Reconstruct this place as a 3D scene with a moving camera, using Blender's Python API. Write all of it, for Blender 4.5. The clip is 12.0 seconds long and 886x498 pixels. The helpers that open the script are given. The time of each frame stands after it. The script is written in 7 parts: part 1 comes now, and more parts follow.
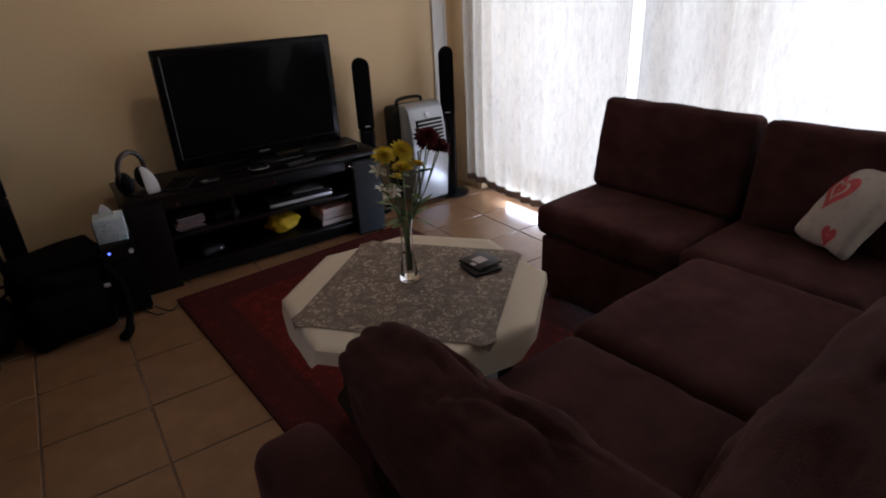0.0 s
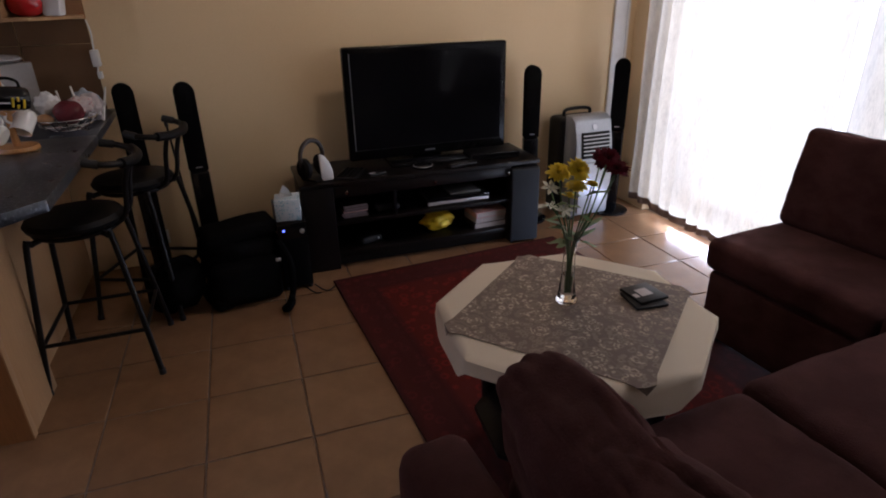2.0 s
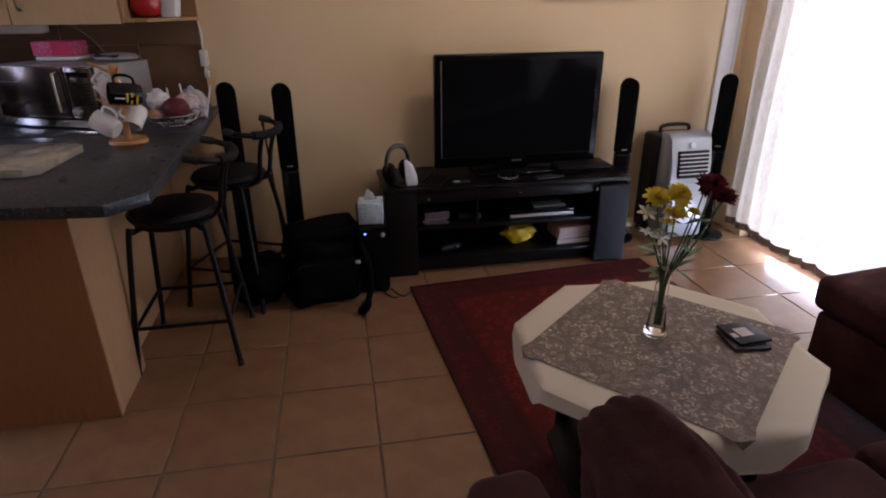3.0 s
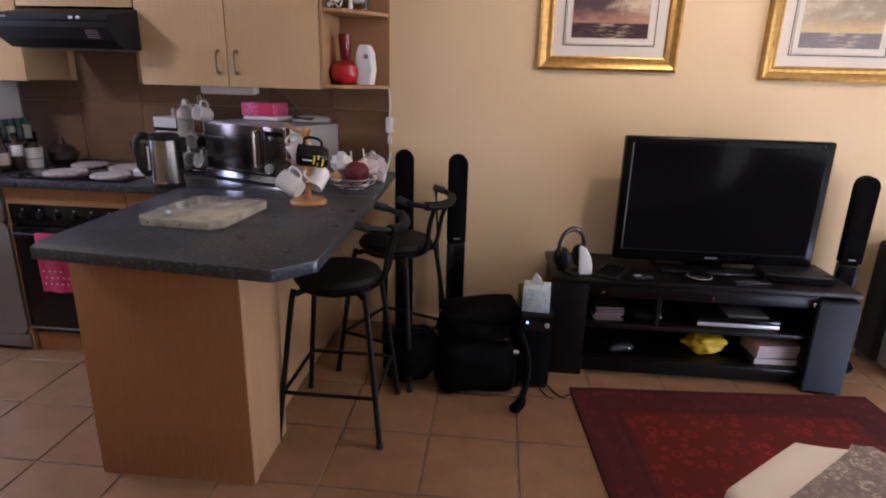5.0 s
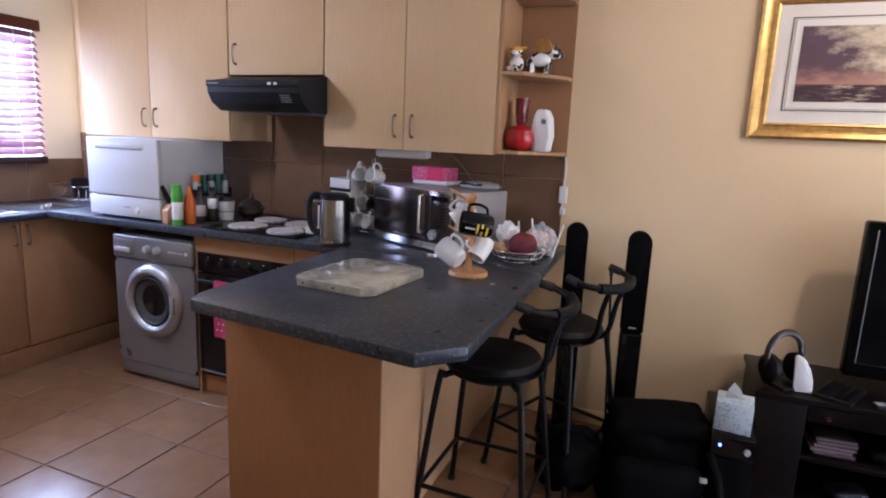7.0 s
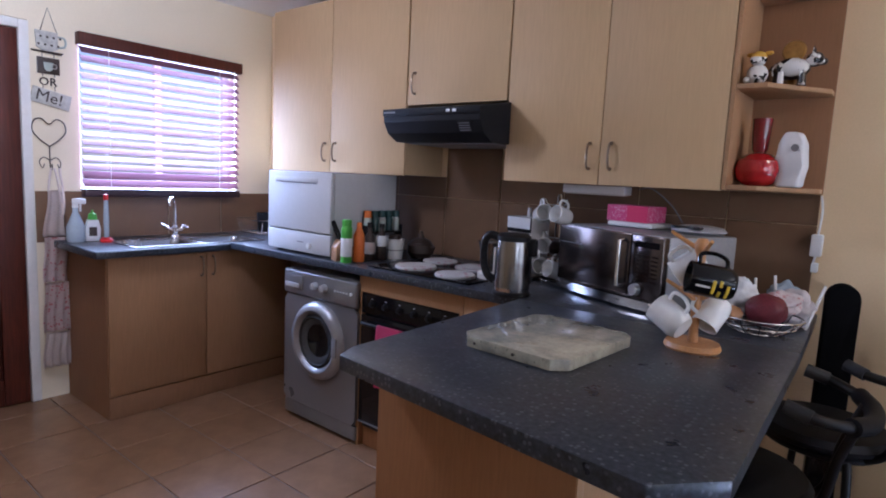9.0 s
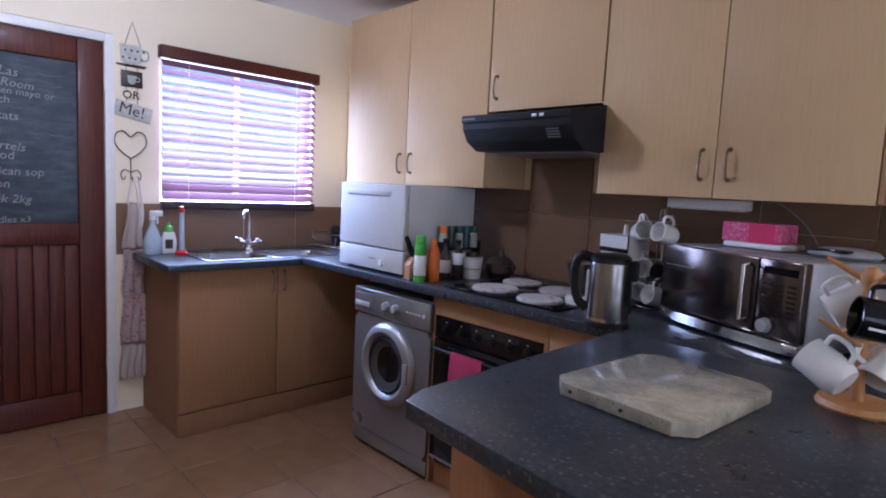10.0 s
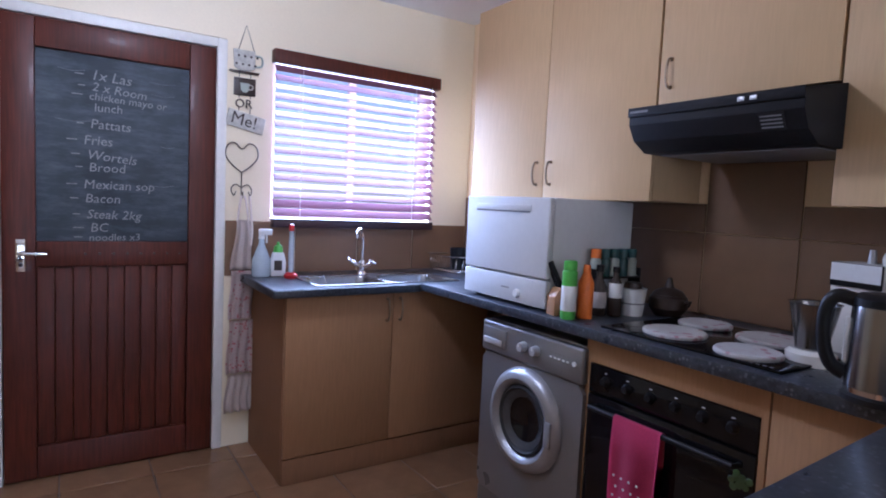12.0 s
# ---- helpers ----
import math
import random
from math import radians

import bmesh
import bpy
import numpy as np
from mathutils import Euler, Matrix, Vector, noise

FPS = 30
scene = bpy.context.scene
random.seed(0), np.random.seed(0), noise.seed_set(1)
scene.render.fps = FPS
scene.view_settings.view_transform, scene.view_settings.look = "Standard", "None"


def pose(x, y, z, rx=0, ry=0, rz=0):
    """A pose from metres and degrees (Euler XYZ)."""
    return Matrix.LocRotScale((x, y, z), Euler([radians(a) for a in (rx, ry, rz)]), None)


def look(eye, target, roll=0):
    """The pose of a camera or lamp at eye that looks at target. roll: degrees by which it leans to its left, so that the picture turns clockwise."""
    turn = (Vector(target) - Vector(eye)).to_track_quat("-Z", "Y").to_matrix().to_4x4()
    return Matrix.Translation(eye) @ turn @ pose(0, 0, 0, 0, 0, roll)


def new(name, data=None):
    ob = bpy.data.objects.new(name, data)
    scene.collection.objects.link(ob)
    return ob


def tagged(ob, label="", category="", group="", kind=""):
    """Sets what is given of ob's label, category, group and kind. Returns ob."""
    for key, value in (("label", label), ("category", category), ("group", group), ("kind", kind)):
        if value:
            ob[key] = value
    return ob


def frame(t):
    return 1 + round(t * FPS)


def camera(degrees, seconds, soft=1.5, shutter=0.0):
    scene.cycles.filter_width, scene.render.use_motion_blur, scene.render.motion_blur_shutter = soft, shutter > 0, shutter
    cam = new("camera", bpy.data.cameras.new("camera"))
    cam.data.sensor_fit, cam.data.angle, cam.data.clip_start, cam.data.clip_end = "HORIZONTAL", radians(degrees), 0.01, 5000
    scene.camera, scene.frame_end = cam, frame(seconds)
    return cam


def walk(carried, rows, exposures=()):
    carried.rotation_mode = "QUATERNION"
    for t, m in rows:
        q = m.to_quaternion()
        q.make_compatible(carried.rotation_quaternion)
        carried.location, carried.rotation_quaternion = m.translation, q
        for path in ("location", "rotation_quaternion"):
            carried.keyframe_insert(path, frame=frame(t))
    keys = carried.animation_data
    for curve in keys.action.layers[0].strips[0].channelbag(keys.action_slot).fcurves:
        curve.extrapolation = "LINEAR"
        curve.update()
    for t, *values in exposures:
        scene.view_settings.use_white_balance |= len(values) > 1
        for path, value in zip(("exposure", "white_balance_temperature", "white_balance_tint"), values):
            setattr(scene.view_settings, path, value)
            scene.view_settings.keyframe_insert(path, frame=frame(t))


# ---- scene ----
from mathutils.bvhtree import BVHTree

cam = camera(75.1, 12.0, 1.9)
PATH = [
    (0, (0.519, 0.246, 1.406), (1.519, 1.761, 0.566), -3.0),
    (0.5, (0.507, 0.261, 1.421), (1.42, 1.831, 0.582), -2.7),
    (1, (0.494, 0.277, 1.428), (1.301, 1.907, 0.596), -2.2),
    (1.5, (0.484, 0.293, 1.437), (1.178, 1.977, 0.609), -1.8),
    (2, (0.477, 0.316, 1.43), (1.059, 2.046, 0.614), -1.3),
    (2.5, (0.484, 0.344, 1.435), (0.941, 2.113, 0.62), -1.0),
    (3, (0.476, 0.379, 1.436), (0.807, 2.184, 0.641), -0.4),
    (5, (0.4, 0.655, 1.425), (0.229, 2.562, 0.845), 1.5),
    (5.5, (0.383, 0.729, 1.423), (0.078, 2.633, 0.892), 1.8),
    (6, (0.377, 0.803, 1.415), (-0.054, 2.698, 0.941), 2.0),
    (6.5, (0.368, 0.869, 1.403), (-0.215, 2.733, 0.973), 2.2),
    (7, (0.33, 0.919, 1.396), (-0.399, 2.744, 1.026), 2.5),
    (9, (0.056, 1.26, 1.338), (-1.178, 2.814, 1.094), 2.8),
    (9.5, (-0.03, 1.364, 1.331), (-1.381, 2.821, 1.105), 2.8),
    (10, (-0.122, 1.437, 1.327), (-1.555, 2.816, 1.12), 2.9),
    (10.5, (-0.248, 1.505, 1.307), (-1.743, 2.821, 1.12), 2.9),
    (11, (-0.366, 1.554, 1.304), (-1.917, 2.805, 1.128), 2.8),
    (11.5, (-0.48, 1.588, 1.298), (-2.083, 2.773, 1.134), 2.7),
    (12, (-0.593, 1.644, 1.293), (-2.258, 2.741, 1.139), 2.7),
]
EXPOSURES = [(0, -1.74, 5950, 19), (1.5, -1.5, 5950, 22), (3, -1.12, 5900, 26), (5, -0.22, 5750, 26), (6.5, 0.13, 5450, 23), (9, -0.3, 5080, 21), (12, -0.3, 4950, 20.5)]
walk(cam, [(t, look(eye, target, roll)) for t, eye, target, roll in PATH], EXPOSURES)

# world, sun, lamps
world = bpy.data.worlds.new("sky")
scene.world = world
world.use_nodes = True
wn = world.node_tree
sky = wn.nodes.new("ShaderNodeTexSky")
sky.sky_type, sky.sun_disc = "NISHITA", False
sky.sun_elevation, sky.sun_rotation = radians(48), radians(75)
wn.nodes["Background"].inputs[1].default_value = 0.15
wn.links.new(sky.outputs[0], wn.nodes["Background"].inputs[0])

sun = new("sun", bpy.data.lights.new("sun", "SUN"))
sun.data.energy, sun.data.angle, sun.data.color = 3.5, radians(0.5), (1.0, 0.95, 0.88)
SUN_TO = Vector((math.sin(radians(75)) * math.cos(radians(48)), math.cos(radians(75)) * math.cos(radians(48)), math.sin(radians(48))))
sun.matrix_world = look(SUN_TO * 20, (0, 0, 0))


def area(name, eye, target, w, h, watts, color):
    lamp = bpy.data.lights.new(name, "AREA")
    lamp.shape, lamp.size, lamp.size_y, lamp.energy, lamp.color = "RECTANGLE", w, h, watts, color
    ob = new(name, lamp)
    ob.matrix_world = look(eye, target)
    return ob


def bulb(name, at, watts, radius, color):
    lamp = bpy.data.lights.new(name, "POINT")
    lamp.energy, lamp.shadow_soft_size, lamp.color = watts, radius, color
    ob = new(name, lamp)
    ob.location = at
    return ob


area("daylight_patio_door", (3.34, 0.6, 1.08), (0, 0.6, 0.9), 2.2, 2.0, 155, (0.80, 0.90, 1.0))
area("daylight_patio_door_shaded", (3.34, 2.74, 1.08), (0, 2.74, 0.9), 1.44, 2.0, 92, (0.80, 0.90, 1.0))
area("daylight_kitchen_window", (-3.63, 3.02, 1.59), (0, 3.02, 1.45), 0.94, 0.83, 120, (0.68, 0.79, 1.0))
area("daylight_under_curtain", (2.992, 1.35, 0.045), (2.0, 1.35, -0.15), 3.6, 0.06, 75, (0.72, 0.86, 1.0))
LAMP_LIVING, LAMP_KITCHEN = (1.50, 2.70, 2.30), (-2.35, 1.92, 2.31)
bulb("living_bulb", LAMP_LIVING, 31, 0.03, (1.0, 0.80, 0.57))
bulb("kitchen_bulb", LAMP_KITCHEN, 46, 0.12, (1.0, 0.96, 0.95))


# ---- materials ----
def mix_nodes(nt, fac, a, b, mode="MIX"):
    n = nt.nodes.new("ShaderNodeMix")
    n.data_type, n.blend_type = "RGBA", mode
    for k, v in ((0, fac), (6, a), (7, b)):
        if isinstance(v, (int, float)):
            n.inputs[k].default_value = v
        elif isinstance(v, tuple):
            n.inputs[k].default_value = (*v, 1)
        else:
            nt.links.new(v, n.inputs[k])
    return n.outputs[2]


def noise_node(nt, co, scale, detail=4, rough=0.6, stretch=None):
    if stretch:
        m = nt.nodes.new("ShaderNodeMapping")
        m.inputs["Scale"].default_value = stretch
        nt.links.new(co, m.inputs[0])
        co = m.outputs[0]
    n = nt.nodes.new("ShaderNodeTexNoise")
    n.inputs["Scale"].default_value, n.inputs["Detail"].default_value, n.inputs["Roughness"].default_value = scale, detail, rough
    nt.links.new(co, n.inputs["Vector"])
    return n.outputs["Fac"]


def ramp(nt, fac, *stops):
    n = nt.nodes.new("ShaderNodeValToRGB")
    while len(n.color_ramp.elements) < len(stops):
        n.color_ramp.elements.new(0.5)
    for e, (p, c) in zip(n.color_ramp.elements, stops):
        e.position, e.color = p, (*((c, c, c) if isinstance(c, (int, float)) else c), 1)
    nt.links.new(fac, n.inputs[0])
    return n.outputs[0]


def math_node(nt, op, a, b=0.0):
    n = nt.nodes.new("ShaderNodeMath")
    n.operation = op
    for k, v in ((0, a), (1, b)):
        if isinstance(v, (int, float)):
            n.inputs[k].default_value = v
        else:
            nt.links.new(v, n.inputs[k])
    return n.outputs[0]


def start(name):
    m = bpy.data.materials.new(name)
    m.use_nodes = True
    nt = m.node_tree
    co = nt.nodes.new("ShaderNodeTexCoord").outputs["Object"]
    return m, nt, nt.nodes["Principled BSDF"], co


def bumped(nt, b, height, strength, distance=0.002):
    n = nt.nodes.new("ShaderNodeBump")
    n.inputs["Strength"].default_value, n.inputs["Distance"].default_value = strength, distance
    nt.links.new(height, n.inputs["Height"])
    nt.links.new(n.outputs[0], b.inputs["Normal"])


def surface(name, color, rough=0.5, metal=0.0, vary=0.12, grain=60, large=2.5, stretch=None, bump=0.1, depth=0.002, sheen=0.0, coat=0.0, spread=0.1, spec=0.5):
    """A plain material: its colour varies at two scales, its roughness and relief at the fine one."""
    m, nt, b, co = start(name)
    fine, wide = noise_node(nt, co, grain, 5, 0.6, stretch), noise_node(nt, co, large, 3)
    dark = tuple(c * (1 - vary) for c in color)
    light = tuple(min(1, c * (1 + vary)) for c in color)
    c1 = mix_nodes(nt, ramp(nt, fine, (0.3, 0), (0.7, 1)), dark, light)
    c2 = mix_nodes(nt, math_node(nt, "MULTIPLY", ramp(nt, wide, (0.35, 0), (0.7, 1)), 0.5), c1, tuple(c * (1 - 1.3 * vary) for c in color))
    nt.links.new(c2, b.inputs["Base Color"])
    r = math_node(nt, "ADD", math_node(nt, "MULTIPLY", wide, spread * 2), rough - spread)
    nt.links.new(r, b.inputs["Roughness"])
    b.inputs["Metallic"].default_value = metal
    b.inputs["Sheen Weight"].default_value = sheen
    b.inputs["Specular IOR Level"].default_value = spec
    b.inputs["Coat Weight"].default_value = coat
    if bump:
        bumped(nt, b, fine, bump, depth)
    return m


M = {}
M["wall"] = surface("cream_wall_paint", (0.76, 0.58, 0.345), 0.62, vary=0.035, grain=160, large=1.3, bump=0.12, depth=0.001)
M["ceiling"] = surface("white_ceiling_paint", (0.78, 0.78, 0.77), 0.8, vary=0.03, grain=90)
M["white_paint"] = surface("white_gloss_paint", (0.75, 0.74, 0.70), 0.4, vary=0.05, grain=30)
M["grout"] = surface("brown_grout", (0.15, 0.10, 0.07), 0.9, vary=0.2)
M["maple"] = surface("maple_laminate", (0.580, 0.405, 0.215), 0.66, spec=0.3, vary=0.055, grain=14, large=1.5, stretch=(9, 9, 0.7), bump=0.03, depth=0.0006)
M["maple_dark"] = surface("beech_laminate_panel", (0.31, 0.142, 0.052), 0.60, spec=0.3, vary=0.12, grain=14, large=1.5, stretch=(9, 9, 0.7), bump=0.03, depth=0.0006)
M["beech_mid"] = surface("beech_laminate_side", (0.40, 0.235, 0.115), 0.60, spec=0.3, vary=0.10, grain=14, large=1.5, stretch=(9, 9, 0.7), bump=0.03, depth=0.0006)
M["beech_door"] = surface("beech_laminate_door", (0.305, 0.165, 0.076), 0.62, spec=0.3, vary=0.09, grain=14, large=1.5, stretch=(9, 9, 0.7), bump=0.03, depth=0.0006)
M["black_gloss"] = surface("black_gloss_plastic", (0.006, 0.006, 0.007), 0.10, spec=0.3, vary=0.1, bump=0, spread=0.04)
M["black"] = surface("black_satin_plastic", (0.009, 0.009, 0.010), 0.42, spec=0.25, vary=0.2, grain=120, bump=0.05)
M["black_wood"] = surface("black_brown_wood_veneer", (0.0055, 0.004, 0.004), 0.36, spec=0.2, vary=0.25, grain=20, stretch=(0.8, 8, 8), bump=0.06)
M["black_cloth"] = surface("black_nylon_fabric", (0.0045, 0.0045, 0.005), 0.95, spec=0.04, vary=0.25, grain=400, bump=0.4)
M["black_vinyl"] = surface("black_vinyl_upholstery", (0.006, 0.006, 0.007), 0.52, spec=0.15, vary=0.2, grain=140, bump=0.15)
M["dark_tube"] = surface("black_painted_steel_tube", (0.007, 0.006, 0.006), 0.42, spec=0.2, vary=0.2, metal=0.0, bump=0.03)
M["speaker_cloth"] = surface("dark_blue_speaker_cloth", (0.012, 0.015, 0.022), 0.75, vary=0.2, grain=500, bump=0.3)
M["silver"] = surface("silver_painted_plastic", (0.54, 0.55, 0.57), 0.34, metal=0.45, vary=0.05, bump=0.02)
M["washer"] = surface("silver_grey_enamel", (0.27, 0.275, 0.29), 0.30, metal=0.65, vary=0.05, grain=200, bump=0.02)
M["steel"] = surface("brushed_stainless_steel", (0.27, 0.262, 0.258), 0.25, metal=1.0, vary=0.10, grain=30, stretch=(20, 20, 0.5), bump=0.04, depth=0.0004)
M["chrome"] = surface("polished_chrome", (0.75, 0.75, 0.76), 0.09, metal=1.0, vary=0.03, bump=0, spread=0.03)
M["bronze"] = surface("antique_brass_handle", (0.28, 0.21, 0.14), 0.36, metal=1.0, vary=0.2, bump=0.05)
M["white_plastic"] = surface("white_plastic", (0.74, 0.75, 0.76), 0.32, vary=0.03, bump=0.02)
M["ceramic"] = surface("white_glazed_ceramic", (0.78, 0.77, 0.74), 0.14, vary=0.03, bump=0, spread=0.04)
M["white_cloth"] = surface("off_white_tablecloth", (0.60, 0.51, 0.385), 0.8, vary=0.06, grain=420, bump=0.2, depth=0.0008)
M["mahogany"] = surface("red_brown_mahogany", (0.082, 0.017, 0.008), 0.48, spec=0.3, vary=0.40, grain=10, large=2, stretch=(10, 10, 0.6), bump=0.08, depth=0.001, coat=0.04)
# dark cherry slats, lightened to purple to paint the window's glare haze
M["slat"] = surface("hazed_plum_blind_slat", (0.18, 0.078, 0.115), 0.35, vary=0.15, grain=12, stretch=(8, 0.6, 8), bump=0.03)
M["gold"] = surface("antique_gold_leaf", (0.55, 0.33, 0.10), 0.34, metal=0.85, vary=0.28, grain=35, large=6, bump=0.25)
M["mat_board"] = surface("ivory_linen_mount", (0.72, 0.67, 0.58), 0.8, vary=0.04, grain=300, bump=0.1)
M["line"] = surface("dark_fillet", (0.10, 0.08, 0.06), 0.6)
M["red_gloss"] = surface("red_glazed_ceramic", (0.42, 0.012, 0.014), 0.12, vary=0.06, bump=0, spread=0.03, coat=0.4)
M["red_glass"] = surface("dark_red_glass", (0.16, 0.008, 0.012), 0.08, vary=0.1, bump=0, coat=0.5)
M["pink_cloth"] = surface("hot_pink_terry_towel", (0.62, 0.035, 0.13), 0.9, vary=0.14, grain=260, bump=0.5, sheen=0.3)
M["wood"] = surface("pale_orange_pine", (0.50, 0.24, 0.08), 0.45, vary=0.16, grain=14, stretch=(6, 6, 0.7), bump=0.05)
M["yellow_bag"] = surface("yellow_plastic_bag", (0.72, 0.50, 0.02), 0.35, vary=0.1, grain=25, bump=0.5, depth=0.004)
M["paper"] = surface("off_white_paper", (0.50, 0.45, 0.44), 0.75, vary=0.10, grain=50)
M["green"] = surface("green_can", (0.10, 0.42, 0.06), 0.3, vary=0.08, bump=0)
M["orange"] = surface("orange_label", (0.70, 0.17, 0.02), 0.4, vary=0.08, bump=0)
M["leaf"] = surface("green_leaf", (0.085, 0.16, 0.04), 0.5, vary=0.3, grain=40, bump=0.2)
M["stem"] = surface("green_stem", (0.06, 0.11, 0.03), 0.5, vary=0.2)
M["petal_yellow"] = surface("yellow_petal", (0.80, 0.60, 0.03), 0.55, vary=0.16, grain=60)
M["petal_red"] = surface("maroon_petal", (0.115, 0.004, 0.012), 0.65, spec=0.2, vary=0.3, grain=60)
M["petal_white"] = surface("white_petal", (0.75, 0.74, 0.62), 0.55, vary=0.08)
M["yellow"] = surface("yellow_print", (0.75, 0.55, 0.03), 0.4, vary=0.05)
M["grey"] = surface("mid_grey_plastic", (0.20, 0.20, 0.21), 0.4, vary=0.06)
M["green_grey"] = surface("grey_green_painted_tin", (0.36, 0.42, 0.38), 0.5, vary=0.2, grain=25)
M["chalk"] = surface("white_chalk", (0.29, 0.30, 0.31), 0.9, vary=0.45, grain=200, large=30)
M["chalk_faint"] = surface("rubbed_chalk", (0.15, 0.17, 0.19), 0.9, vary=0.4, grain=200, large=30)
M["sign_board"] = surface("pale_weathered_sign_paint", (0.50, 0.49, 0.44), 0.6, vary=0.25, grain=40)
M["washer_ring"] = surface("satin_grey_porthole_rim", (0.33, 0.33, 0.345), 0.40, metal=0.6, vary=0.05, bump=0.02)
M["porthole_tint"] = surface("smoked_porthole_glass", (0.055, 0.056, 0.060), 0.18, vary=0.1, bump=0)
M["air_shell"] = surface("blue_silver_painted_shell", (0.40, 0.42, 0.45), 0.32, metal=0.5, vary=0.05, bump=0.02)
M["tv_black"] = surface("piano_black_bezel", (0.003, 0.003, 0.0035), 0.22, spec=0.10, vary=0.1, bump=0, spread=0.04)
# door laminate with shade put into its colour, for the sink carcass and plinth
M["beech_shaded"] = surface("beech_laminate_shaded", (0.235, 0.118, 0.054), 0.62, spec=0.3, vary=0.10, grain=14, large=1.5, stretch=(9, 9, 0.7), bump=0.03, depth=0.0006)
# cabinet laminate darkened to paint the weaker light at the end shelf
M["dimmed_back"] = surface("beech_laminate_dimmed", (0.33, 0.175, 0.085), 0.62, spec=0.3, vary=0.08, grain=14, large=1.5, stretch=(9, 9, 0.7), bump=0.03, depth=0.0006)
M["dim_card"] = surface("mauve_grey_card", (0.17, 0.125, 0.135), 0.6, vary=0.2, grain=60)
M["dark_rail"] = surface("dark_plum_blind_rail", (0.030, 0.012, 0.018), 0.4, vary=0.2, grain=14, stretch=(8, 0.6, 8), bump=0.03)
M["brown_dark"] = surface("dark_brown_clay", (0.035, 0.022, 0.016), 0.4, vary=0.2)
M["red_plastic"] = surface("red_plastic", (0.50, 0.02, 0.02), 0.3, vary=0.06)
M["clear_blue"] = surface("cloudy_blue_plastic", (0.42, 0.50, 0.58), 0.25, vary=0.06)
M["rubber"] = surface("black_rubber", (0.012, 0.012, 0.012), 0.7, vary=0.15)
M["tan_wood"] = surface("tan_wood_block", (0.42, 0.22, 0.10), 0.45, vary=0.15, grain=16, stretch=(6, 6, 0.8))
M["linen"] = surface("faded_apron_cotton", (0.76, 0.66, 0.61), 0.85, vary=0.1, grain=300, bump=0.25)
M["pink_soft"] = surface("dusty_pink_cotton", (0.70, 0.38, 0.36), 0.85, vary=0.25, grain=40, bump=0.25)
M["dark_hem"] = surface("taupe_curtain_hem", (0.17, 0.12, 0.10), 0.85, vary=0.15, grain=200)
M["aluminium"] = surface("brown_aluminium_frame", (0.16, 0.15, 0.15), 0.4, metal=0.6, vary=0.08)
M["paving"] = surface("pale_paving", (0.42, 0.39, 0.35), 0.8, vary=0.15, grain=8)


def sofa_material():
    """Short-napped microfibre: brushed patches, fine grain and small creases."""
    m, nt, b, co = start("dark_brown_microfibre")
    brushed = ramp(nt, noise_node(nt, co, 7, 5, 0.62, (1, 1, 1.6)), (0.38, 0), (0.64, 1))
    fine = noise_node(nt, co, 230, 3)
    crease = noise_node(nt, co, 6, 3, 0.5)
    c = mix_nodes(nt, brushed, (0.041, 0.0150, 0.0139), (0.071, 0.0288, 0.0265))
    c = mix_nodes(nt, math_node(nt, "MULTIPLY", fine, 0.35), c, (0.020, 0.0062, 0.0056))
    nt.links.new(c, b.inputs["Base Color"])
    b.inputs["Roughness"].default_value, b.inputs["Specular IOR Level"].default_value = 0.95, 0.07
    b.inputs["Sheen Weight"].default_value, b.inputs["Sheen Roughness"].default_value = 0.10, 0.45
    b.inputs["Sheen Tint"].default_value = (0.55, 0.33, 0.27, 1)
    bumped(nt, b, math_node(nt, "ADD", math_node(nt, "MULTIPLY", crease, 1.0), math_node(nt, "MULTIPLY", fine, 0.25)), 0.55, 0.010)
    return m


M["sofa"] = sofa_material()
M["pale_wall"] = surface("pale_cream_wall_paint", (0.82, 0.73, 0.54), 0.62, vary=0.035, grain=160, large=1.3, bump=0.12, depth=0.001)
M["hood_black"] = surface("matt_black_enamel", (0.010, 0.010, 0.012), 0.6, spec=0.2, vary=0.2, grain=90, bump=0.04)
M["white_enamel"] = surface("white_enamelled_steel", (0.56, 0.57, 0.59), 0.48, spec=0.35, vary=0.03, grain=40, bump=0.02)
M["grey_silver"] = surface("grey_silver_casing", (0.30, 0.30, 0.31), 0.42, metal=0.4, vary=0.06, bump=0.02)


def tile_material(name, color, rough, vary):
    m, nt, b, co = start(name)
    rnd = nt.nodes.new("ShaderNodeObjectInfo").outputs["Random"]
    fine, wide = noise_node(nt, co, 45, 5, 0.65), noise_node(nt, co, 7, 4)
    c = mix_nodes(nt, ramp(nt, wide, (0.3, 0), (0.72, 1)), tuple(x * (1 - vary) for x in color), tuple(x * (1 + vary) for x in color))
    c = mix_nodes(nt, math_node(nt, "MULTIPLY", ramp(nt, fine, (0.5, 0), (0.75, 1)), 0.10), c, tuple(x * 0.72 for x in color))
    c = mix_nodes(nt, math_node(nt, "MULTIPLY", rnd, 0.22), c, tuple(x * 0.7 for x in color))
    nt.links.new(c, b.inputs["Base Color"])
    nt.links.new(math_node(nt, "ADD", math_node(nt, "MULTIPLY", wide, 0.14), rough - 0.07), b.inputs["Roughness"])
    bumped(nt, b, wide, 0.06, 0.001)
    return m


M["floor_tile"] = tile_material("sand_ceramic_floor_tile", (0.236, 0.130, 0.068), 0.22, 0.14)
M["splash_tile"] = tile_material("tan_ceramic_wall_tile", (0.180, 0.101, 0.052), 0.42, 0.10)


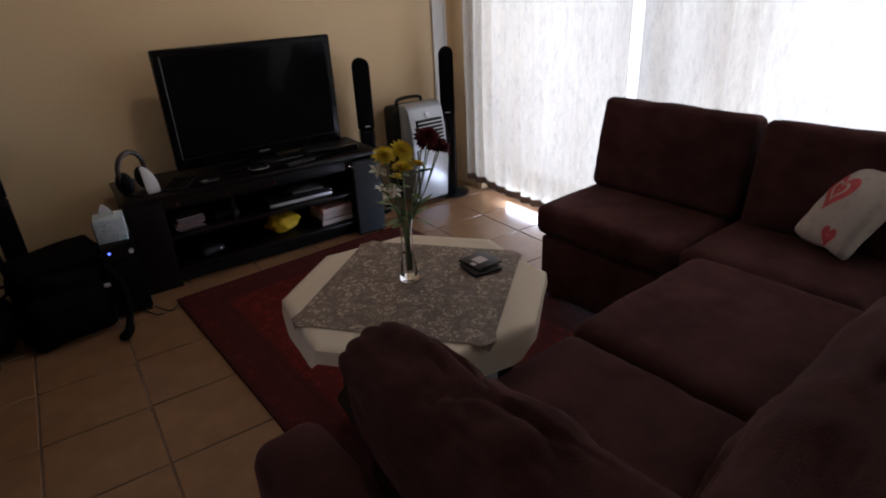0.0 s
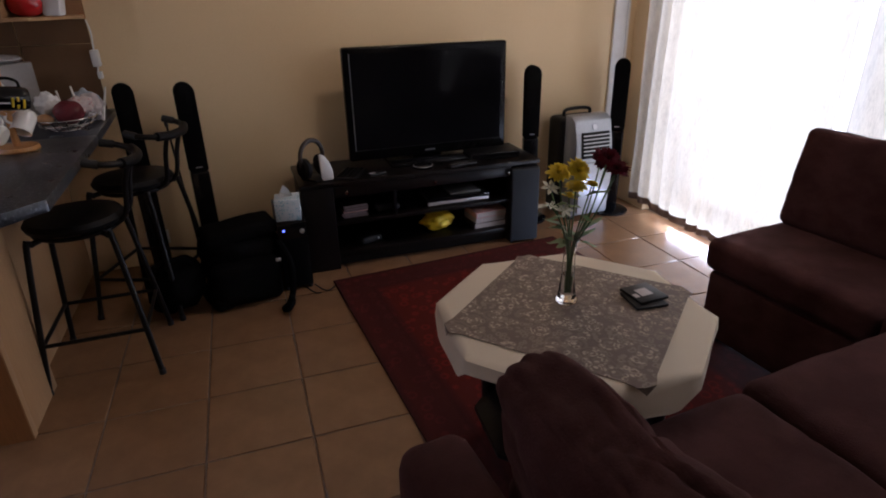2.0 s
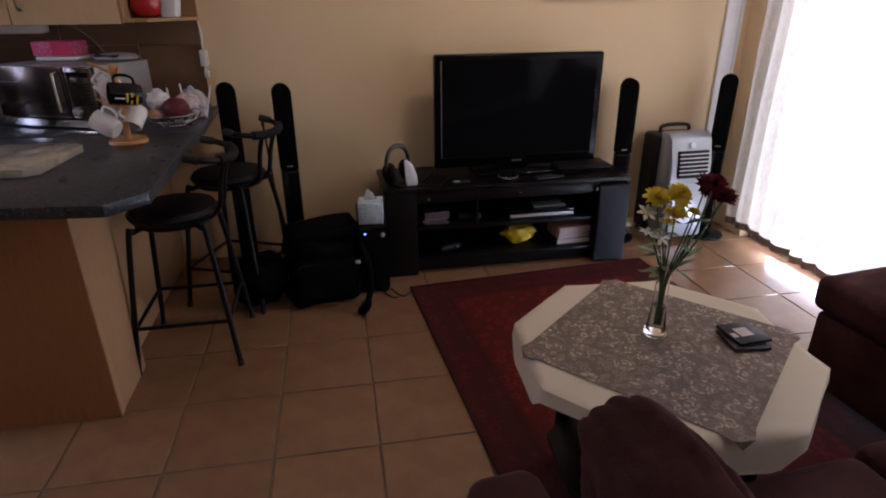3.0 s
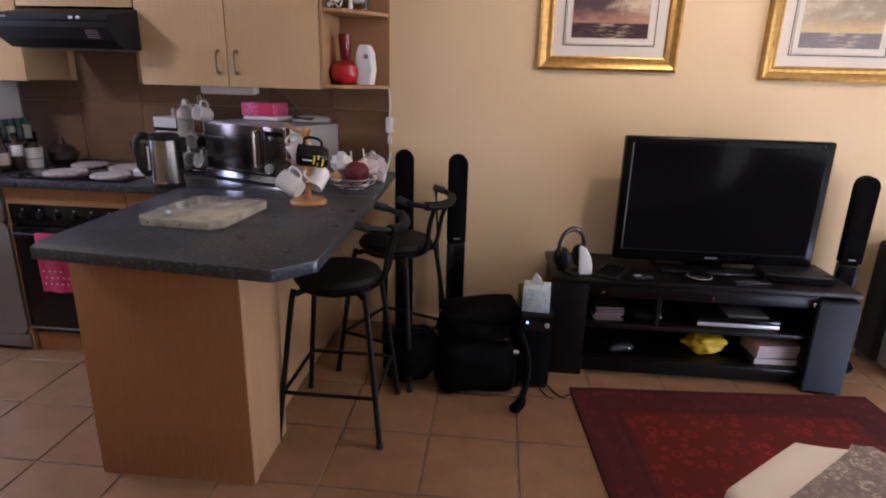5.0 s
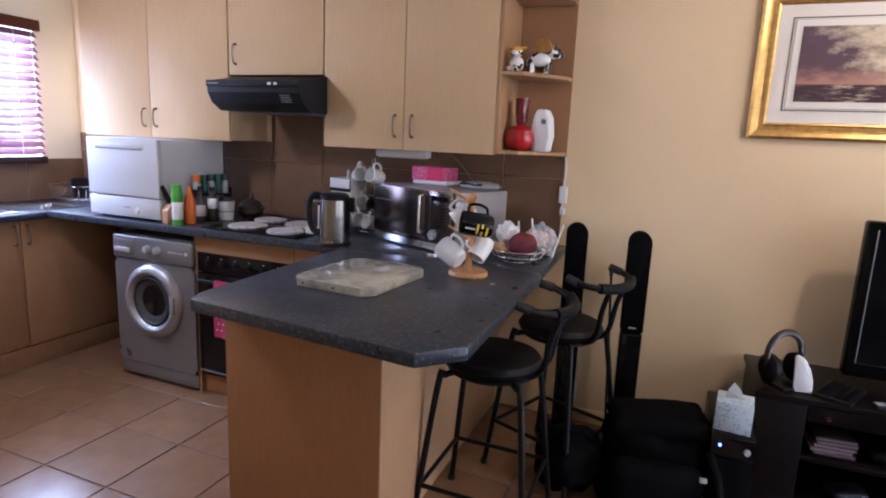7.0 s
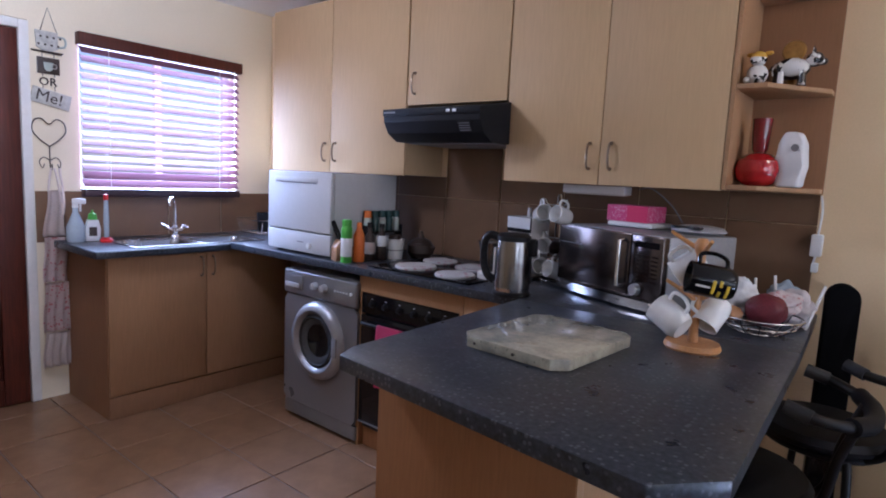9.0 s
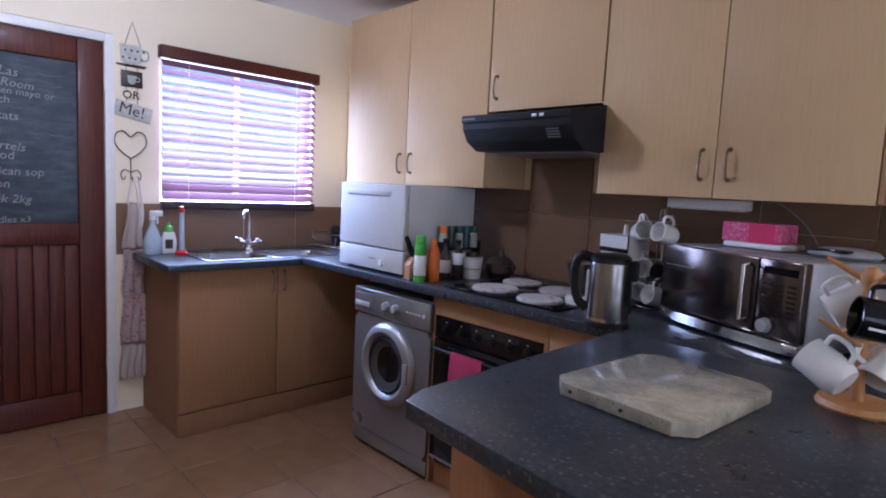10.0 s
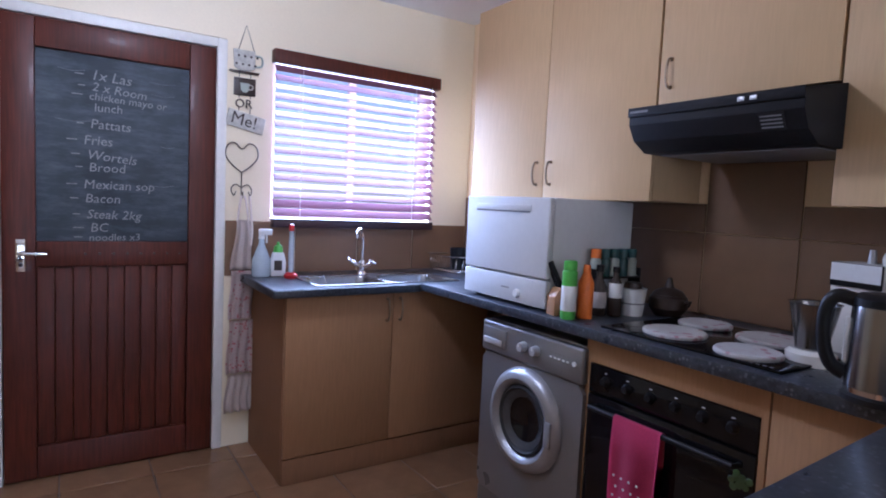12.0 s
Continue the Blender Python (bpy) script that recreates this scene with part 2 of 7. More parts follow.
def counter_material():
    m, nt, b, co = start("blue_grey_speckled_laminate")
    base = mix_nodes(nt, ramp(nt, noise_node(nt, co, 75, 4, 0.65), (0.36, 0), (0.7, 1)), (0.013, 0.017, 0.024), (0.046, 0.055, 0.071))
    v = nt.nodes.new("ShaderNodeTexVoronoi")
    v.inputs["Scale"].default_value = 90
    nt.links.new(co, v.inputs["Vector"])
    fleck = ramp(nt, v.outputs["Distance"], (0.28, 1), (0.46, 0))
    sep = nt.nodes.new("ShaderNodeSeparateColor")
    nt.links.new(v.outputs["Color"], sep.inputs[0])
    pale, deep = ramp(nt, sep.outputs[0], (0.66, 0), (0.76, 1)), ramp(nt, sep.outputs[1], (0.72, 0), (0.8, 1))
    c = mix_nodes(nt, math_node(nt, "MULTIPLY", math_node(nt, "MULTIPLY", fleck, deep), 0.15), base, (0.014, 0.017, 0.024))
    c = mix_nodes(nt, math_node(nt, "MULTIPLY", math_node(nt, "MULTIPLY", fleck, pale), 0.65), c, (0.135, 0.145, 0.165))
    nt.links.new(c, b.inputs["Base Color"])
    nt.links.new(ramp(nt, noise_node(nt, co, 9, 4), (0.3, 0.26), (0.7, 0.36)), b.inputs["Roughness"])
    bumped(nt, b, noise_node(nt, co, 150, 3), 0.05, 0.0005)
    return m


def board_material():
    """Polished cream granite: grey-green clouds, dark specks and rusty veins."""
    m, nt, b, co = start("speckled_cream_granite")
    base = mix_nodes(nt, ramp(nt, noise_node(nt, co, 11, 6, 0.7), (0.36, 0), (0.66, 1)), (0.25, 0.245, 0.20), (0.50, 0.46, 0.35))
    rust = ramp(nt, noise_node(nt, co, 24, 5, 0.7), (0.58, 0), (0.70, 1))
    c = mix_nodes(nt, math_node(nt, "MULTIPLY", rust, 0.45), base, (0.26, 0.17, 0.085))
    spots = ramp(nt, noise_node(nt, co, 70, 4, 0.7), (0.62, 0), (0.70, 1))
    c = mix_nodes(nt, math_node(nt, "MULTIPLY", spots, 0.85), c, (0.05, 0.045, 0.035))
    nt.links.new(c, b.inputs["Base Color"])
    nt.links.new(ramp(nt, rust, (0.0, 0.10), (1.0, 0.24)), b.inputs["Roughness"])
    return m


def rug_material():
    m, nt, b, co = start("red_persian_rug_pile")
    sep = nt.nodes.new("ShaderNodeSeparateXYZ")
    nt.links.new(co, sep.inputs[0])
    ax, ay = math_node(nt, "ABSOLUTE", sep.outputs[0]), math_node(nt, "ABSOLUTE", sep.outputs[1])
    edge = math_node(nt, "MINIMUM", math_node(nt, "SUBTRACT", 0.70, ax), math_node(nt, "SUBTRACT", 1.0, ay))
    border = ramp(nt, edge, (0.0, (0.030, 0.008, 0.008)), (0.035, (0.10, 0.014, 0.013)), (0.10, (0.070, 0.012, 0.012)), (0.155, (0.078, 0.014, 0.013)), (0.17, (0.050, 0.010, 0.010)), (0.2, (0.115, 0.013, 0.012)))
    med = math_node(nt, "ADD", math_node(nt, "DIVIDE", ax, 0.42), math_node(nt, "DIVIDE", ay, 0.70))
    field = ramp(nt, med, (0.0, (0.06, 0.012, 0.012)), (0.28, (0.06, 0.012, 0.012)), (0.30, (0.27, 0.016, 0.010)), (0.62, (0.29, 0.017, 0.011)), (0.98, (0.145, 0.014, 0.009)))
    inside = ramp(nt, edge, (0.2, 0), (0.21, 1))
    c = mix_nodes(nt, inside, border, field)
    v = nt.nodes.new("ShaderNodeTexVoronoi")
    v.inputs["Scale"].default_value = 17
    nt.links.new(co, v.inputs["Vector"])
    motif = ramp(nt, v.outputs["Distance"], (0.2, 1), (0.26, 0), (0.36, 0), (0.4, 1))
    c = mix_nodes(nt, math_node(nt, "MULTIPLY", motif, 0.55), c, (0.040, 0.009, 0.006))
    w = noise_node(nt, co, 300, 3)
    c = mix_nodes(nt, math_node(nt, "MULTIPLY", w, 0.25), c, (0.02, 0.006, 0.006))
    nt.links.new(c, b.inputs["Base Color"])
    b.inputs["Roughness"].default_value, b.inputs["Specular IOR Level"].default_value = 0.95, 0.1
    bumped(nt, b, w, 0.6, 0.004)
    return m


def floral_material(name, ground, flower, scale, amount, outlined=False):
    m, nt, b, co = start(name)
    warp = nt.nodes.new("ShaderNodeTexNoise")
    warp.inputs["Scale"].default_value = scale * 0.8
    nt.links.new(co, warp.inputs["Vector"])
    shift = nt.nodes.new("ShaderNodeVectorMath")
    shift.operation = "MULTIPLY_ADD"
    shift.inputs[1].default_value = (0.6 / scale,) * 3
    nt.links.new(warp.outputs["Color"], shift.inputs[0])
    nt.links.new(co, shift.inputs[2])
    v = nt.nodes.new("ShaderNodeTexVoronoi")
    v.inputs["Scale"].default_value = scale
    nt.links.new(shift.outputs[0], v.inputs["Vector"])
    petals = nt.nodes.new("ShaderNodeTexVoronoi")
    petals.inputs["Scale"].default_value = scale * 3.1
    nt.links.new(shift.outputs[0], petals.inputs["Vector"])
    disc = ramp(nt, v.outputs["Distance"], (0.44, 1), (0.6, 0.15))
    veins = ramp(nt, petals.outputs["Distance"], (0.30, 1), (0.46, 0.1))
    if outlined:
        disc = ramp(nt, v.outputs["Distance"], (0.10, 1), (0.16, 0.25), (0.26, 0.9), (0.33, 0.2), (0.46, 0.95), (0.52, 0.3))
        veins = ramp(nt, petals.outputs["Distance"], (0.16, 0.15), (0.28, 1), (0.42, 1), (0.52, 0.25))
    k = math_node(nt, "MULTIPLY", math_node(nt, "MULTIPLY", disc, veins), amount)
    c = mix_nodes(nt, k, ground, flower)
    weave = noise_node(nt, co, 420, 3)
    c = mix_nodes(nt, math_node(nt, "MULTIPLY", weave, 0.3), c, tuple(x * 0.6 for x in ground))
    nt.links.new(c, b.inputs["Base Color"])
    b.inputs["Roughness"].default_value = 0.72
    bumped(nt, b, weave, 0.25, 0.0008)
    return m


def curtain_material():
    m, nt, b, co = start("cream_curtain_voile")
    blot = ramp(nt, noise_node(nt, co, 3.2, 5, 0.65, (1, 1, 0.45)), (0.42, 0), (0.7, 1))
    thread = noise_node(nt, co, 60, 4, 0.7, (6, 6, 0.4))
    slub = ramp(nt, noise_node(nt, co, 34, 6, 0.8, (1, 1, 0.3)), (0.5, 0), (0.66, 1))
    c = mix_nodes(nt, math_node(nt, "MULTIPLY", blot, 0.45), (0.72, 0.66, 0.56), (0.48, 0.44, 0.39))
    c = mix_nodes(nt, math_node(nt, "MULTIPLY", ramp(nt, thread, (0.45, 0), (0.7, 1)), 0.4), c, (0.36, 0.32, 0.27))
    c = mix_nodes(nt, math_node(nt, "MULTIPLY", slub, 0.38), c, (0.34, 0.31, 0.27))
    diff, tran, both = (nt.nodes.new("ShaderNodeBsdf" + k) for k in ("Diffuse", "Translucent", "Transparent"))
    nt.links.new(c, diff.inputs[0])
    nt.links.new(c, tran.inputs[0])
    mx = nt.nodes.new("ShaderNodeMixShader")
    mx.inputs[0].default_value = 0.56
    nt.links.new(diff.outputs[0], mx.inputs[1])
    nt.links.new(tran.outputs[0], mx.inputs[2])
    mx2 = nt.nodes.new("ShaderNodeMixShader")
    mx2.inputs[0].default_value = 0.04
    nt.links.new(mx.outputs[0], mx2.inputs[1])
    nt.links.new(both.outputs[0], mx2.inputs[2])
    nt.links.new(mx2.outputs[0], nt.nodes["Material Output"].inputs[0])
    return m


def chalkboard_material():
    m, nt, b, co = start("dusty_chalkboard")
    smear = ramp(nt, noise_node(nt, co, 5, 6, 0.7, (1, 1.2, 5)), (0.45, 0), (0.75, 1))
    cloud = ramp(nt, noise_node(nt, co, 3, 3), (0.4, 0), (0.7, 1))
    k = math_node(nt, "ADD", math_node(nt, "MULTIPLY", smear, 0.75), math_node(nt, "MULTIPLY", cloud, 0.4))
    nt.links.new(mix_nodes(nt, k, (0.027, 0.036, 0.046), (0.105, 0.128, 0.150)), b.inputs["Base Color"])
    b.inputs["Roughness"].default_value = 0.75
    return m


def painting_material(name, shade, pale, glow, sea, lean):
    """Oil seascape: heavy cloud with lit breaks, a glowing horizon, dark water with a bright track."""
    m, nt, b, co = start(name)
    sep = nt.nodes.new("ShaderNodeSeparateXYZ")
    nt.links.new(co, sep.inputs[0])
    x, h = sep.outputs[0], sep.outputs[2]
    billow = noise_node(nt, co, 13, 7, 0.62, (1, 1, 2.0))
    bias = math_node(nt, "ADD", math_node(nt, "MULTIPLY", x, lean), math_node(nt, "MULTIPLY", h, 1.1))
    cloud = ramp(nt, math_node(nt, "ADD", billow, bias), (0.46, 0), (0.60, 0.45), (0.78, 1))
    sky_c = mix_nodes(nt, cloud, shade, pale)
    low = math_node(nt, "ADD", math_node(nt, "MULTIPLY", math_node(nt, "ADD", h, 0.08), 9.0), math_node(nt, "MULTIPLY", math_node(nt, "SUBTRACT", billow, 0.5), 1.2))
    sky_c = mix_nodes(nt, math_node(nt, "MULTIPLY", ramp(nt, low, (0.1, 1), (0.6, 0)), 0.9), sky_c, glow)
    waves = ramp(nt, noise_node(nt, co, 16, 6, 0.7, (1, 1, 6)), (0.48, 0), (0.68, 1))
    track = ramp(nt, math_node(nt, "ABSOLUTE", math_node(nt, "ADD", x, -0.03)), (0.03, 1), (0.12, 0.15))
    sea_c = mix_nodes(nt, math_node(nt, "MULTIPLY", waves, track), sea, pale)
    is_sky = ramp(nt, math_node(nt, "ADD", math_node(nt, "MULTIPLY", h, 10), 1.3), (0.49, 0), (0.52, 1))
    nt.links.new(mix_nodes(nt, is_sky, sea_c, sky_c), b.inputs["Base Color"])
    b.inputs["Roughness"].default_value = 0.14
    bumped(nt, b, billow, 0.05, 0.001)
    return m


def glass_material(name, color=(1, 1, 1), rough=0.02):
    m, nt, b, co = start(name)
    b.inputs["Base Color"].default_value = (*color, 1)
    b.inputs["Transmission Weight"].default_value, b.inputs["Roughness"].default_value = 1.0, rough
    b.inputs["IOR"].default_value = 1.45
    return m


def glow_material(name, color, strength):
    m, nt, b, co = start(name)
    b.inputs["Base Color"].default_value = (*color, 1)
    b.inputs["Emission Color"].default_value, b.inputs["Emission Strength"].default_value = (*color, 1), strength
    return m


def cow_material():
    m, nt, b, co = start("black_and_white_glaze")
    nt.links.new(ramp(nt, noise_node(nt, co, 26, 2), (0.54, (0.72, 0.70, 0.66)), (0.56, (0.012, 0.012, 0.012))), b.inputs["Base Color"])
    b.inputs["Roughness"].default_value = 0.2
    return m


def hatted_cow_material():
    m, nt, b, co = start("white_glaze_with_yellow_hat")
    sep = nt.nodes.new("ShaderNodeSeparateXYZ")
    nt.links.new(co, sep.inputs[0])
    coat = ramp(nt, noise_node(nt, co, 30, 2), (0.56, (0.70, 0.67, 0.62)), (0.58, (0.02, 0.018, 0.016)))
    hat = ramp(nt, math_node(nt, "MULTIPLY", sep.outputs[2], 10), (0.86, 0), (0.88, 1))
    nt.links.new(mix_nodes(nt, hat, coat, (0.62, 0.36, 0.05)), b.inputs["Base Color"])
    b.inputs["Roughness"].default_value = 0.25
    return m


M["hatted_cow"] = hatted_cow_material()
M["packet_print"] = floral_material("red_and_white_packet_film", (0.66, 0.58, 0.56), (0.45, 0.03, 0.05), 26, 1.0)
M["apron_print"] = floral_material("pink_flowered_cotton", (0.72, 0.60, 0.56), (0.58, 0.16, 0.17), 20, 1.0)
M["coral_print"] = surface("faded_coral_print", (0.42, 0.055, 0.055), 0.85, vary=0.25, grain=70, large=25, bump=0.1)
M["teal_glass"] = surface("dark_teal_glass", (0.03, 0.085, 0.085), 0.15, vary=0.1, bump=0)
M["screen"] = surface("black_screen_glass", (0.004, 0.004, 0.005), 0.08, vary=0.05, bump=0, spread=0.02, spec=0.07)
M["maroon_net"] = surface("maroon_net_bag", (0.12, 0.010, 0.018), 0.5, vary=0.2, grain=180, bump=0.4)
M["mirror_door"] = surface("tinted_mirror_glass", (0.085, 0.067, 0.060), 0.17, metal=0.9, vary=0.04, bump=0, spread=0.02)
M["counter"], M["board"], M["rug"], M["curtain"], M["chalkboard"], M["cow"] = counter_material(), board_material(), rug_material(), curtain_material(), chalkboard_material(), cow_material()
M["floral"] = floral_material("taupe_floral_cloth", (0.112, 0.074, 0.055), (0.50, 0.41, 0.31), 17, 1.0, True)
M["tissue_print"] = floral_material("blue_floral_card", (0.55, 0.62, 0.67), (0.10, 0.34, 0.46), 34, 1.0)
M["pink_print"] = floral_material("pink_floral_card", (0.62, 0.06, 0.20), (0.75, 0.45, 0.55), 60, 0.9)
M["pillow"] = floral_material("cream_pillow_cotton", (0.42, 0.36, 0.30), (0.34, 0.25, 0.22), 12, 0.45)
M["plate_print"] = floral_material("printed_burner_cover", (0.54, 0.53, 0.52), (0.36, 0.14, 0.17), 10, 0.9)
M["seascape"] = painting_material("dusk_seascape_oil", (0.105, 0.062, 0.078), (0.60, 0.49, 0.34), (0.42, 0.22, 0.16), (0.055, 0.032, 0.042), 1.6)
M["seascape2"] = painting_material("sandy_beach_oil", (0.33, 0.27, 0.17), (0.62, 0.54, 0.38), (0.60, 0.43, 0.20), (0.16, 0.13, 0.13), -0.5)
M["glass"] = glass_material("clear_glass")
M["led"] = glow_material("blue_led", (0.1, 0.15, 1.0), 12)


# ---- mesh helpers ----
def box(bm, x0, x1, y0, y1, z0, z1, bevel=0.0, seg=2, turn=None):
    m = Matrix.Translation(((x0 + x1) / 2, (y0 + y1) / 2, (z0 + z1) / 2)) @ Matrix.Diagonal((abs(x1 - x0), abs(y1 - y0), abs(z1 - z0), 1))
    if turn is not None:
        m = turn @ m
    vs = bmesh.ops.create_cube(bm, size=1, matrix=m)["verts"]
    if bevel:
        es = list({e for v in vs for e in v.link_edges})
        bmesh.ops.bevel(bm, geom=es, offset=bevel, segments=seg, profile=0.5, affect="EDGES", clamp_overlap=True)
    return bm


def cyl(bm, r0, r1, z0, z1, seg=24, at=(0, 0), turn=None):
    m = Matrix.Translation((at[0], at[1], (z0 + z1) / 2))
    if turn is not None:
        m = turn @ m
    bmesh.ops.create_cone(bm, cap_ends=True, segments=seg, radius1=r0, radius2=r1, depth=z1 - z0, matrix=m)
    return bm


def ball(bm, r, at=(0, 0, 0), scale=(1, 1, 1), seg=16, turn=None):
    m = Matrix.Translation(at) @ (turn if turn is not None else Matrix()) @ Matrix.Diagonal((*scale, 1))
    bmesh.ops.create_uvsphere(bm, u_segments=seg, v_segments=max(6, seg // 2), radius=r, matrix=m)
    return bm


def lathe(bm, profile, seg=28, turn=None):
    """Turns a profile of (radius, height) round the z axis."""
    rings = []
    for r, z in profile:
        if r < 1e-5:
            rings.append([bm.verts.new((0, 0, z))])
        else:
            rings.append([bm.verts.new((r * math.cos(2 * math.pi * k / seg), r * math.sin(2 * math.pi * k / seg), z)) for k in range(seg)])
    for a, b in zip(rings, rings[1:]):
        for k in range(seg):
            q = [a[k % len(a)], a[(k + 1) % len(a)], b[(k + 1) % len(b)], b[k % len(b)]]
            q = list(dict.fromkeys(q))
            if len(q) > 2:
                bm.faces.new(q)
    if turn is not None:
        bmesh.ops.transform(bm, matrix=turn, verts=[v for ring in rings for v in ring])
    return bm


def smooth_line(points, steps=6):
    """Points along a Catmull-Rom line through the given ones."""
    p = [Vector(q) for q in points]
    p = [p[0] * 2 - p[1]] + p + [p[-1] * 2 - p[-2]]
    out = []
    for a, b, c, d in zip(p, p[1:], p[2:], p[3:]):
        for k in range(steps):
            t = k / steps
            out.append(0.5 * (2 * b + (c - a) * t + (2 * a - 5 * b + 4 * c - d) * t * t + (3 * b - a - 3 * c + d) * t ** 3))
    return out + [p[-2]]


def tube(bm, points, r, seg=10, round_it=False, steps=6, ends=True):
    """A pipe along the points; r is one radius, or one at each end."""
    pts = smooth_line(points, steps) if round_it else [Vector(q) for q in points]
    r0, r1 = r if isinstance(r, tuple) else (r, r)
    rings, side = [], None
    for k, q in enumerate(pts):
        way = (pts[min(k + 1, len(pts) - 1)] - pts[max(k - 1, 0)]).normalized()
        if side is None:
            side = way.orthogonal().normalized()
        side = (side - way * side.dot(way)).normalized()
        up = way.cross(side)
        rad = r0 + (r1 - r0) * k / (len(pts) - 1)
        rings.append([bm.verts.new(q + rad * (math.cos(2 * math.pi * s / seg) * side + math.sin(2 * math.pi * s / seg) * up)) for s in range(seg)])
    for a, b in zip(rings, rings[1:]):
        for s in range(seg):
            bm.faces.new((a[s], a[(s + 1) % seg], b[(s + 1) % seg], b[s]))
    if ends:
        bm.faces.new(rings[0][::-1])
        bm.faces.new(rings[-1])
    return bm


def prism(bm, outline, z0, z1, bevel=0.0, turn=None):
    """An upright solid over a plan outline."""
    lo = [bm.verts.new((x, y, z0)) for x, y in outline]
    hi = [bm.verts.new((x, y, z1)) for x, y in outline]
    fs = [bm.faces.new(lo[::-1]), bm.faces.new(hi)]
    n = len(outline)
    fs += [bm.faces.new((lo[k], lo[(k + 1) % n], hi[(k + 1) % n], hi[k])) for k in range(n)]
    vs = lo + hi
    if bevel:
        es = list({e for f in fs for e in f.edges})
        vs = list({v for f in bmesh.ops.bevel(bm, geom=es, offset=bevel, segments=2, profile=0.5, affect="EDGES", clamp_overlap=True)["faces"] for v in f.verts} | {v for v in vs if v.is_valid})
    if turn is not None:
        bmesh.ops.transform(bm, matrix=turn, verts=vs)
    return bm


def cushion(bm, sx, sy, sz, round_=0.30, puff=0.25, wrinkle=0.006, seed=0, n=26, turn=None, crease=0.0):
    """An upholstered pad: a rounded block with a bulging top and sides, creased by noise."""
    start_n = len(bm.verts)
    vs = bmesh.ops.create_cube(bm, size=2)["verts"]
    es = list({e for v in vs for e in v.link_edges})
    bmesh.ops.subdivide_edges(bm, edges=es, cuts=n, use_grid_fill=True)
    bm.verts.ensure_lookup_table()
    vs = bm.verts[start_n:]
    half = Vector((sx / 2, sy / 2, sz / 2))
    rad = round_ * min(half) * 2
    for v in vs:
        u = v.co.copy()
        p = Vector([u[k] * half[k] for k in range(3)])
        core = Vector([max(-half[k] + rad, min(half[k] - rad, p[k])) for k in range(3)])
        d = p - core
        if d.length > 1e-9:
            p = core + d.normalized() * rad * min(1.0, max(abs(d[k]) for k in range(3)) / rad)
        thin = min(range(3), key=lambda k: half[k])
        others = [k for k in range(3) if k != thin]
        swell = 1 + puff * (1 - u[others[0]] ** 2) * (1 - u[others[1]] ** 2) - puff * 0.3
        p[thin] *= swell
        w = noise.noise((p.x * 7 + seed * 9.1, p.y * 7, p.z * 7)) + 0.5 * noise.noise((p.x * 19 + seed * 3.3, p.y * 23, p.z * 19))
        if crease:
            n1 = abs(noise.noise((p.x * 5 + seed, p.y * 5, p.z * 13 + seed)))
            n2 = abs(noise.noise((p.x * 11, p.y * 9 + seed, p.z * 9)))
            w -= crease * (max(0.0, 1 - n1 * 5) ** 2 + 0.6 * max(0.0, 1 - n2 * 5) ** 2)
        p += p.normalized() * w * wrinkle
        v.co = p
    if turn is not None:
        bmesh.ops.transform(bm, matrix=turn, verts=vs)
    return bm


def part(name, bm, material, parent=None, label="", smooth=None, at=None):
    """Links a bmesh as one mesh object, under a thing or a part where one is given. smooth: the angle below which edges are smooth."""
    bmesh.ops.recalc_face_normals(bm, faces=bm.faces)
    if smooth is None:
        smooth = 38
    for e in bm.edges:
        e.smooth = len(e.link_faces) == 2 and e.calc_face_angle(4) < radians(smooth)
    for f in bm.faces:
        f.smooth = True
    mesh = bpy.data.meshes.new(name)
    bm.to_mesh(mesh)
    bm.free()
    mesh.materials.append(M[material] if isinstance(material, str) else material)
    ob = new(name, mesh)
    if parent is not None:
        ob.parent = parent
    if at is not None:
        ob.location = at
    if label:
        ob["label"] = label
    return ob


def thing(name, at, label, category, group="", turn=0.0):
    ob = new(name)
    ob.empty_display_size = 0.1
    ob.matrix_world = pose(*at, 0, 0, turn)
    return tagged(ob, label, category, group)


def B(*a, **k):
    return box(bmesh.new(), *a, **k)


def C(*a, **k):
    return cyl(bmesh.new(), *a, **k)


def L(*a, **k):
    return lathe(bmesh.new(), *a, **k)


def T(*a, **k):
    return tube(bmesh.new(), *a, **k)


def written(name, text, size, material, parent, m, depth=0.0006, shear=0.0):
    """Lettering in the built-in font, as a mesh, at the pose m under its parent; it reads along m's x axis."""
    cu = bpy.data.curves.new(name, "FONT")
    cu.body, cu.size, cu.extrude, cu.resolution_u, cu.shear = text, size, depth, 2, shear
    tmp = bpy.data.objects.new(name, cu)
    scene.collection.objects.link(tmp)
    mesh = bpy.data.meshes.new_from_object(tmp.evaluated_get(bpy.context.evaluated_depsgraph_get()))
    bpy.data.objects.remove(tmp)
    mesh.materials.clear()
    mesh.materials.append(M[material])
    ob = new(name, mesh)
    ob.parent = parent
    ob.matrix_local = m
    return ob


# ---- the room: x from the kitchen window to the patio door, y from behind the camera to the long wall ----
XW, XE, YN, YS, H = -3.59, 3.02, 3.78, -1.76, 2.41
COUNTER = 0.905


def structure(name, bm, material, label="", category=""):
    return tagged(part(name, bm, material), label, category, kind="structure")


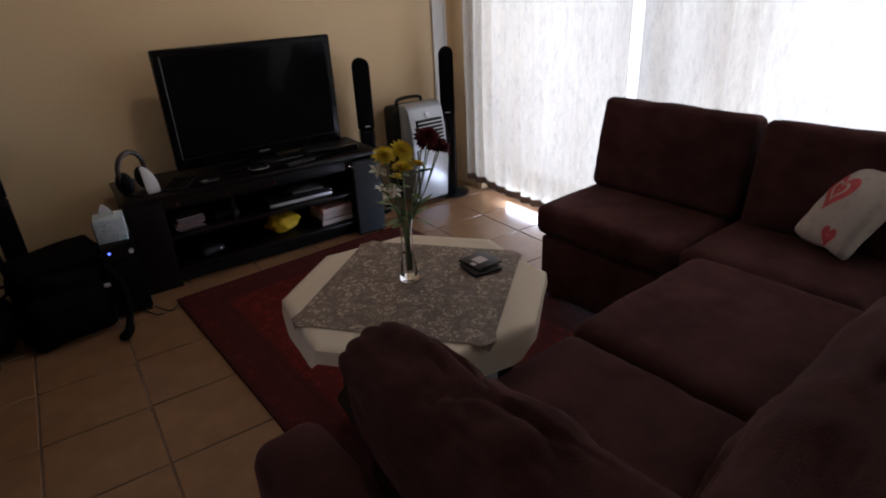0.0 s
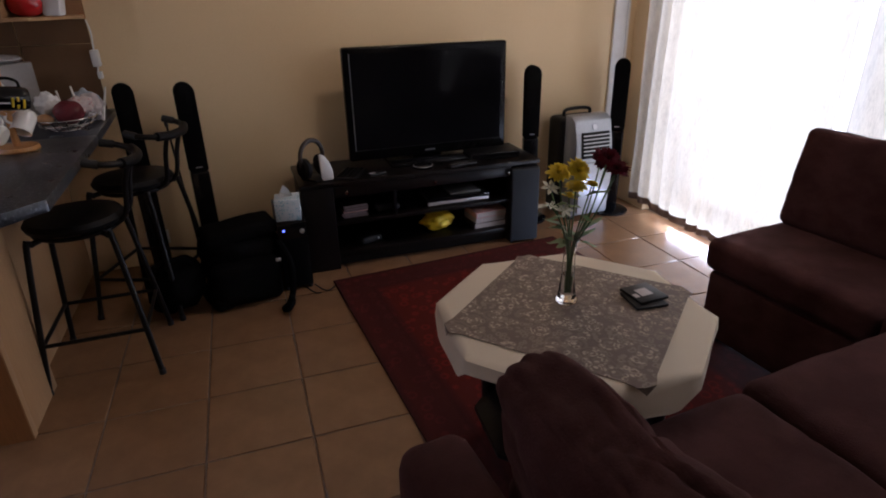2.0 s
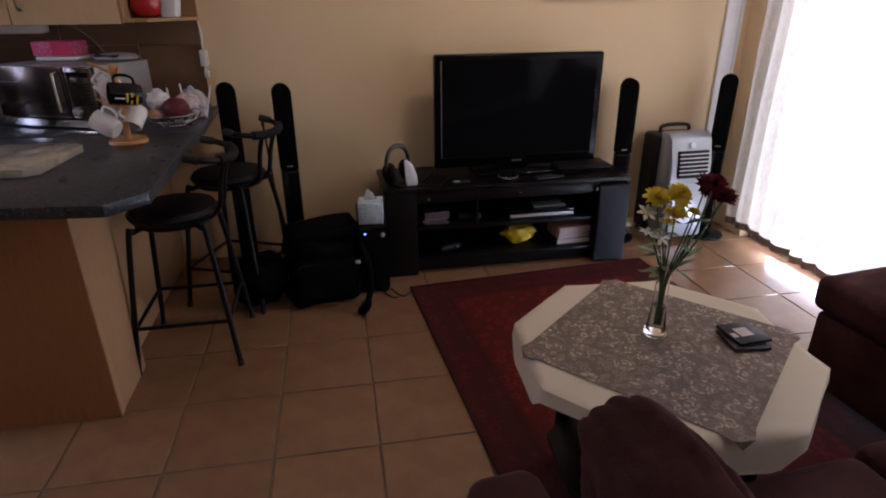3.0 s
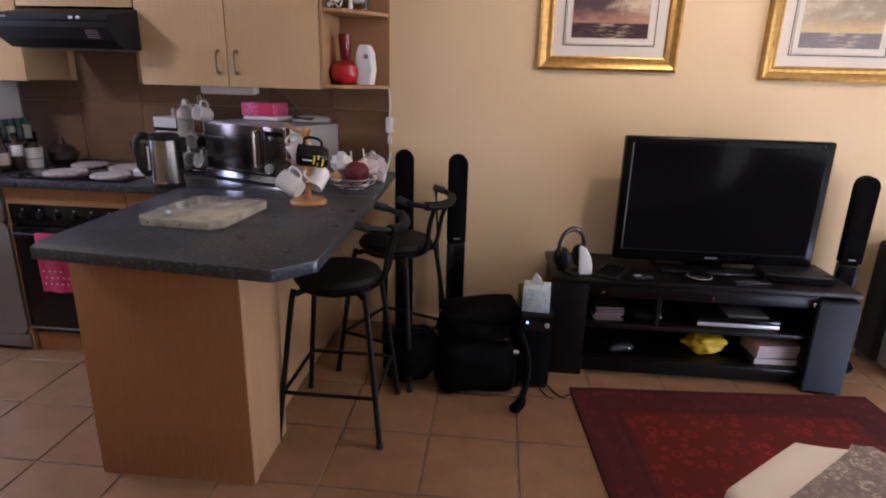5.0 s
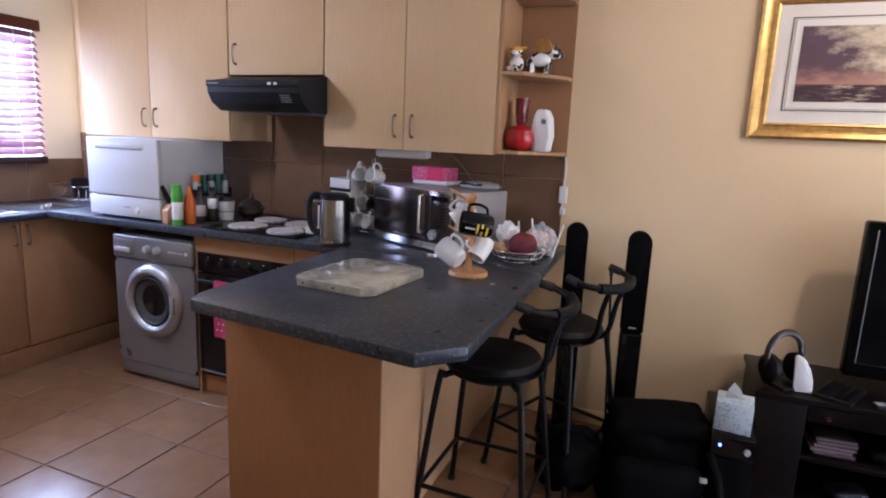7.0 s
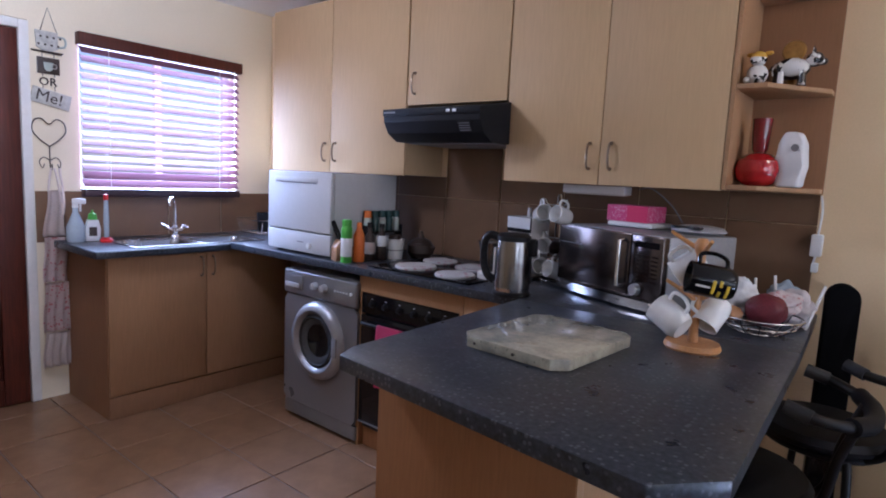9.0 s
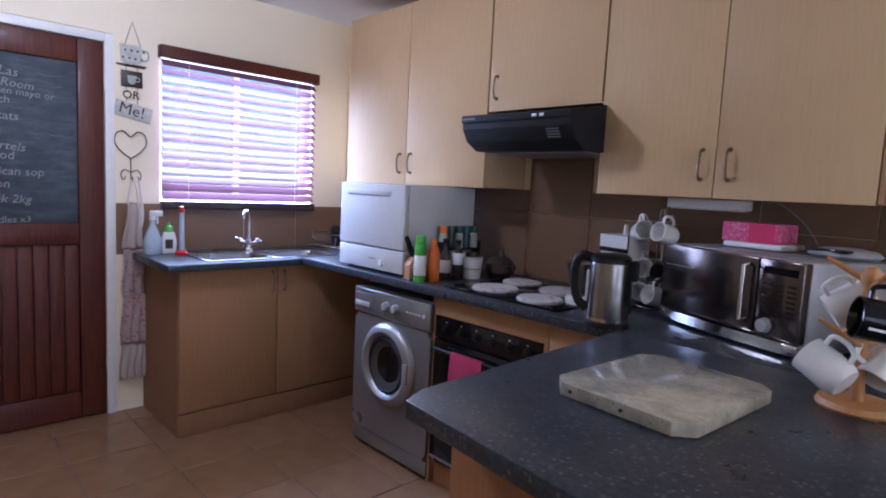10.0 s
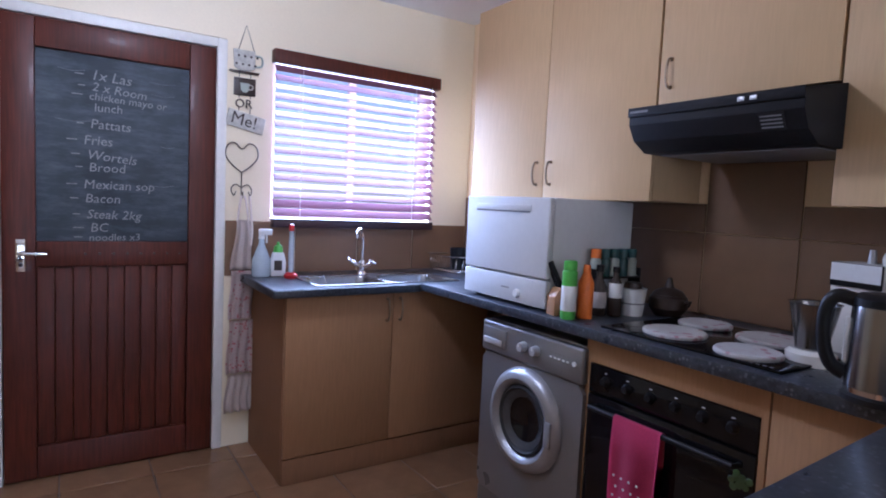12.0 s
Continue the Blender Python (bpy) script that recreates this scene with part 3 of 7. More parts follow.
floor = structure("floor", B(XW - 0.2, XE + 0.2, YS - 0.2, YN + 0.2, -0.16, -0.004), "grout", "sand-coloured ceramic tile floor with brown grout", "floor")
structure("ceiling", B(XW - 0.2, XE + 0.2, YS - 0.2, YN + 0.2, H, H + 0.12), "ceiling", "plain white painted ceiling", "ceiling")
wall_north = structure("wall_north", B(XW - 0.2, XE + 0.2, YN, YN + 0.2, 0, H), "wall", "long cream-yellow painted wall behind the television and kitchen", "wall")
structure("wall_south", B(XW - 0.2, XE + 0.2, YS - 0.2, YS, 0, H), "wall", "plain cream painted wall", "wall")

# kitchen wall with the door and the window cut through it
DY0, DY1, DH = 1.42, 2.262, 1.995
WY0, WY1, WZ0, WZ1 = 2.535, 3.50, 1.165, 2.02
bm = bmesh.new()
box(bm, XW - 0.2, XW, YS, DY0 - 0.05, 0, H)
box(bm, XW - 0.2, XW, DY0 - 0.05, DY1 + 0.045, DH + 0.05, H)
box(bm, XW - 0.2, XW, DY1 + 0.045, WY0, 0, H)
box(bm, XW - 0.2, XW, WY0, WY1, 0, WZ0)
box(bm, XW - 0.2, XW, WY0, WY1, WZ1, H)
box(bm, XW - 0.2, XW, WY1, YN, 0, H)
wall_west = structure("wall_west", bm, "pale_wall", "pale cream painted kitchen wall with door and window", "wall")

# patio wall with the wide sliding-door opening
PY0, PY1, PH = -0.55, 3.47, 2.1
LEAF_W = (PY1 - PY0) / 3
bm = bmesh.new()
box(bm, XE, XE + 0.2, YS, PY0, 0, H)
box(bm, XE, XE + 0.2, PY0, PY1, PH, H)
box(bm, XE, XE + 0.2, PY1, YN, 0, H)
structure("wall_east", bm, "wall", "cream painted wall around the patio door", "wall")

# skirting along the long wall and a white cable duct in the corner
structure("baseboard", B(-0.18, 2.83, YN - 0.012, YN, 0.0, 0.07, 0.003), "wall", "low painted skirting board", "skirting")
duct = tagged(part("cable_duct", B(2.85, 2.965, YN - 0.022, YN - 0.001, 0.02, H - 0.002, 0.004), "white_paint"), "white vertical cable duct in the room corner", "duct")
part("cable", T([(2.94, YN - 0.03, 2.3), (2.935, YN - 0.028, 1.6), (2.94, YN - 0.03, 1.1), (2.93, YN - 0.03, 0.5)], 0.003, 6, True), "white_plastic", duct)

# ceiling lamps, one in each half of the room
for name, at in (("living_lamp", LAMP_LIVING), ("kitchen_lamp", LAMP_KITCHEN)):
    lamp = thing("ceiling_lamp", (at[0], at[1], H), "lit pendant bulb holder on the ceiling", "ceiling lamp", "ceiling lamps")
    part("ceiling_rose", L([(0, 0), (0.06, 0), (0.055, -0.02), (0.02, -0.03), (0.018, -0.07), (0, -0.07)]), "white_plastic", lamp)

# outside: paving and a garden wall beyond the openings
structure("ground", B(-60, 60, -60, 60, -0.32, -0.2), "paving", "pale paving outside", "ground")

# patio sliding door
door = tagged(thing("patio_door", (XE + 0.1, 0, 0), "aluminium framed glass sliding patio door behind curtains", "sliding door"), kind="structure")
door.name = "door_2"
for y in (PY0, PY0 + LEAF_W - 0.03, PY0 + 2 * LEAF_W - 0.03, PY1 - 0.06):
    part("stile", B(-0.03, 0.03, y, y + 0.06, 0.0, PH - 0.002, 0.004), "aluminium", door)
for z in (0.0, PH - 0.06):
    part("rail", B(-0.028, 0.028, PY0 + 0.002, PY1 - 0.002, z + 0.002, z + 0.055, 0.004), "aluminium", door)
for y in (PY0 + 0.061, PY0 + LEAF_W + 0.031, PY0 + 2 * LEAF_W + 0.031):
    p = part("pane", B(-0.004, 0.004, y, y + LEAF_W - 0.094, 0.06, PH - 0.06), "glass", door)
    p.visible_shadow = False

# kitchen window: frame and panes
win = tagged(thing("window_1", (XW - 0.11, 0, 0), "kitchen window with a white frame behind a wooden blind", "window"), kind="structure")
for a in ((WY0, WY0 + 0.04, WZ0, WZ1), (WY1 - 0.04, WY1, WZ0, WZ1), ((WY0 + WY1) / 2 - 0.02, (WY0 + WY1) / 2 + 0.02, WZ0 + 0.04, WZ1 - 0.04), (WY0 + 0.04, WY1 - 0.04, WZ0, WZ0 + 0.04), (WY0 + 0.04, WY1 - 0.04, WZ1 - 0.04, WZ1)):
    part("window_frame", B(-0.02, 0.02, *a, 0.003), "white_paint", win)
for y in (WY0 + 0.04, (WY0 + WY1) / 2 + 0.02):
    p = part("pane", B(-0.003, 0.003, y, y + 0.42, WZ0 + 0.04, WZ1 - 0.04), "glass", win)
    p.visible_shadow = False
part("window_sill", B(0.02, 0.118, WY0 + 0.002, WY1 - 0.002, WZ0 + 0.001, WZ0 + 0.016, 0.003), "white_paint", win)

# venetian blind, slats half open
blind = thing("venetian_blind", (XW + 0.03, (WY0 + WY1) / 2, WZ1), "dark wooden venetian blind with half-open slats, purple window haze in their colour", "blind")
bw = (WY1 - WY0) / 2
part("valance", B(-0.026, 0.032, -bw - 0.012, bw + 0.012, -0.055, 0.012, 0.004), "mahogany", blind)
N_SLATS = 17
slat_bm = B(-0.025, 0.025, -bw + 0.003, bw - 0.003, -0.0015, 0.0015, 0.001, 1)
first = None
for k in range(N_SLATS):
    z = -0.078 - k * 0.0455
    if first is None:
        first = part("slat", slat_bm, "slat", blind)
        s = first
    else:
        s = new("slat", first.data)
        s.parent = blind
    s.matrix_local = pose(0.0, 0, z, 0, 46 - 0.45 * k + 2.2 * math.sin(k * 2.3) + (14 if k > 14 else 0), 0.25 * math.sin(k * 1.7))
part("bottom_rail", B(-0.028, 0.028, -bw, bw, -0.884, -0.838, 0.006), "dark_rail", blind)
for y in (-bw + 0.14, bw - 0.15):
    for x in (-0.024, 0.024):
        part("ladder_cord", T([(x, y, -0.05), (x, y, -0.86)], 0.0012, 5), "white_plastic", blind)
part("lift_cord", T([(0.034, bw - 0.05, -0.05), (0.036, bw - 0.05, -0.55)], 0.0015, 5), "white_plastic", blind)
part("cord_toggle", C(0.006, 0.004, -0.58, -0.55, 10, (0.036, bw - 0.05)), "brown_dark", blind)

# kitchen back door, half chalkboard half tongue-and-groove
kd = tagged(thing("door_1", (XW - 0.02, 0, 0), "mahogany stable-style kitchen door with chalkboard upper panel, closed", "door"), kind="structure")
for a in ((DY0 + 0.003, DY0 + 0.12, 0.008, DH - 0.003), (DY1 - 0.12, DY1 - 0.003, 0.008, DH - 0.003)):
    part("stile", B(-0.02, 0.022, *a, 0.004), "mahogany", kd)
for z0, z1 in ((0.008, 0.15), (0.945, 1.055), (1.872, DH - 0.003)):
    part("rail", B(-0.02, 0.021, DY0 + 0.121, DY1 - 0.121, z0, z1, 0.004), "mahogany", kd)
ny = 9
pw = (DY1 - DY0 - 0.242) / ny
for k in range(ny):
    part("plank", B(-0.012, 0.006, DY0 + 0.121 + k * pw, DY0 + 0.121 + (k + 1) * pw - 0.0015, 0.151, 0.944, 0.004, 2), "mahogany", kd)
for k in range(8):
    part("plug", C(0.006, 0.006, 0, 0.003, 10, turn=pose(0.021, DY0 + 0.30 + k * 0.055, 1.0, 0, 90, 0)), "brown_dark", kd)
board = part("chalkboard", B(-0.01, 0.004, DY0 + 0.121, DY1 - 0.121, 1.056, 1.871, 0.001), "chalkboard", kd, "grey-black chalkboard with a handwritten shopping list")
LIST = [("1x Las", 0.33, 1.770, 0.062, 3), ("2 x Room", 0.335, 1.722, 0.054, 4), ("chicken mayo or", 0.325, 1.682, 0.046, 2), ("lunch", 0.345, 1.632, 0.052, -1), ("Pattats", 0.33, 1.558, 0.058, 1), ("Fries", 0.305, 1.486, 0.058, 1),
        ("Wortels", 0.315, 1.424, 0.058, 5), ("Brood", 0.325, 1.368, 0.056, 0), ("Mexican sop", 0.305, 1.292, 0.056, 0), ("Bacon", 0.31, 1.230, 0.056, 0), ("Steak 2kg", 0.315, 1.160, 0.056, 1), ("BC", 0.33, 1.100, 0.056, 0), ("noodles x3", 0.325, 1.058, 0.046, -1)]
for k, (text, y, z, size, slope) in enumerate(LIST):
    written("chalk_writing", text, size, "chalk", board, pose(0.0045, DY0 + y - 0.012, z - 0.002, 90, slope, 90), 0.0003, random.uniform(0.0, 0.22))
    if text != "lunch":
        part("chalk_dash", B(0.0042, 0.0048, DY0 + y - 0.068 + 0.008 * math.sin(k * 2.1), DY0 + y - 0.035, z + 0.014, z + 0.018, turn=None), "chalk", board)
for y0_, y1_, z_ in ((0.20, 0.30, 1.80), (0.56, 0.66, 1.735), (0.55, 0.66, 1.79), (0.19, 0.33, 1.585), (0.60, 0.66, 1.50), (0.55, 0.66, 1.318)):
    part("chalk_smudge", T([(0.0042, DY0 + y0_, z_), (0.0042, DY0 + (y0_ + y1_) / 2, z_ - 0.006), (0.0042, DY0 + y1_, z_ + 0.002)], 0.0016, 5, True), "chalk_faint", board)
hd = part("handle_plate", B(0.022, 0.028, DY0 + 0.05, DY0 + 0.085, 0.925, 1.065, 0.003), "chrome", kd, "chrome lever handle")
part("lever", T([(0.03, DY0 + 0.067, 1.005), (0.07, DY0 + 0.067, 1.005), (0.075, DY0 + 0.09, 1.006), (0.07, DY0 + 0.16, 1.004)], 0.008, 10, True), "chrome", hd)
part("key_barrel", C(0.008, 0.008, 0, 0.006, 12, turn=pose(0.028, DY0 + 0.067, 0.955, 0, 90, 0)), "chrome", hd)
for z in (0.25, 1.75):
    part("hinge", B(0.0, 0.026, DY1 - 0.002, DY1 + 0.014, z, z + 0.09, 0.002), "white_paint", kd)
frame_ob = structure("door_frame", box(box(B(XW - 0.12, XW + 0.012, DY1 + 0.001, DY1 + 0.046, 0, DH + 0.046, 0.004), XW - 0.12, XW + 0.012, DY0 - 0.051, DY0 - 0.001, 0, DH + 0.046, 0.004), XW - 0.12, XW + 0.0118, DY0 - 0.001, DY1 + 0.001, DH + 0.001, DH + 0.046, 0.004), "white_paint", "white painted door frame", "door frame")
structure("door_backing", B(XW - 0.2, XW - 0.125, DY0 - 0.05, DY1 + 0.045, 0, DH + 0.05), "wall")

# curtains: two pleated drops, the near edge of each a little drawn
def curtain(y0, y1, label, seed, x_at, folds):
    cw = thing("curtain", (x_at, (y0 + y1) / 2, 0.08), label, "curtain", "patio curtains")
    n, rows = int((y1 - y0) * 90), 26
    bm, hem = bmesh.new(), bmesh.new()
    grid = []
    for r in range(rows + 1):
        z = 0.08 + (2.2 - 0.08) * (r / rows)
        line = []
        for k in range(n + 1):
            s = k / n
            amp = 0.015 + 0.017 * noise.noise((s * 6 + seed, 3.1, 0))
            ph = s * folds * 2 * math.pi + 5.0 * noise.noise((s * 5 + seed, z * 0.35, 7)) + 1.2 * noise.noise((s * 14, z * 0.6, seed))
            dx = amp * math.sin(ph) + 0.012 * noise.noise((s * 9, z * 1.3, seed))
            sag = 0.012 * math.sin(s * 7 + seed) * (1 - r / rows)
            line.append((dx, y0 + s * (y1 - y0) - (y0 + y1) / 2 + 0.008 * math.cos(ph), z - 0.08 + (sag if r == 0 else 0)))
        grid.append(line)
    def sheet(target, r0, r1, off):
        vs = [[target.verts.new((p[0] + off, p[1], p[2])) for p in grid[r]] for r in range(r0, r1 + 1)]
        for a, b in zip(vs, vs[1:]):
            for k in range(n):
                target.faces.new((a[k], a[k + 1], b[k + 1], b[k]))
    sheet(bm, 0, rows, 0.0)
    drop = part("drop", bm, "curtain", cw, smooth=180)
    lo = [hem.verts.new((p[0] - 0.003, p[1], p[2] - 0.004)) for p in grid[0]]
    hi = [hem.verts.new((p[0] - 0.003, p[1], p[2] + 0.042)) for p in grid[0]]
    for k in range(n):
        hem.faces.new((lo[k], lo[k + 1], hi[k + 1], hi[k]))
    part("hem", hem, "dark_hem", cw, "taupe bottom hem", smooth=180)
    return cw


curtain(2.16, 3.53, "cream voile curtain with a taupe hem, drawn shut", 1.0, XE - 0.075, 12)
curtain(-0.6, 2.115, "cream voile curtain beside the drawn pair, drawn shut", 5.0, XE - 0.06, 17)
rail = thing("curtain_rail", (XE - 0.07, 1.4, 2.235), "white metal curtain rail above the patio door", "curtain rail")
part("rod", T([(0, -2.1, 0), (0, 2.15, 0)], 0.012, 10), "white_plastic", rail)
for y in (-1.9, 0.0, 1.95):
    part("bracket", B(0.0, 0.069, y - 0.01, y + 0.01, -0.01, 0.012, 0.002), "white_plastic", rail)


# ---- kitchen ----
def bow_handle(parent, at, vertical=True, length=0.10, out=(0, -1, 0)):
    o = Vector(out)
    a = Vector((0, 0, length / 2)) if vertical else Vector((length / 2, 0, 0))
    p = Vector(at)
    h = part("handle", T([p - a + o * 0.001, p - a * 0.95 + o * 0.016, p - a * 0.4 + o * 0.026, p + a * 0.4 + o * 0.026, p + a * 0.95 + o * 0.016, p + a + o * 0.001], 0.0048, 8, True, 4), "bronze", parent, "antique brass bow handle")
    for q in (p - a, p + a):
        ball(bm := bmesh.new(), 0.008, q, (1, 1, 1), 8)
        part("rosette", bm, "bronze", h)
    return h


def wall_cabinet(x0, x1, z0, z1, doors, handles, label):
    """A hung cupboard; doors: the x of each split; handles: (x, z)."""
    cab = thing("wall_cabinet", ((x0 + x1) / 2, YN, z0), label, "kitchen cabinet", "wall cabinets")
    cx = (x0 + x1) / 2
    part("body", B(x0 - cx + 0.001, x1 - cx - 0.001, -0.296, -0.002, 0.0, z1 - z0, 0.001, 1), "maple", cab)
    edges = [x0] + doors + [x1]
    for a, b in zip(edges, edges[1:]):
        d = part("door", B(a - cx + 0.002, b - cx - 0.002, -0.315, -0.2975, -0.004, z1 - z0 - 0.003, 0.0018), "maple", cab)
        for hx, hz in handles:
            if a < hx < b:
                bow_handle(d, (hx - cx, -0.315, hz - z0))
    return cab


CAB_TOP = 2.30
wall_cabinet(-3.11, -1.978, 1.345, CAB_TOP, [-2.558], [(-2.603, 1.455), (-2.513, 1.455)], "pale maple double-door wall cabinet above the white dishwasher")
wall_cabinet(-1.972, -1.374, 1.698, CAB_TOP, [], [(-1.925, 1.80)], "pale maple short wall cabinet above the extractor hood")
wall_cabinet(-1.368, -0.462, 1.345, CAB_TOP, [-0.92], [(-0.965, 1.455), (-0.875, 1.455)], "pale maple double-door wall cabinet above the microwave")

# open end shelves at the cabinet run's end
shelf_unit = thing("end_shelf_unit", (-0.460, YN, 1.345), "maple corner end shelf with angled boards and ornaments", "shelf")
# back, side and boards take darker laminates; the dimmer light is in their colour
part("back_panel", B(0.0, 0.275, -0.016, -0.001, 0.0, CAB_TOP - 1.345, 0.001, 1), "dimmed_back", shelf_unit)
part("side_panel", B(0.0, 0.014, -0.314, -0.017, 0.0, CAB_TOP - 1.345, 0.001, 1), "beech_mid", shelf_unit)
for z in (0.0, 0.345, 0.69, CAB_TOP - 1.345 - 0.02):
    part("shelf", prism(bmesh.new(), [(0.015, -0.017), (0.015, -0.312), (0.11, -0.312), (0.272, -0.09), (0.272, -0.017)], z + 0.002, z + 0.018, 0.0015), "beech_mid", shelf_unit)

# worktops
top = thing("worktop", (0, 0, COUNTER), "blue-grey speckled laminate worktop with a breakfast-bar end", "worktop")
part("back_slab", prism(bmesh.new(), [(XW + 0.60, YN - 0.001), (XW + 0.60, 3.10), (-0.124, 3.10), (-0.155, YN - 0.001)], -0.036, 0.0, 0.0035), "counter", top)
part("bar_slab", prism(bmesh.new(), [(-1.03, 3.0995), (-0.995, 2.235), (-0.965, 2.165), (-0.195, 2.082), (-0.10, 2.19), (-0.124, 3.0995)], -0.038, 0.0, 0.0035), "counter", top)
sx0, sx1, sy0, sy1 = -3.40, -3.055, 2.60, 3.36
bm = bmesh.new()
CZ0, CZ1 = 0.862, 0.897
box(bm, XW + 0.001, sx0, 2.385, YN - 0.001, CZ0, CZ1)
box(bm, sx0, sx1, 2.385, sy0, CZ0, CZ1)
box(bm, sx0, sx1, sy1, YN - 0.001, CZ0, CZ1)
box(bm, sx1, XW + 0.596, 2.385, YN - 0.001, CZ0, CZ1)
sink_top = thing("worktop", (0, 0, 0), "blue-grey speckled laminate worktop around the steel sink", "worktop")
part("slab", bm, "counter", sink_top)

part("edge_strip", B(XW + 0.5965, XW + 0.606, 2.379, 3.0985, CZ0 - 0.001, CZ1 - 0.001, 0.004, 3), "counter", sink_top)
part("end_strip", B(XW + 0.002, XW + 0.596, 2.379, 2.3845, CZ0 - 0.001, CZ1 - 0.001, 0.002), "counter", sink_top)

# sink with two bowls
sink = thing("kitchen_sink", (0, 0, CZ1), "stainless steel double-bowl sink set into the worktop", "sink")
bm = bmesh.new()
def bowl(bm, x0, x1, y0, y1, depth):
    vs = []
    for inset, z in ((0, 0.004), (0.012, 0.002), (0.02, -0.02), (0.028, -depth + 0.03), (0.05, -depth)):
        ring = []
        r = 0.045
        for cx, cy, a0 in ((x1 - inset - r, y1 - inset - r, 0), (x0 + inset + r, y1 - inset - r, 90), (x0 + inset + r, y0 + inset + r, 180), (x1 - inset - r, y0 + inset + r, 270)):
            for k in range(6):
                a = radians(a0 + k * 18)
                ring.append(bm.verts.new((cx + r * math.cos(a), cy + r * math.sin(a), z)))
        vs.append(ring)
    for a, b in zip(vs, vs[1:]):
        for k in range(24):
            bm.faces.new((a[k], a[(k + 1) % 24], b[(k + 1) % 24], b[k]))
    bm.faces.new(vs[-1])
ym = (sy0 + sy1) / 2
for k, (a, b) in enumerate(((sy0 + 0.012, ym - 0.012), (ym + 0.012, sy1 - 0.012))):
    bm = bmesh.new()
    bowl(bm, sx0 + 0.055, sx1 - 0.012, a, b, 0.15)
    part("bowl", bm, "steel", sink)
bm = bmesh.new()
box(bm, sx0 - 0.012, sx0 + 0.057, sy0 - 0.012, sy1 + 0.012, 0.001, 0.006, 0.002)
box(bm, sx1 - 0.014, sx1 + 0.012, sy0 - 0.012, sy1 + 0.012, 0.001, 0.006, 0.002)
for a, b in ((sy0 - 0.012, sy0 + 0.014), (ym - 0.014, ym + 0.014), (sy1 - 0.014, sy1 + 0.012)):
    box(bm, sx0 + 0.057, sx1 - 0.014, a, b, 0.001, 0.006, 0.002)
part("rim", bm, "steel", sink)
for y in ((sy0 + ym) / 2, (sy1 + ym) / 2):
    part("drain", C(0.035, 0.035, -0.149, -0.146, 20, ((sx0 + sx1) / 2 + 0.02, y)), "chrome", sink)

tap = thing("mixer_tap", (-3.375, 2.965, CZ1 + 0.006), "chrome swan-neck sink mixer tap with cross handles", "tap", turn=-42)
part("body", L([(0, 0), (0.028, 0), (0.026, 0.01), (0.016, 0.02), (0.016, 0.055), (0.022, 0.06), (0.018, 0.075), (0, 0.078)]), "chrome", tap)
part("spout", T([(0, 0, 0.07), (0, 0, 0.17), (0.012, 0, 0.215), (0.05, 0, 0.24), (0.09, 0, 0.228), (0.102, 0, 0.195)], 0.0085, 10, True), "chrome", tap)
for s in (-1, 1):
    arm = part("valve", T([(0, 0, 0.04), (0.004, s * 0.036, 0.052), (0.006, s * 0.052, 0.064)], (0.011, 0.009), 10), "chrome", tap)
    for k in range(2):
        d = Vector((math.cos(k * 1.57 + 0.4), math.sin(k * 1.57 + 0.4) * 0.7, 0.35 * (-1) ** k)) * 0.025
        c = Vector((0.007, s * 0.057, 0.069))
        part("cross_handle", T([c - d, c + d], 0.006, 8), "chrome", arm)

# sink base cupboard
sb = thing("base_cabinet", (-3.03, 2.9, 0), "maple double-door base cabinet under the sink", "kitchen cabinet", "base cabinets")
# body and plinth carry painted shade: a darker copy of the doors' laminate
part("body", B(-0.555, -0.022, -0.455, 0.66, 0.0, 0.861, 0.001, 1), "beech_shaded", sb)
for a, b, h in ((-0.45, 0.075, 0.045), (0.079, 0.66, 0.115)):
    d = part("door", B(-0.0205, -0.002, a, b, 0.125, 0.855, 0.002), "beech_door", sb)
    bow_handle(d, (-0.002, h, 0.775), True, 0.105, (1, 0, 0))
part("plinth", B(-0.0215, -0.006, -0.452, 0.66, 0.001, 0.12, 0.002), "beech_shaded", sb)

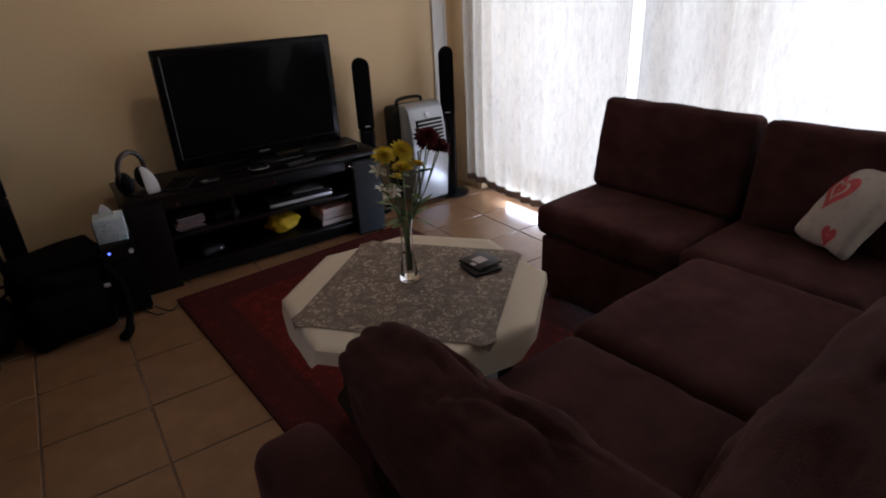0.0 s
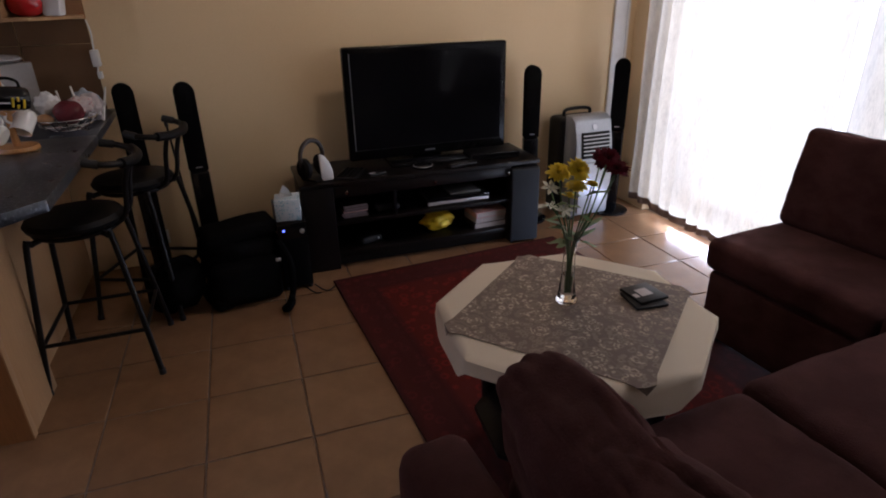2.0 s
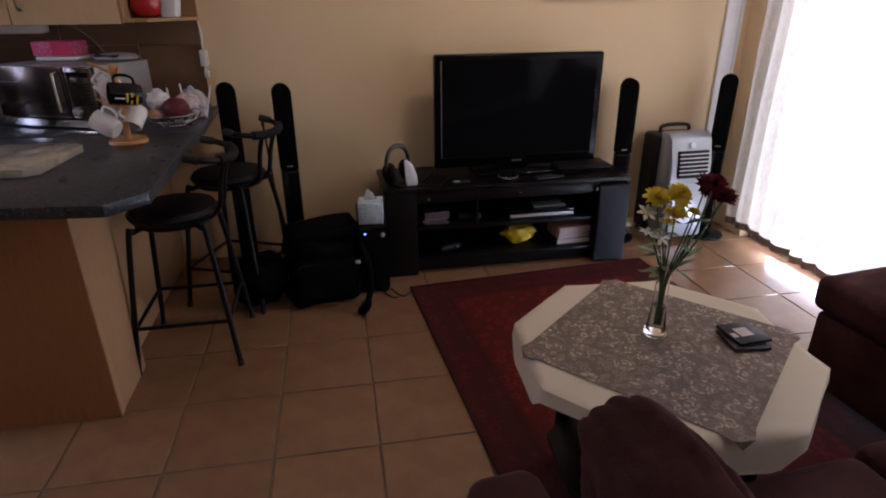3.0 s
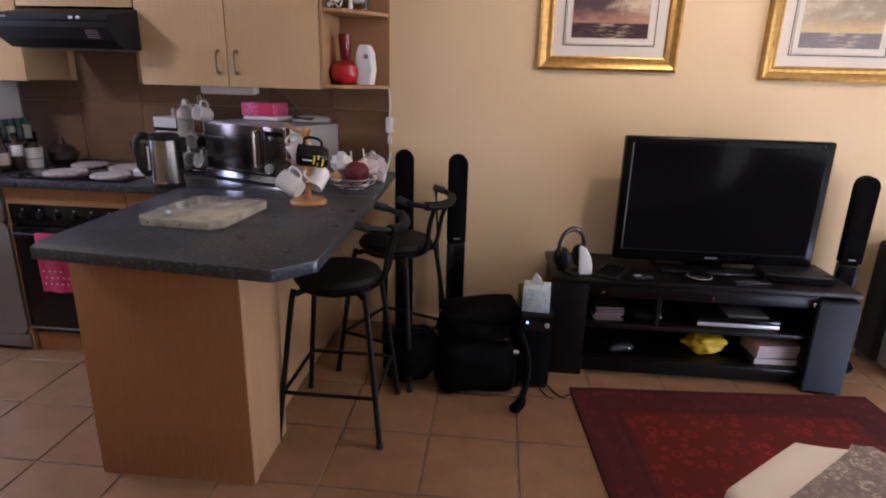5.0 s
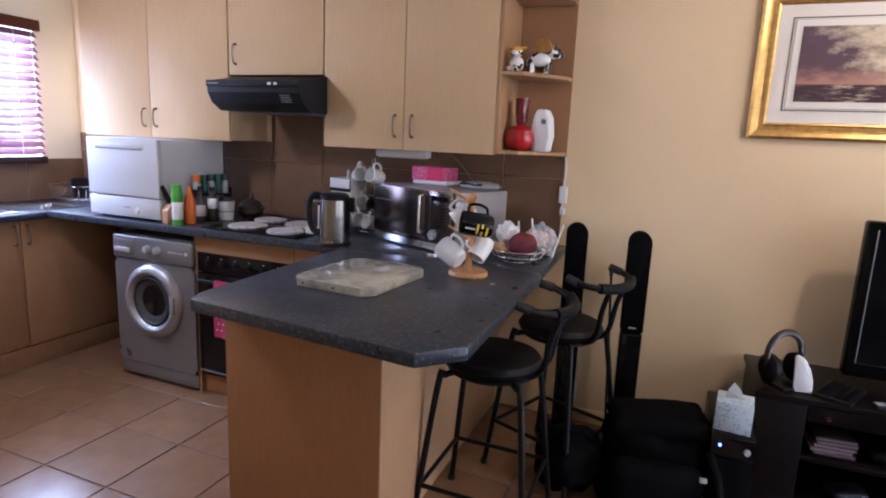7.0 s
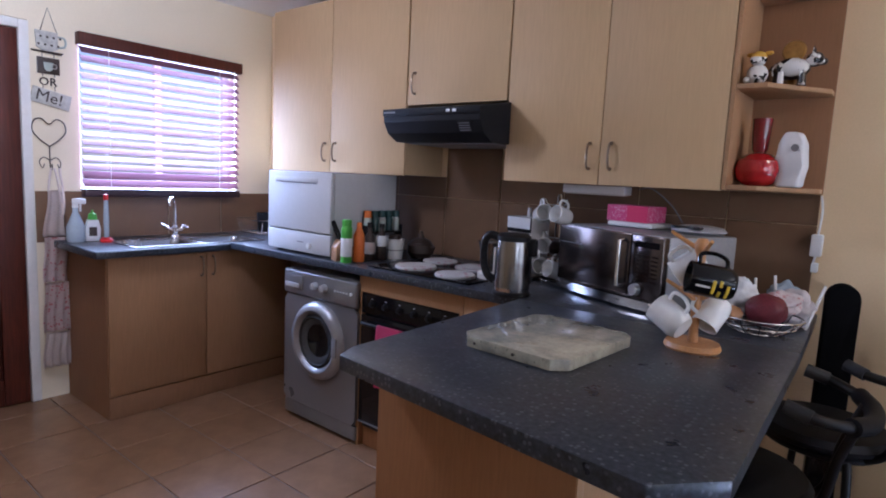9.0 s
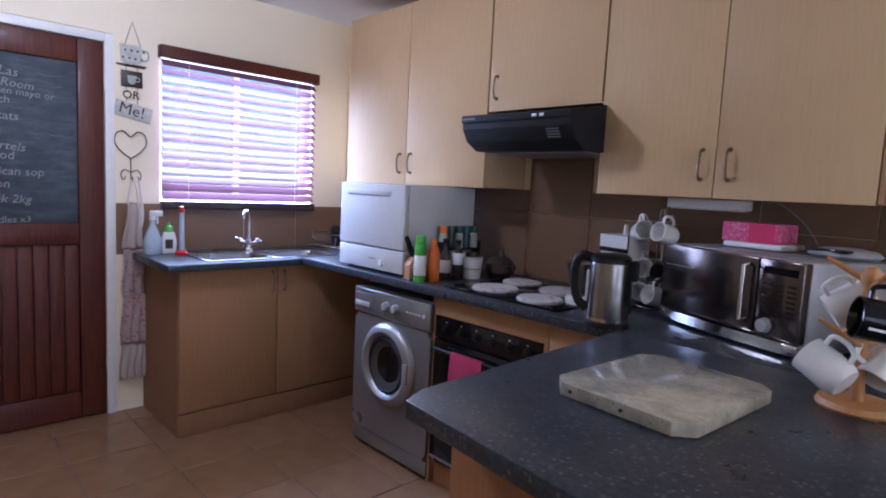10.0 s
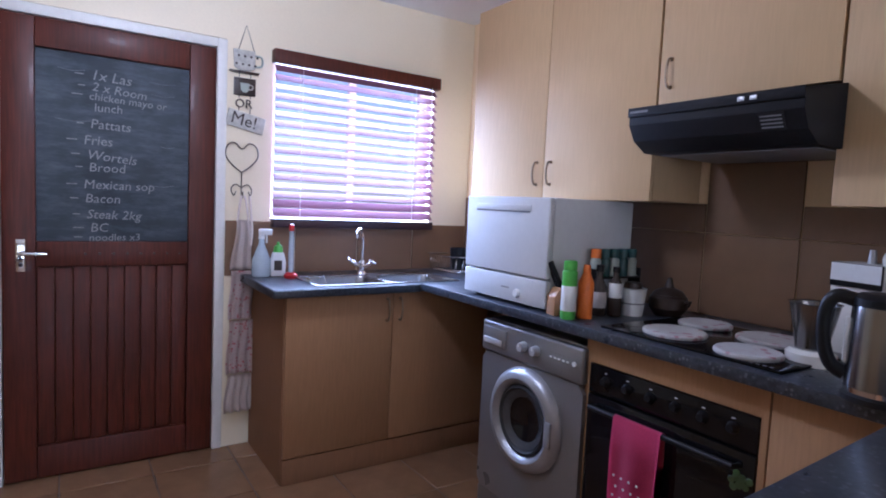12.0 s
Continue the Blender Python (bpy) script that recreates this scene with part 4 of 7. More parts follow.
# washing machine
def washing_machine():
    w = thing("washing_machine", (-2.226, 3.145, 0), "silver-grey front-loading washing machine with porthole door", "washing machine")
    bm = B(-0.298, 0.298, 0.02, 0.60, 0.012, 0.842, 0.012)
    part("body", bm, "washer", w)
    bm = bmesh.new()
    n_ = 64
    inner, outer = [], []
    for k in range(n_):
        a = 2 * math.pi * (k + 0.5) / n_
        s_ = 1 / max(abs(math.cos(a)) / 0.297, abs(math.sin(a)) / 0.301)
        inner.append(bm.verts.new((0.14 * math.cos(a), -0.006, 0.485 + 0.14 * math.sin(a))))
        z_ = 0.401 + s_ * math.sin(a)
        outer.append(bm.verts.new((s_ * math.cos(a), -0.006, min(0.702, max(0.10, z_)))))
    for k in range(n_):
        bm.faces.new((inner[k], inner[(k + 1) % n_], outer[(k + 1) % n_], outer[k]))
    ext = bmesh.ops.extrude_face_region(bm, geom=list(bm.faces))
    for v in ext["geom"]:
        if isinstance(v, bmesh.types.BMVert):
            v.co.y = 0.0195
    bmesh.ops.recalc_face_normals(bm, faces=list(bm.faces))
    part("front_panel", bm, "washer", w, smooth=20)
    part("kick_panel", B(-0.296, 0.296, 0.0, 0.019, 0.02, 0.095, 0.006), "washer", w)
    cp = part("control_panel", B(-0.297, 0.297, -0.016, 0.019, 0.705, 0.838, 0.012, 3), "washer", w)
    dr = part("detergent_drawer", B(-0.285, -0.13, -0.021, -0.015, 0.735, 0.812, 0.006), "washer", w)
    part("drawer_grip", B(-0.275, -0.155, -0.0245, -0.0195, 0.742, 0.768, 0.004), "silver", dr)
    for x in (-0.02, 0.055):
        k = part("knob", L([(0, 0.026), (0.017, 0.026), (0.021, 0.0), (0, 0)], 22, pose(x, -0.016, 0.775, 90, 0, 0)), "silver", w, "round silver programme knob")
        part("knob_mark", B(x - 0.002, x + 0.002, -0.044, -0.041, 0.777, 0.792), "white_plastic", k)
    for k in range(5):
        part("button", B(0.13 + k * 0.022, 0.142 + k * 0.022, -0.019, -0.0155, 0.77, 0.777, 0.001), "white_plastic", cp)
        part("print_bar", B(0.13 + k * 0.022, 0.144 + k * 0.022, -0.0168, -0.0155, 0.79, 0.793), "grey", cp)
    part("start_button", C(0.009, 0.009, 0, 0.006, 14, turn=pose(0.258, -0.016, 0.775, 90, 0, 0)), "white_plastic", cp)
    part("logo_plate", B(-0.28, -0.22, -0.0168, -0.0155, 0.822, 0.828), "grey", cp)
    c = pose(0.0, -0.006, 0.485, 90, 0, 0)
    ring = part("porthole_ring", L([(0.135, 0.0), (0.150, 0.030), (0.165, 0.038), (0.185, 0.034), (0.205, 0.014), (0.208, 0.0)], 48, c), "washer_ring", w, "wide silver porthole ring")
    part("porthole_seal", L([(0.118, 0.012), (0.128, 0.026), (0.14, 0.02)], 40, c), "rubber", ring)
    part("porthole_glass", L([(0.0, -0.012), (0.06, -0.006), (0.10, 0.006), (0.122, 0.016)], 40, c), "black_gloss", ring, "dark porthole glass")
    part("glass_bowl", L([(0.120, 0.0165), (0.104, 0.010), (0.092, 0.0045), (0.088, 0.005), (0.100, 0.0125), (0.119, 0.019)], 40, c), "porthole_tint", ring, "dark moulded glass rim")
    part("drum", L([(0.139, 0.002), (0.134, -0.020), (0.06, -0.024), (0, -0.024)], 40, c), "black", ring)
    part("door_grip", B(0.15, 0.185, -0.047, -0.036, 0.435, 0.535, 0.005), "grey", ring)
    for x in (-0.25, 0.25):
        for y in (0.06, 0.54):
            part("foot", C(0.02, 0.02, 0.0, 0.014, 12, (x, y)), "rubber", w)
    w.scale = (0.96, 1.0, 0.98)
    return w


washing_machine()

# built-in oven below the hob
oven = thing("built_in_oven", (-1.64, 3.155, 0), "black built-in electric oven with glass door below the hob", "oven")
part("body", B(-0.288, 0.288, 0.022, 0.55, 0.10, 0.775, 0.002), "black", oven)
ctl = part("control_panel", B(-0.29, 0.29, 0.0, 0.021, 0.678, 0.775, 0.003), "black_gloss", oven)
for k in range(6):
    kn = part("knob", L([(0, 0.018), (0.011, 0.018), (0.016, 0.004), (0.018, 0.0), (0, 0)], 18, pose(-0.22 + k * 0.088, 0.0, 0.728, 90, 0, 0)), "black", ctl)
    part("knob_print", B(-0.225 + k * 0.088, -0.215 + k * 0.088, -0.001, 0.0005, 0.753, 0.756), "white_plastic", ctl)
od = part("oven_door", B(-0.29, 0.29, -0.004, 0.021, 0.14, 0.672, 0.004), "black_gloss", oven)
part("door_handle", T([(-0.25, -0.004, 0.635), (-0.25, -0.04, 0.64), (0.25, -0.04, 0.64), (0.25, -0.004, 0.635)], 0.009, 10), "black", od)
part("trim", B(-0.29, 0.29, -0.0055, 0.0, 0.132, 0.139), "grey", od)
LEAF_X, LEAF_Z = 0.250, 0.592
for k in range(9):
    a = k * 2.4
    r_ = 0.008 + 0.0035 * k ** 0.9
    part("leaf_sticker", C(0.011, 0.009, 0.0, 0.0012 + 0.0002 * k, 8, turn=pose(LEAF_X + r_ * math.cos(a), -0.0042, LEAF_Z + 0.8 * r_ * math.sin(a), 90, 0, 0)), "stem", od, "green leafy sticker")
of = thing("oven_housing", (-1.64, 3.155, 0), "maple oven housing with a filler panel under the worktop", "kitchen cabinet", "base cabinets")
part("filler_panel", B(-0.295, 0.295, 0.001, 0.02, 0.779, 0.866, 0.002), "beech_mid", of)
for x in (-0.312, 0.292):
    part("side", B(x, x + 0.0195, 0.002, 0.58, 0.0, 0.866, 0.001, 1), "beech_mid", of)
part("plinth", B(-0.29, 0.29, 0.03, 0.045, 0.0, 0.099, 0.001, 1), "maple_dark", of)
nb = thing("base_cabinet", (-1.17, 3.155, 0), "maple base cabinet in the corner beside the oven", "kitchen cabinet", "base cabinets")
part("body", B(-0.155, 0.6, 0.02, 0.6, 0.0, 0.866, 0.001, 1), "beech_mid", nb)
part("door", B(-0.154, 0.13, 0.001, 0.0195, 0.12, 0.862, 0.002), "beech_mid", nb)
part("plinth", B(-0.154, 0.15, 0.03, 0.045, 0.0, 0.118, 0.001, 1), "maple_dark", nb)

# breakfast-bar base
pb = thing("peninsula_base", (-0.69, 2.315, 0), "beech-laminate breakfast bar base panels", "kitchen cabinet", "base cabinets")
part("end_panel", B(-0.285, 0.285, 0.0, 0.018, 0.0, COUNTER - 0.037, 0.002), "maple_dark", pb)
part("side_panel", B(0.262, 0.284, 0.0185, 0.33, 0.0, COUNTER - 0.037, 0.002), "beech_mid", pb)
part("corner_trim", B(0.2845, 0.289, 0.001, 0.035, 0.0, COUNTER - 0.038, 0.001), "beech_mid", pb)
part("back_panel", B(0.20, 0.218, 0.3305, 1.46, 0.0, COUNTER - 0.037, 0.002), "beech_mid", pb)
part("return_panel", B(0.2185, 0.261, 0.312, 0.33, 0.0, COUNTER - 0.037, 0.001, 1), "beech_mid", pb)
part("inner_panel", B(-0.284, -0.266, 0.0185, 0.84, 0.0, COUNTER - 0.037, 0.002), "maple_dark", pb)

# hob and burner covers
hob = thing("ceramic_hob", (-1.60, 3.385, COUNTER), "black glass four-plate hob with printed burner covers on it", "hob")
part("glass_top", B(-0.295, 0.295, -0.235, 0.235, 0.0005, 0.008, 0.003), "black_gloss", hob)
for k in range(4):
    part("control_mark", B(0.20 + k * 0.018, 0.21 + k * 0.018, -0.22, -0.21, 0.008, 0.0085), "grey", hob)
for k, (x, y, r) in enumerate(((-1.70, 3.275, 0.098), (-1.74, 3.505, 0.088), (-1.445, 3.245, 0.090), (-1.50, 3.48, 0.102))):
    bc = thing("burner_cover", (x, y, COUNTER + 0.0085), "round white enamel burner cover with faded print", "burner cover", "burner covers", 40 * k)
    part("dish", L([(0, 0), (r - 0.003, 0), (r, 0.003), (r, 0.010), (r - 0.005, 0.0145), (r - 0.018, 0.0135), (0, 0.0135)], 36), "plate_print", bc)

# extractor hood
hood = thing("extractor_hood", (-1.628, YN, 1.50), "black slimline extractor hood under the short cabinet", "extractor hood")
prof = [(-0.002, 0.0), (-0.455, 0.0), (-0.515, 0.035), (-0.545, 0.085), (-0.545, 0.14), (-0.30, 0.186), (-0.002, 0.186)]
prism(bm := bmesh.new(), [(-y, z) for y, z in prof], -0.278, 0.278, 0.003, Matrix(((0, 0, 1, 0), (-1, 0, 0, 0), (0, 1, 0, 0), (0, 0, 0, 1))))
part("casing", bm, "hood_black", hood)
part("front_lip", B(-0.279, 0.279, -0.552, -0.5445, 0.112, 0.142, 0.002), "hood_black", hood)
for x in (0.10, 0.135):
    part("switch", B(x, x + 0.02, -0.5545, -0.5515, 0.12, 0.132, 0.001), "silver", hood)
part("maker_plate", B(-0.27, -0.20, -0.5532, -0.5518, 0.124, 0.131), "grey", hood)
m = Matrix.Translation((0.19, -0.531, 0.060)) @ pose(0, 0, 0, -59, 0, 0)
lab = part("rating_label", B(-0.035, 0.035, -0.024, 0.024, -0.0015, 0.001, turn=m), "black", hood, "dark rating label with pale print")
for k in range(4):
    part("print_bar", B(-0.03, 0.028, -0.018 + k * 0.011, -0.014 + k * 0.011, -0.0022, -0.0014, turn=m), "grey", lab)
part("filter", B(-0.25, 0.25, -0.40, -0.06, -0.004, -0.0005), "grey", hood)

# table-top dishwasher
dw = thing("tabletop_dishwasher", (-2.42, 3.14, COUNTER), "white table-top dishwasher standing on the worktop", "dishwasher")
part("body", B(-0.26, 0.26, 0.028, 0.47, 0.012, 0.432, 0.006), "white_enamel", dw)
dd = part("door", B(-0.26, 0.26, 0.0, 0.0275, 0.125, 0.432, 0.007, 3), "white_enamel", dw)
part("grip", B(-0.19, 0.16, -0.003, 0.001, 0.378, 0.402, 0.002), "white_enamel", dd)
# thin grey bar stands for the shadow below the grip
part("grip_shadow_gap", B(-0.185, 0.155, -0.0038, -0.0028, 0.372, 0.3775), "grey", dd)
lo = part("lower_panel", B(-0.26, 0.26, 0.002, 0.0275, 0.014, 0.119, 0.005), "white_enamel", dw)
part("logo_bar", B(0.0, 0.05, 0.0005, 0.0022, 0.064, 0.069), "grey", lo)
part("dial", L([(0, 0.012), (0.014, 0.012), (0.017, 0), (0, 0)], 20, pose(0.10, 0.002, 0.052, 90, 0, 0)), "white_plastic", lo)
for x in (-0.22, 0.22):
    for y in (0.06, 0.46):
        part("foot", C(0.016, 0.016, 0.0, 0.0125, 10, (x, y)), "rubber", dw)

# microwave, turned a little towards the bar
mw = thing("microwave_oven", (-0.708, 3.527, COUNTER), "large stainless microwave oven with mirrored door", "microwave", turn=-24)
part("casing", B(-0.27, 0.27, -0.20, 0.14, 0.014, 0.272, 0.006), "grey_silver", mw)
part("door", B(-0.27, 0.125, -0.232, -0.201, 0.045, 0.270, 0.006), "mirror_door", mw, "dark mirrored glass door")
part("window_band", B(-0.255, -0.13, -0.2335, -0.2315, 0.20, 0.2025), "grey", mw)
part("control_panel", B(0.127, 0.27, -0.231, -0.201, 0.045, 0.270, 0.005), "mirror_door", mw)
prism(bm := bmesh.new(), [(-0.272 + 0.544 * k / 14, -0.236 - 0.016 * math.sin(math.pi * k / 14)) for k in range(15)] + [(0.272, -0.2), (-0.272, -0.2)], 0.012, 0.043, 0.003)
part("chrome_base", bm, "chrome", mw, "bowed chrome lower trim")
hdl = part("handle", T([(0.10, -0.232, 0.08), (0.10, -0.262, 0.082), (0.10, -0.262, 0.245), (0.10, -0.232, 0.247)], 0.0075, 10), "chrome", mw)
for r in range(7):
    for c_ in range(3):
        part("button", B(0.146 + c_ * 0.04, 0.172 + c_ * 0.04, -0.2335, -0.2305, 0.11 + r * 0.0145, 0.117 + r * 0.0145, 0.001, 1), "mirror_door", mw)
part("display", B(0.145, 0.255, -0.2325, -0.2305, 0.228, 0.25, 0.001, 1), "black_gloss", mw)
part("dial", L([(0, 0.02), (0.018, 0.018), (0.022, 0), (0, 0)], 22, pose(0.165, -0.231, 0.078, 90, 0, 0)), "silver", mw)
for x in (-0.23, 0.23):
    for y in (-0.17, 0.10):
        part("foot", C(0.014, 0.014, 0.0, 0.0145, 10, (x, y)), "rubber", mw)


# ---- living room, large things ----
# corner sofa, standing a few degrees off the walls
sofa = thing("corner_sofa", (2.3, 1.25, 0), "dark brown microfibre corner sofa with loose back cushions", "sofa", turn=4.5)
part("long_base", B(-1.50, 0.0, -0.86, -0.02, 0.035, 0.33, 0.02), "sofa", sofa)
part("short_base", B(0.001, 0.60, -0.86, 0.78, 0.035, 0.33, 0.02), "sofa", sofa)
def pad(name, cx, cy, cz, sx, sy, sz, parent=sofa, turn=None, **k):
    m = Matrix.Translation((cx, cy, cz))
    if turn is not None:
        m = m @ turn
    return part(name, cushion(bmesh.new(), sx, sy, sz, turn=m, **k), "sofa", parent, smooth=180)
pad("seat_cushion", -1.05, -0.24, 0.402, 0.72, 0.56, 0.15, seed=1, puff=0.12, crease=0.5)
pad("seat_cushion", -0.335, -0.23, 0.404, 0.70, 0.58, 0.15, seed=2, puff=0.12, crease=0.5)
pad("seat_cushion", 0.265, -0.18, 0.40, 0.52, 0.60, 0.15, seed=3, puff=0.12)
pad("seat_cushion", 0.27, 0.465, 0.40, 0.56, 0.70, 0.15, seed=4, puff=0.10)
pad("long_back", -0.70, -0.84, 0.40, 1.50, 0.14, 0.66, seed=5, puff=0.05, wrinkle=0.002)
pad("short_back", 0.59, -0.02, 0.42, 0.09, 1.62, 0.60, seed=6, puff=0.05, wrinkle=0.002)
pad("back_cushion", 0.475, 0.455, 0.67, 0.15, 0.70, 0.42, seed=7, turn=pose(0, 0, 0, 0, 10, 0), puff=0.35, round_=0.25)
pad("back_cushion", 0.475, -0.26, 0.665, 0.15, 0.68, 0.42, seed=8, turn=pose(0, 0, 0, 0, 10, 0), puff=0.35, round_=0.25)
pad("back_cushion", -0.16, -0.70, 0.67, 0.62, 0.19, 0.42, seed=9, turn=pose(0, 0, 0, 12, 0, 0), puff=0.5, round_=0.3, wrinkle=0.021, crease=0.9)
pad("back_cushion", -0.92, -0.70, 0.66, 0.92, 0.19, 0.42, seed=10, turn=pose(0, 0, 0, 12, 0, 0), puff=0.5, round_=0.3, wrinkle=0.021, crease=0.9)
pad("arm", -1.565, -0.40, 0.345, 0.16, 0.96, 0.53, seed=11, puff=0.06, wrinkle=0.003, round_=0.3)
pad("arm_cushion", -1.375, -0.36, 0.64, 0.185, 0.68, 0.39, seed=12, turn=pose(0, 0, 0, 0, -10, 0), puff=0.45, round_=0.3, wrinkle=0.021, crease=0.9)
# corded seams round the loose cushions
def cord(points):
    part("piping", T(points, 0.0042, 6, True, 5), "sofa", sofa)
for y0, y1 in ((0.115, 0.795), (-0.59, 0.07)):
    cord([(0.445, y0 + 0.03, 0.475), (0.432, y0 + 0.012, 0.62), (0.475, y0 + 0.012, 0.84), (0.488, y0 + 0.06, 0.868), (0.492, (y0 + y1) / 2, 0.872), (0.488, y1 - 0.06, 0.868), (0.475, y1 - 0.012, 0.84), (0.432, y1 - 0.012, 0.62), (0.445, y1 - 0.03, 0.475)])
for x, y in ((-1.40, -0.08), (-1.40, -0.8), (-0.05, -0.08), (0.06, 0.72), (0.54, 0.72), (0.54, -0.8)):
    part("foot", B(x - 0.025, x + 0.025, y - 0.025, y + 0.025, 0.0, 0.0345, 0.004), "black_wood", sofa)

pillow = thing("throw_pillow", (2.679, 0.986, 0.485), "cream throw pillow with a red heart print on the sofa", "pillow")
pm = Matrix(((-0.448, 0.743, 0.497, 0.000), (-0.893, -0.344, -0.290, 0.000), (-0.045, -0.574, 0.818, 0.151), (0, 0, 0, 1))) @ Matrix.Diagonal((0.72, 1.0, 1.06, 1))
cover = part("cover", cushion(bmesh.new(), 0.30, 0.085, 0.29, 0.28, 0.9, 0.011, 21, 20, turn=pm), "pillow", pillow, smooth=180)

# rug
rug = thing("area_rug", (1.575, 2.207, 0.001), "worn red Persian-style rug on the tiles", "rug", turn=4.4)
bm = bmesh.new()
n = 40
grid = [[bm.verts.new((-0.70 + 1.40 * i / n, -1.0 + 2.0 * j / n, 0.009 + 0.002 * noise.noise((i * 0.35, j * 0.35, 4)))) for j in range(n + 1)] for i in range(n + 1)]
for i in range(n):
    for j in range(n):
        bm.faces.new((grid[i][j], grid[i + 1][j], grid[i + 1][j + 1], grid[i][j + 1]))
ext = bmesh.ops.extrude_face_region(bm, geom=list(bm.faces))
for v in ext["geom"]:
    if isinstance(v, bmesh.types.BMVert):
        v.co.z = 0.0
part("rug_body", bm, "rug", rug, smooth=60)

# octagonal coffee table with its cloths
TX, TY, TZ = 1.305, 1.59, 0.570
table = thing("coffee_table", (TX, TY, 0), "dark wooden octagonal coffee table under a cloth", "table", turn=-4.4)
def octagon(r, a0=22.5):
    return [(r * math.cos(radians(a0 + 45 * k)), r * math.sin(radians(a0 + 45 * k))) for k in range(8)]
part("tabletop", prism(bmesh.new(), octagon(0.385), TZ - 0.03, TZ - 0.003, 0.006), "black_wood", table)
for k in range(4):
    a = radians(45 + 90 * k)
    part("leg", T([(0.27 * math.cos(a), 0.27 * math.sin(a), 0.0105), (0.27 * math.cos(a), 0.27 * math.sin(a), TZ - 0.031)], (0.022, 0.03), 12), "black_wood", table)
part("lower_shelf", prism(bmesh.new(), octagon(0.29), 0.17, 0.19, 0.004), "black_wood", table)


def draped(outline_r, z_top, drop, square, n_ring, seed, bump=0.004):
    """A cloth over the octagon: flat on top, falling over the edge as far as its square outline reaches."""
    bm = bmesh.new()
    rings = []
    seg = 96
    for r_i in range(n_ring + 1):
        f = r_i / n_ring
        ring = []
        for k in range(seg):
            a = 2 * math.pi * k / seg
            reach = square / max(abs(math.cos(a - square_turn)), abs(math.sin(a - square_turn)))
            edge = outline_r * math.cos(radians(22.5)) / math.cos((a + radians(22.5)) % radians(45) - radians(22.5))
            m_ = 30
            d = reach * f if reach <= edge else (edge * r_i / m_ if r_i <= m_ else edge + (reach - edge) * (r_i - m_) / (n_ring - m_))
            if d <= edge + 1e-6:
                ring.append(bm.verts.new((d * math.cos(a), d * math.sin(a), z_top + 0.0012 * noise.noise((d * 30 * math.cos(a), d * 30 * math.sin(a), seed)))))
            else:
                fall = min(d - edge, drop)
                flare = edge + 0.012 + 0.10 * fall + 0.0025 * math.sin(a * 11 + seed + 2 * math.sin(3 * a)) * fall / 0.07
                ring.append(bm.verts.new((flare * math.cos(a), flare * math.sin(a), z_top - fall)))
        rings.append(ring)
    bmesh.ops.remove_doubles(bm, verts=rings[0], dist=1e-4)
    centre = [v for v in bm.verts if v.is_valid and v.co.xy.length < 1e-4][0]
    for k in range(seg):
        bm.faces.new((centre, rings[1][k], rings[1][(k + 1) % seg]))
    for a, b in zip(rings[1:], rings[2:]):
        for k in range(seg):
            bm.faces.new((a[k], b[k], b[(k + 1) % seg], a[(k + 1) % seg]))
    ext = bmesh.ops.extrude_face_region(bm, geom=list(bm.faces))
    for v in ext["geom"]:
        if isinstance(v, bmesh.types.BMVert):
            v.co.z -= 0.0012
    return bm


square_turn = radians(45)
wc = thing("tablecloth", (TX, TY, TZ), "off-white tablecloth draped over the coffee table", "tablecloth", turn=-4.4)
part("cloth", draped(0.394, 0.0, 0.095, 0.403, 40, 1.0), "white_cloth", wc, smooth=60)
gc = thing("table_overlay", (TX, TY, TZ + 0.004), "taupe floral square overlay on the tablecloth", "tablecloth", turn=-4.4)
part("overlay", draped(0.404, 0.0, 0.05, 0.282, 40, 2.0), "floral", gc, smooth=60)

# television stand
stand = thing("tv_stand", (0.70, 3.30, 0), "black-brown low television stand with open shelves", "tv stand")
part("left_tower", B(0.0, 0.17, 0.0, 0.42, 0.0, 0.485, 0.004), "black_wood", stand)
part("right_tower", B(1.22, 1.39, 0.02, 0.42, 0.0, 0.455, 0.004), "black_wood", stand)
part("top", B(-0.01, 1.40, -0.01, 0.43, 0.4855, 0.512, 0.005), "black_wood", stand)
part("middle_shelf", B(0.1705, 1.2195, 0.0, 0.41, 0.262, 0.282, 0.003), "black_wood", stand)
part("bottom_shelf", B(0.1705, 1.2195, 0.0, 0.41, 0.07, 0.10, 0.003), "black_wood", stand)
part("back_board", B(0.1705, 1.2195, 0.405, 0.415, 0.101, 0.485), "black_wood", stand)
part("plinth", B(0.1705, 1.2195, 0.06, 0.08, 0.0, 0.0695), "black_wood", stand)
part("divider", B(0.50, 0.516, 0.005, 0.40, 0.2825, 0.485, 0.001, 1), "black_wood", stand)
dr = part("drawer_front", B(0.172, 1.218, -0.004, 0.014, 0.425, 0.484, 0.002), "black_wood", stand)
for x in (0.235, 0.74, 1.19):
    part("knob", L([(0, 0.02), (0.009, 0.018), (0.01, 0.01), (0.005, 0.0), (0, 0)], 14, pose(x, -0.004, 0.452, 90, 0, 0)), "chrome", stand)

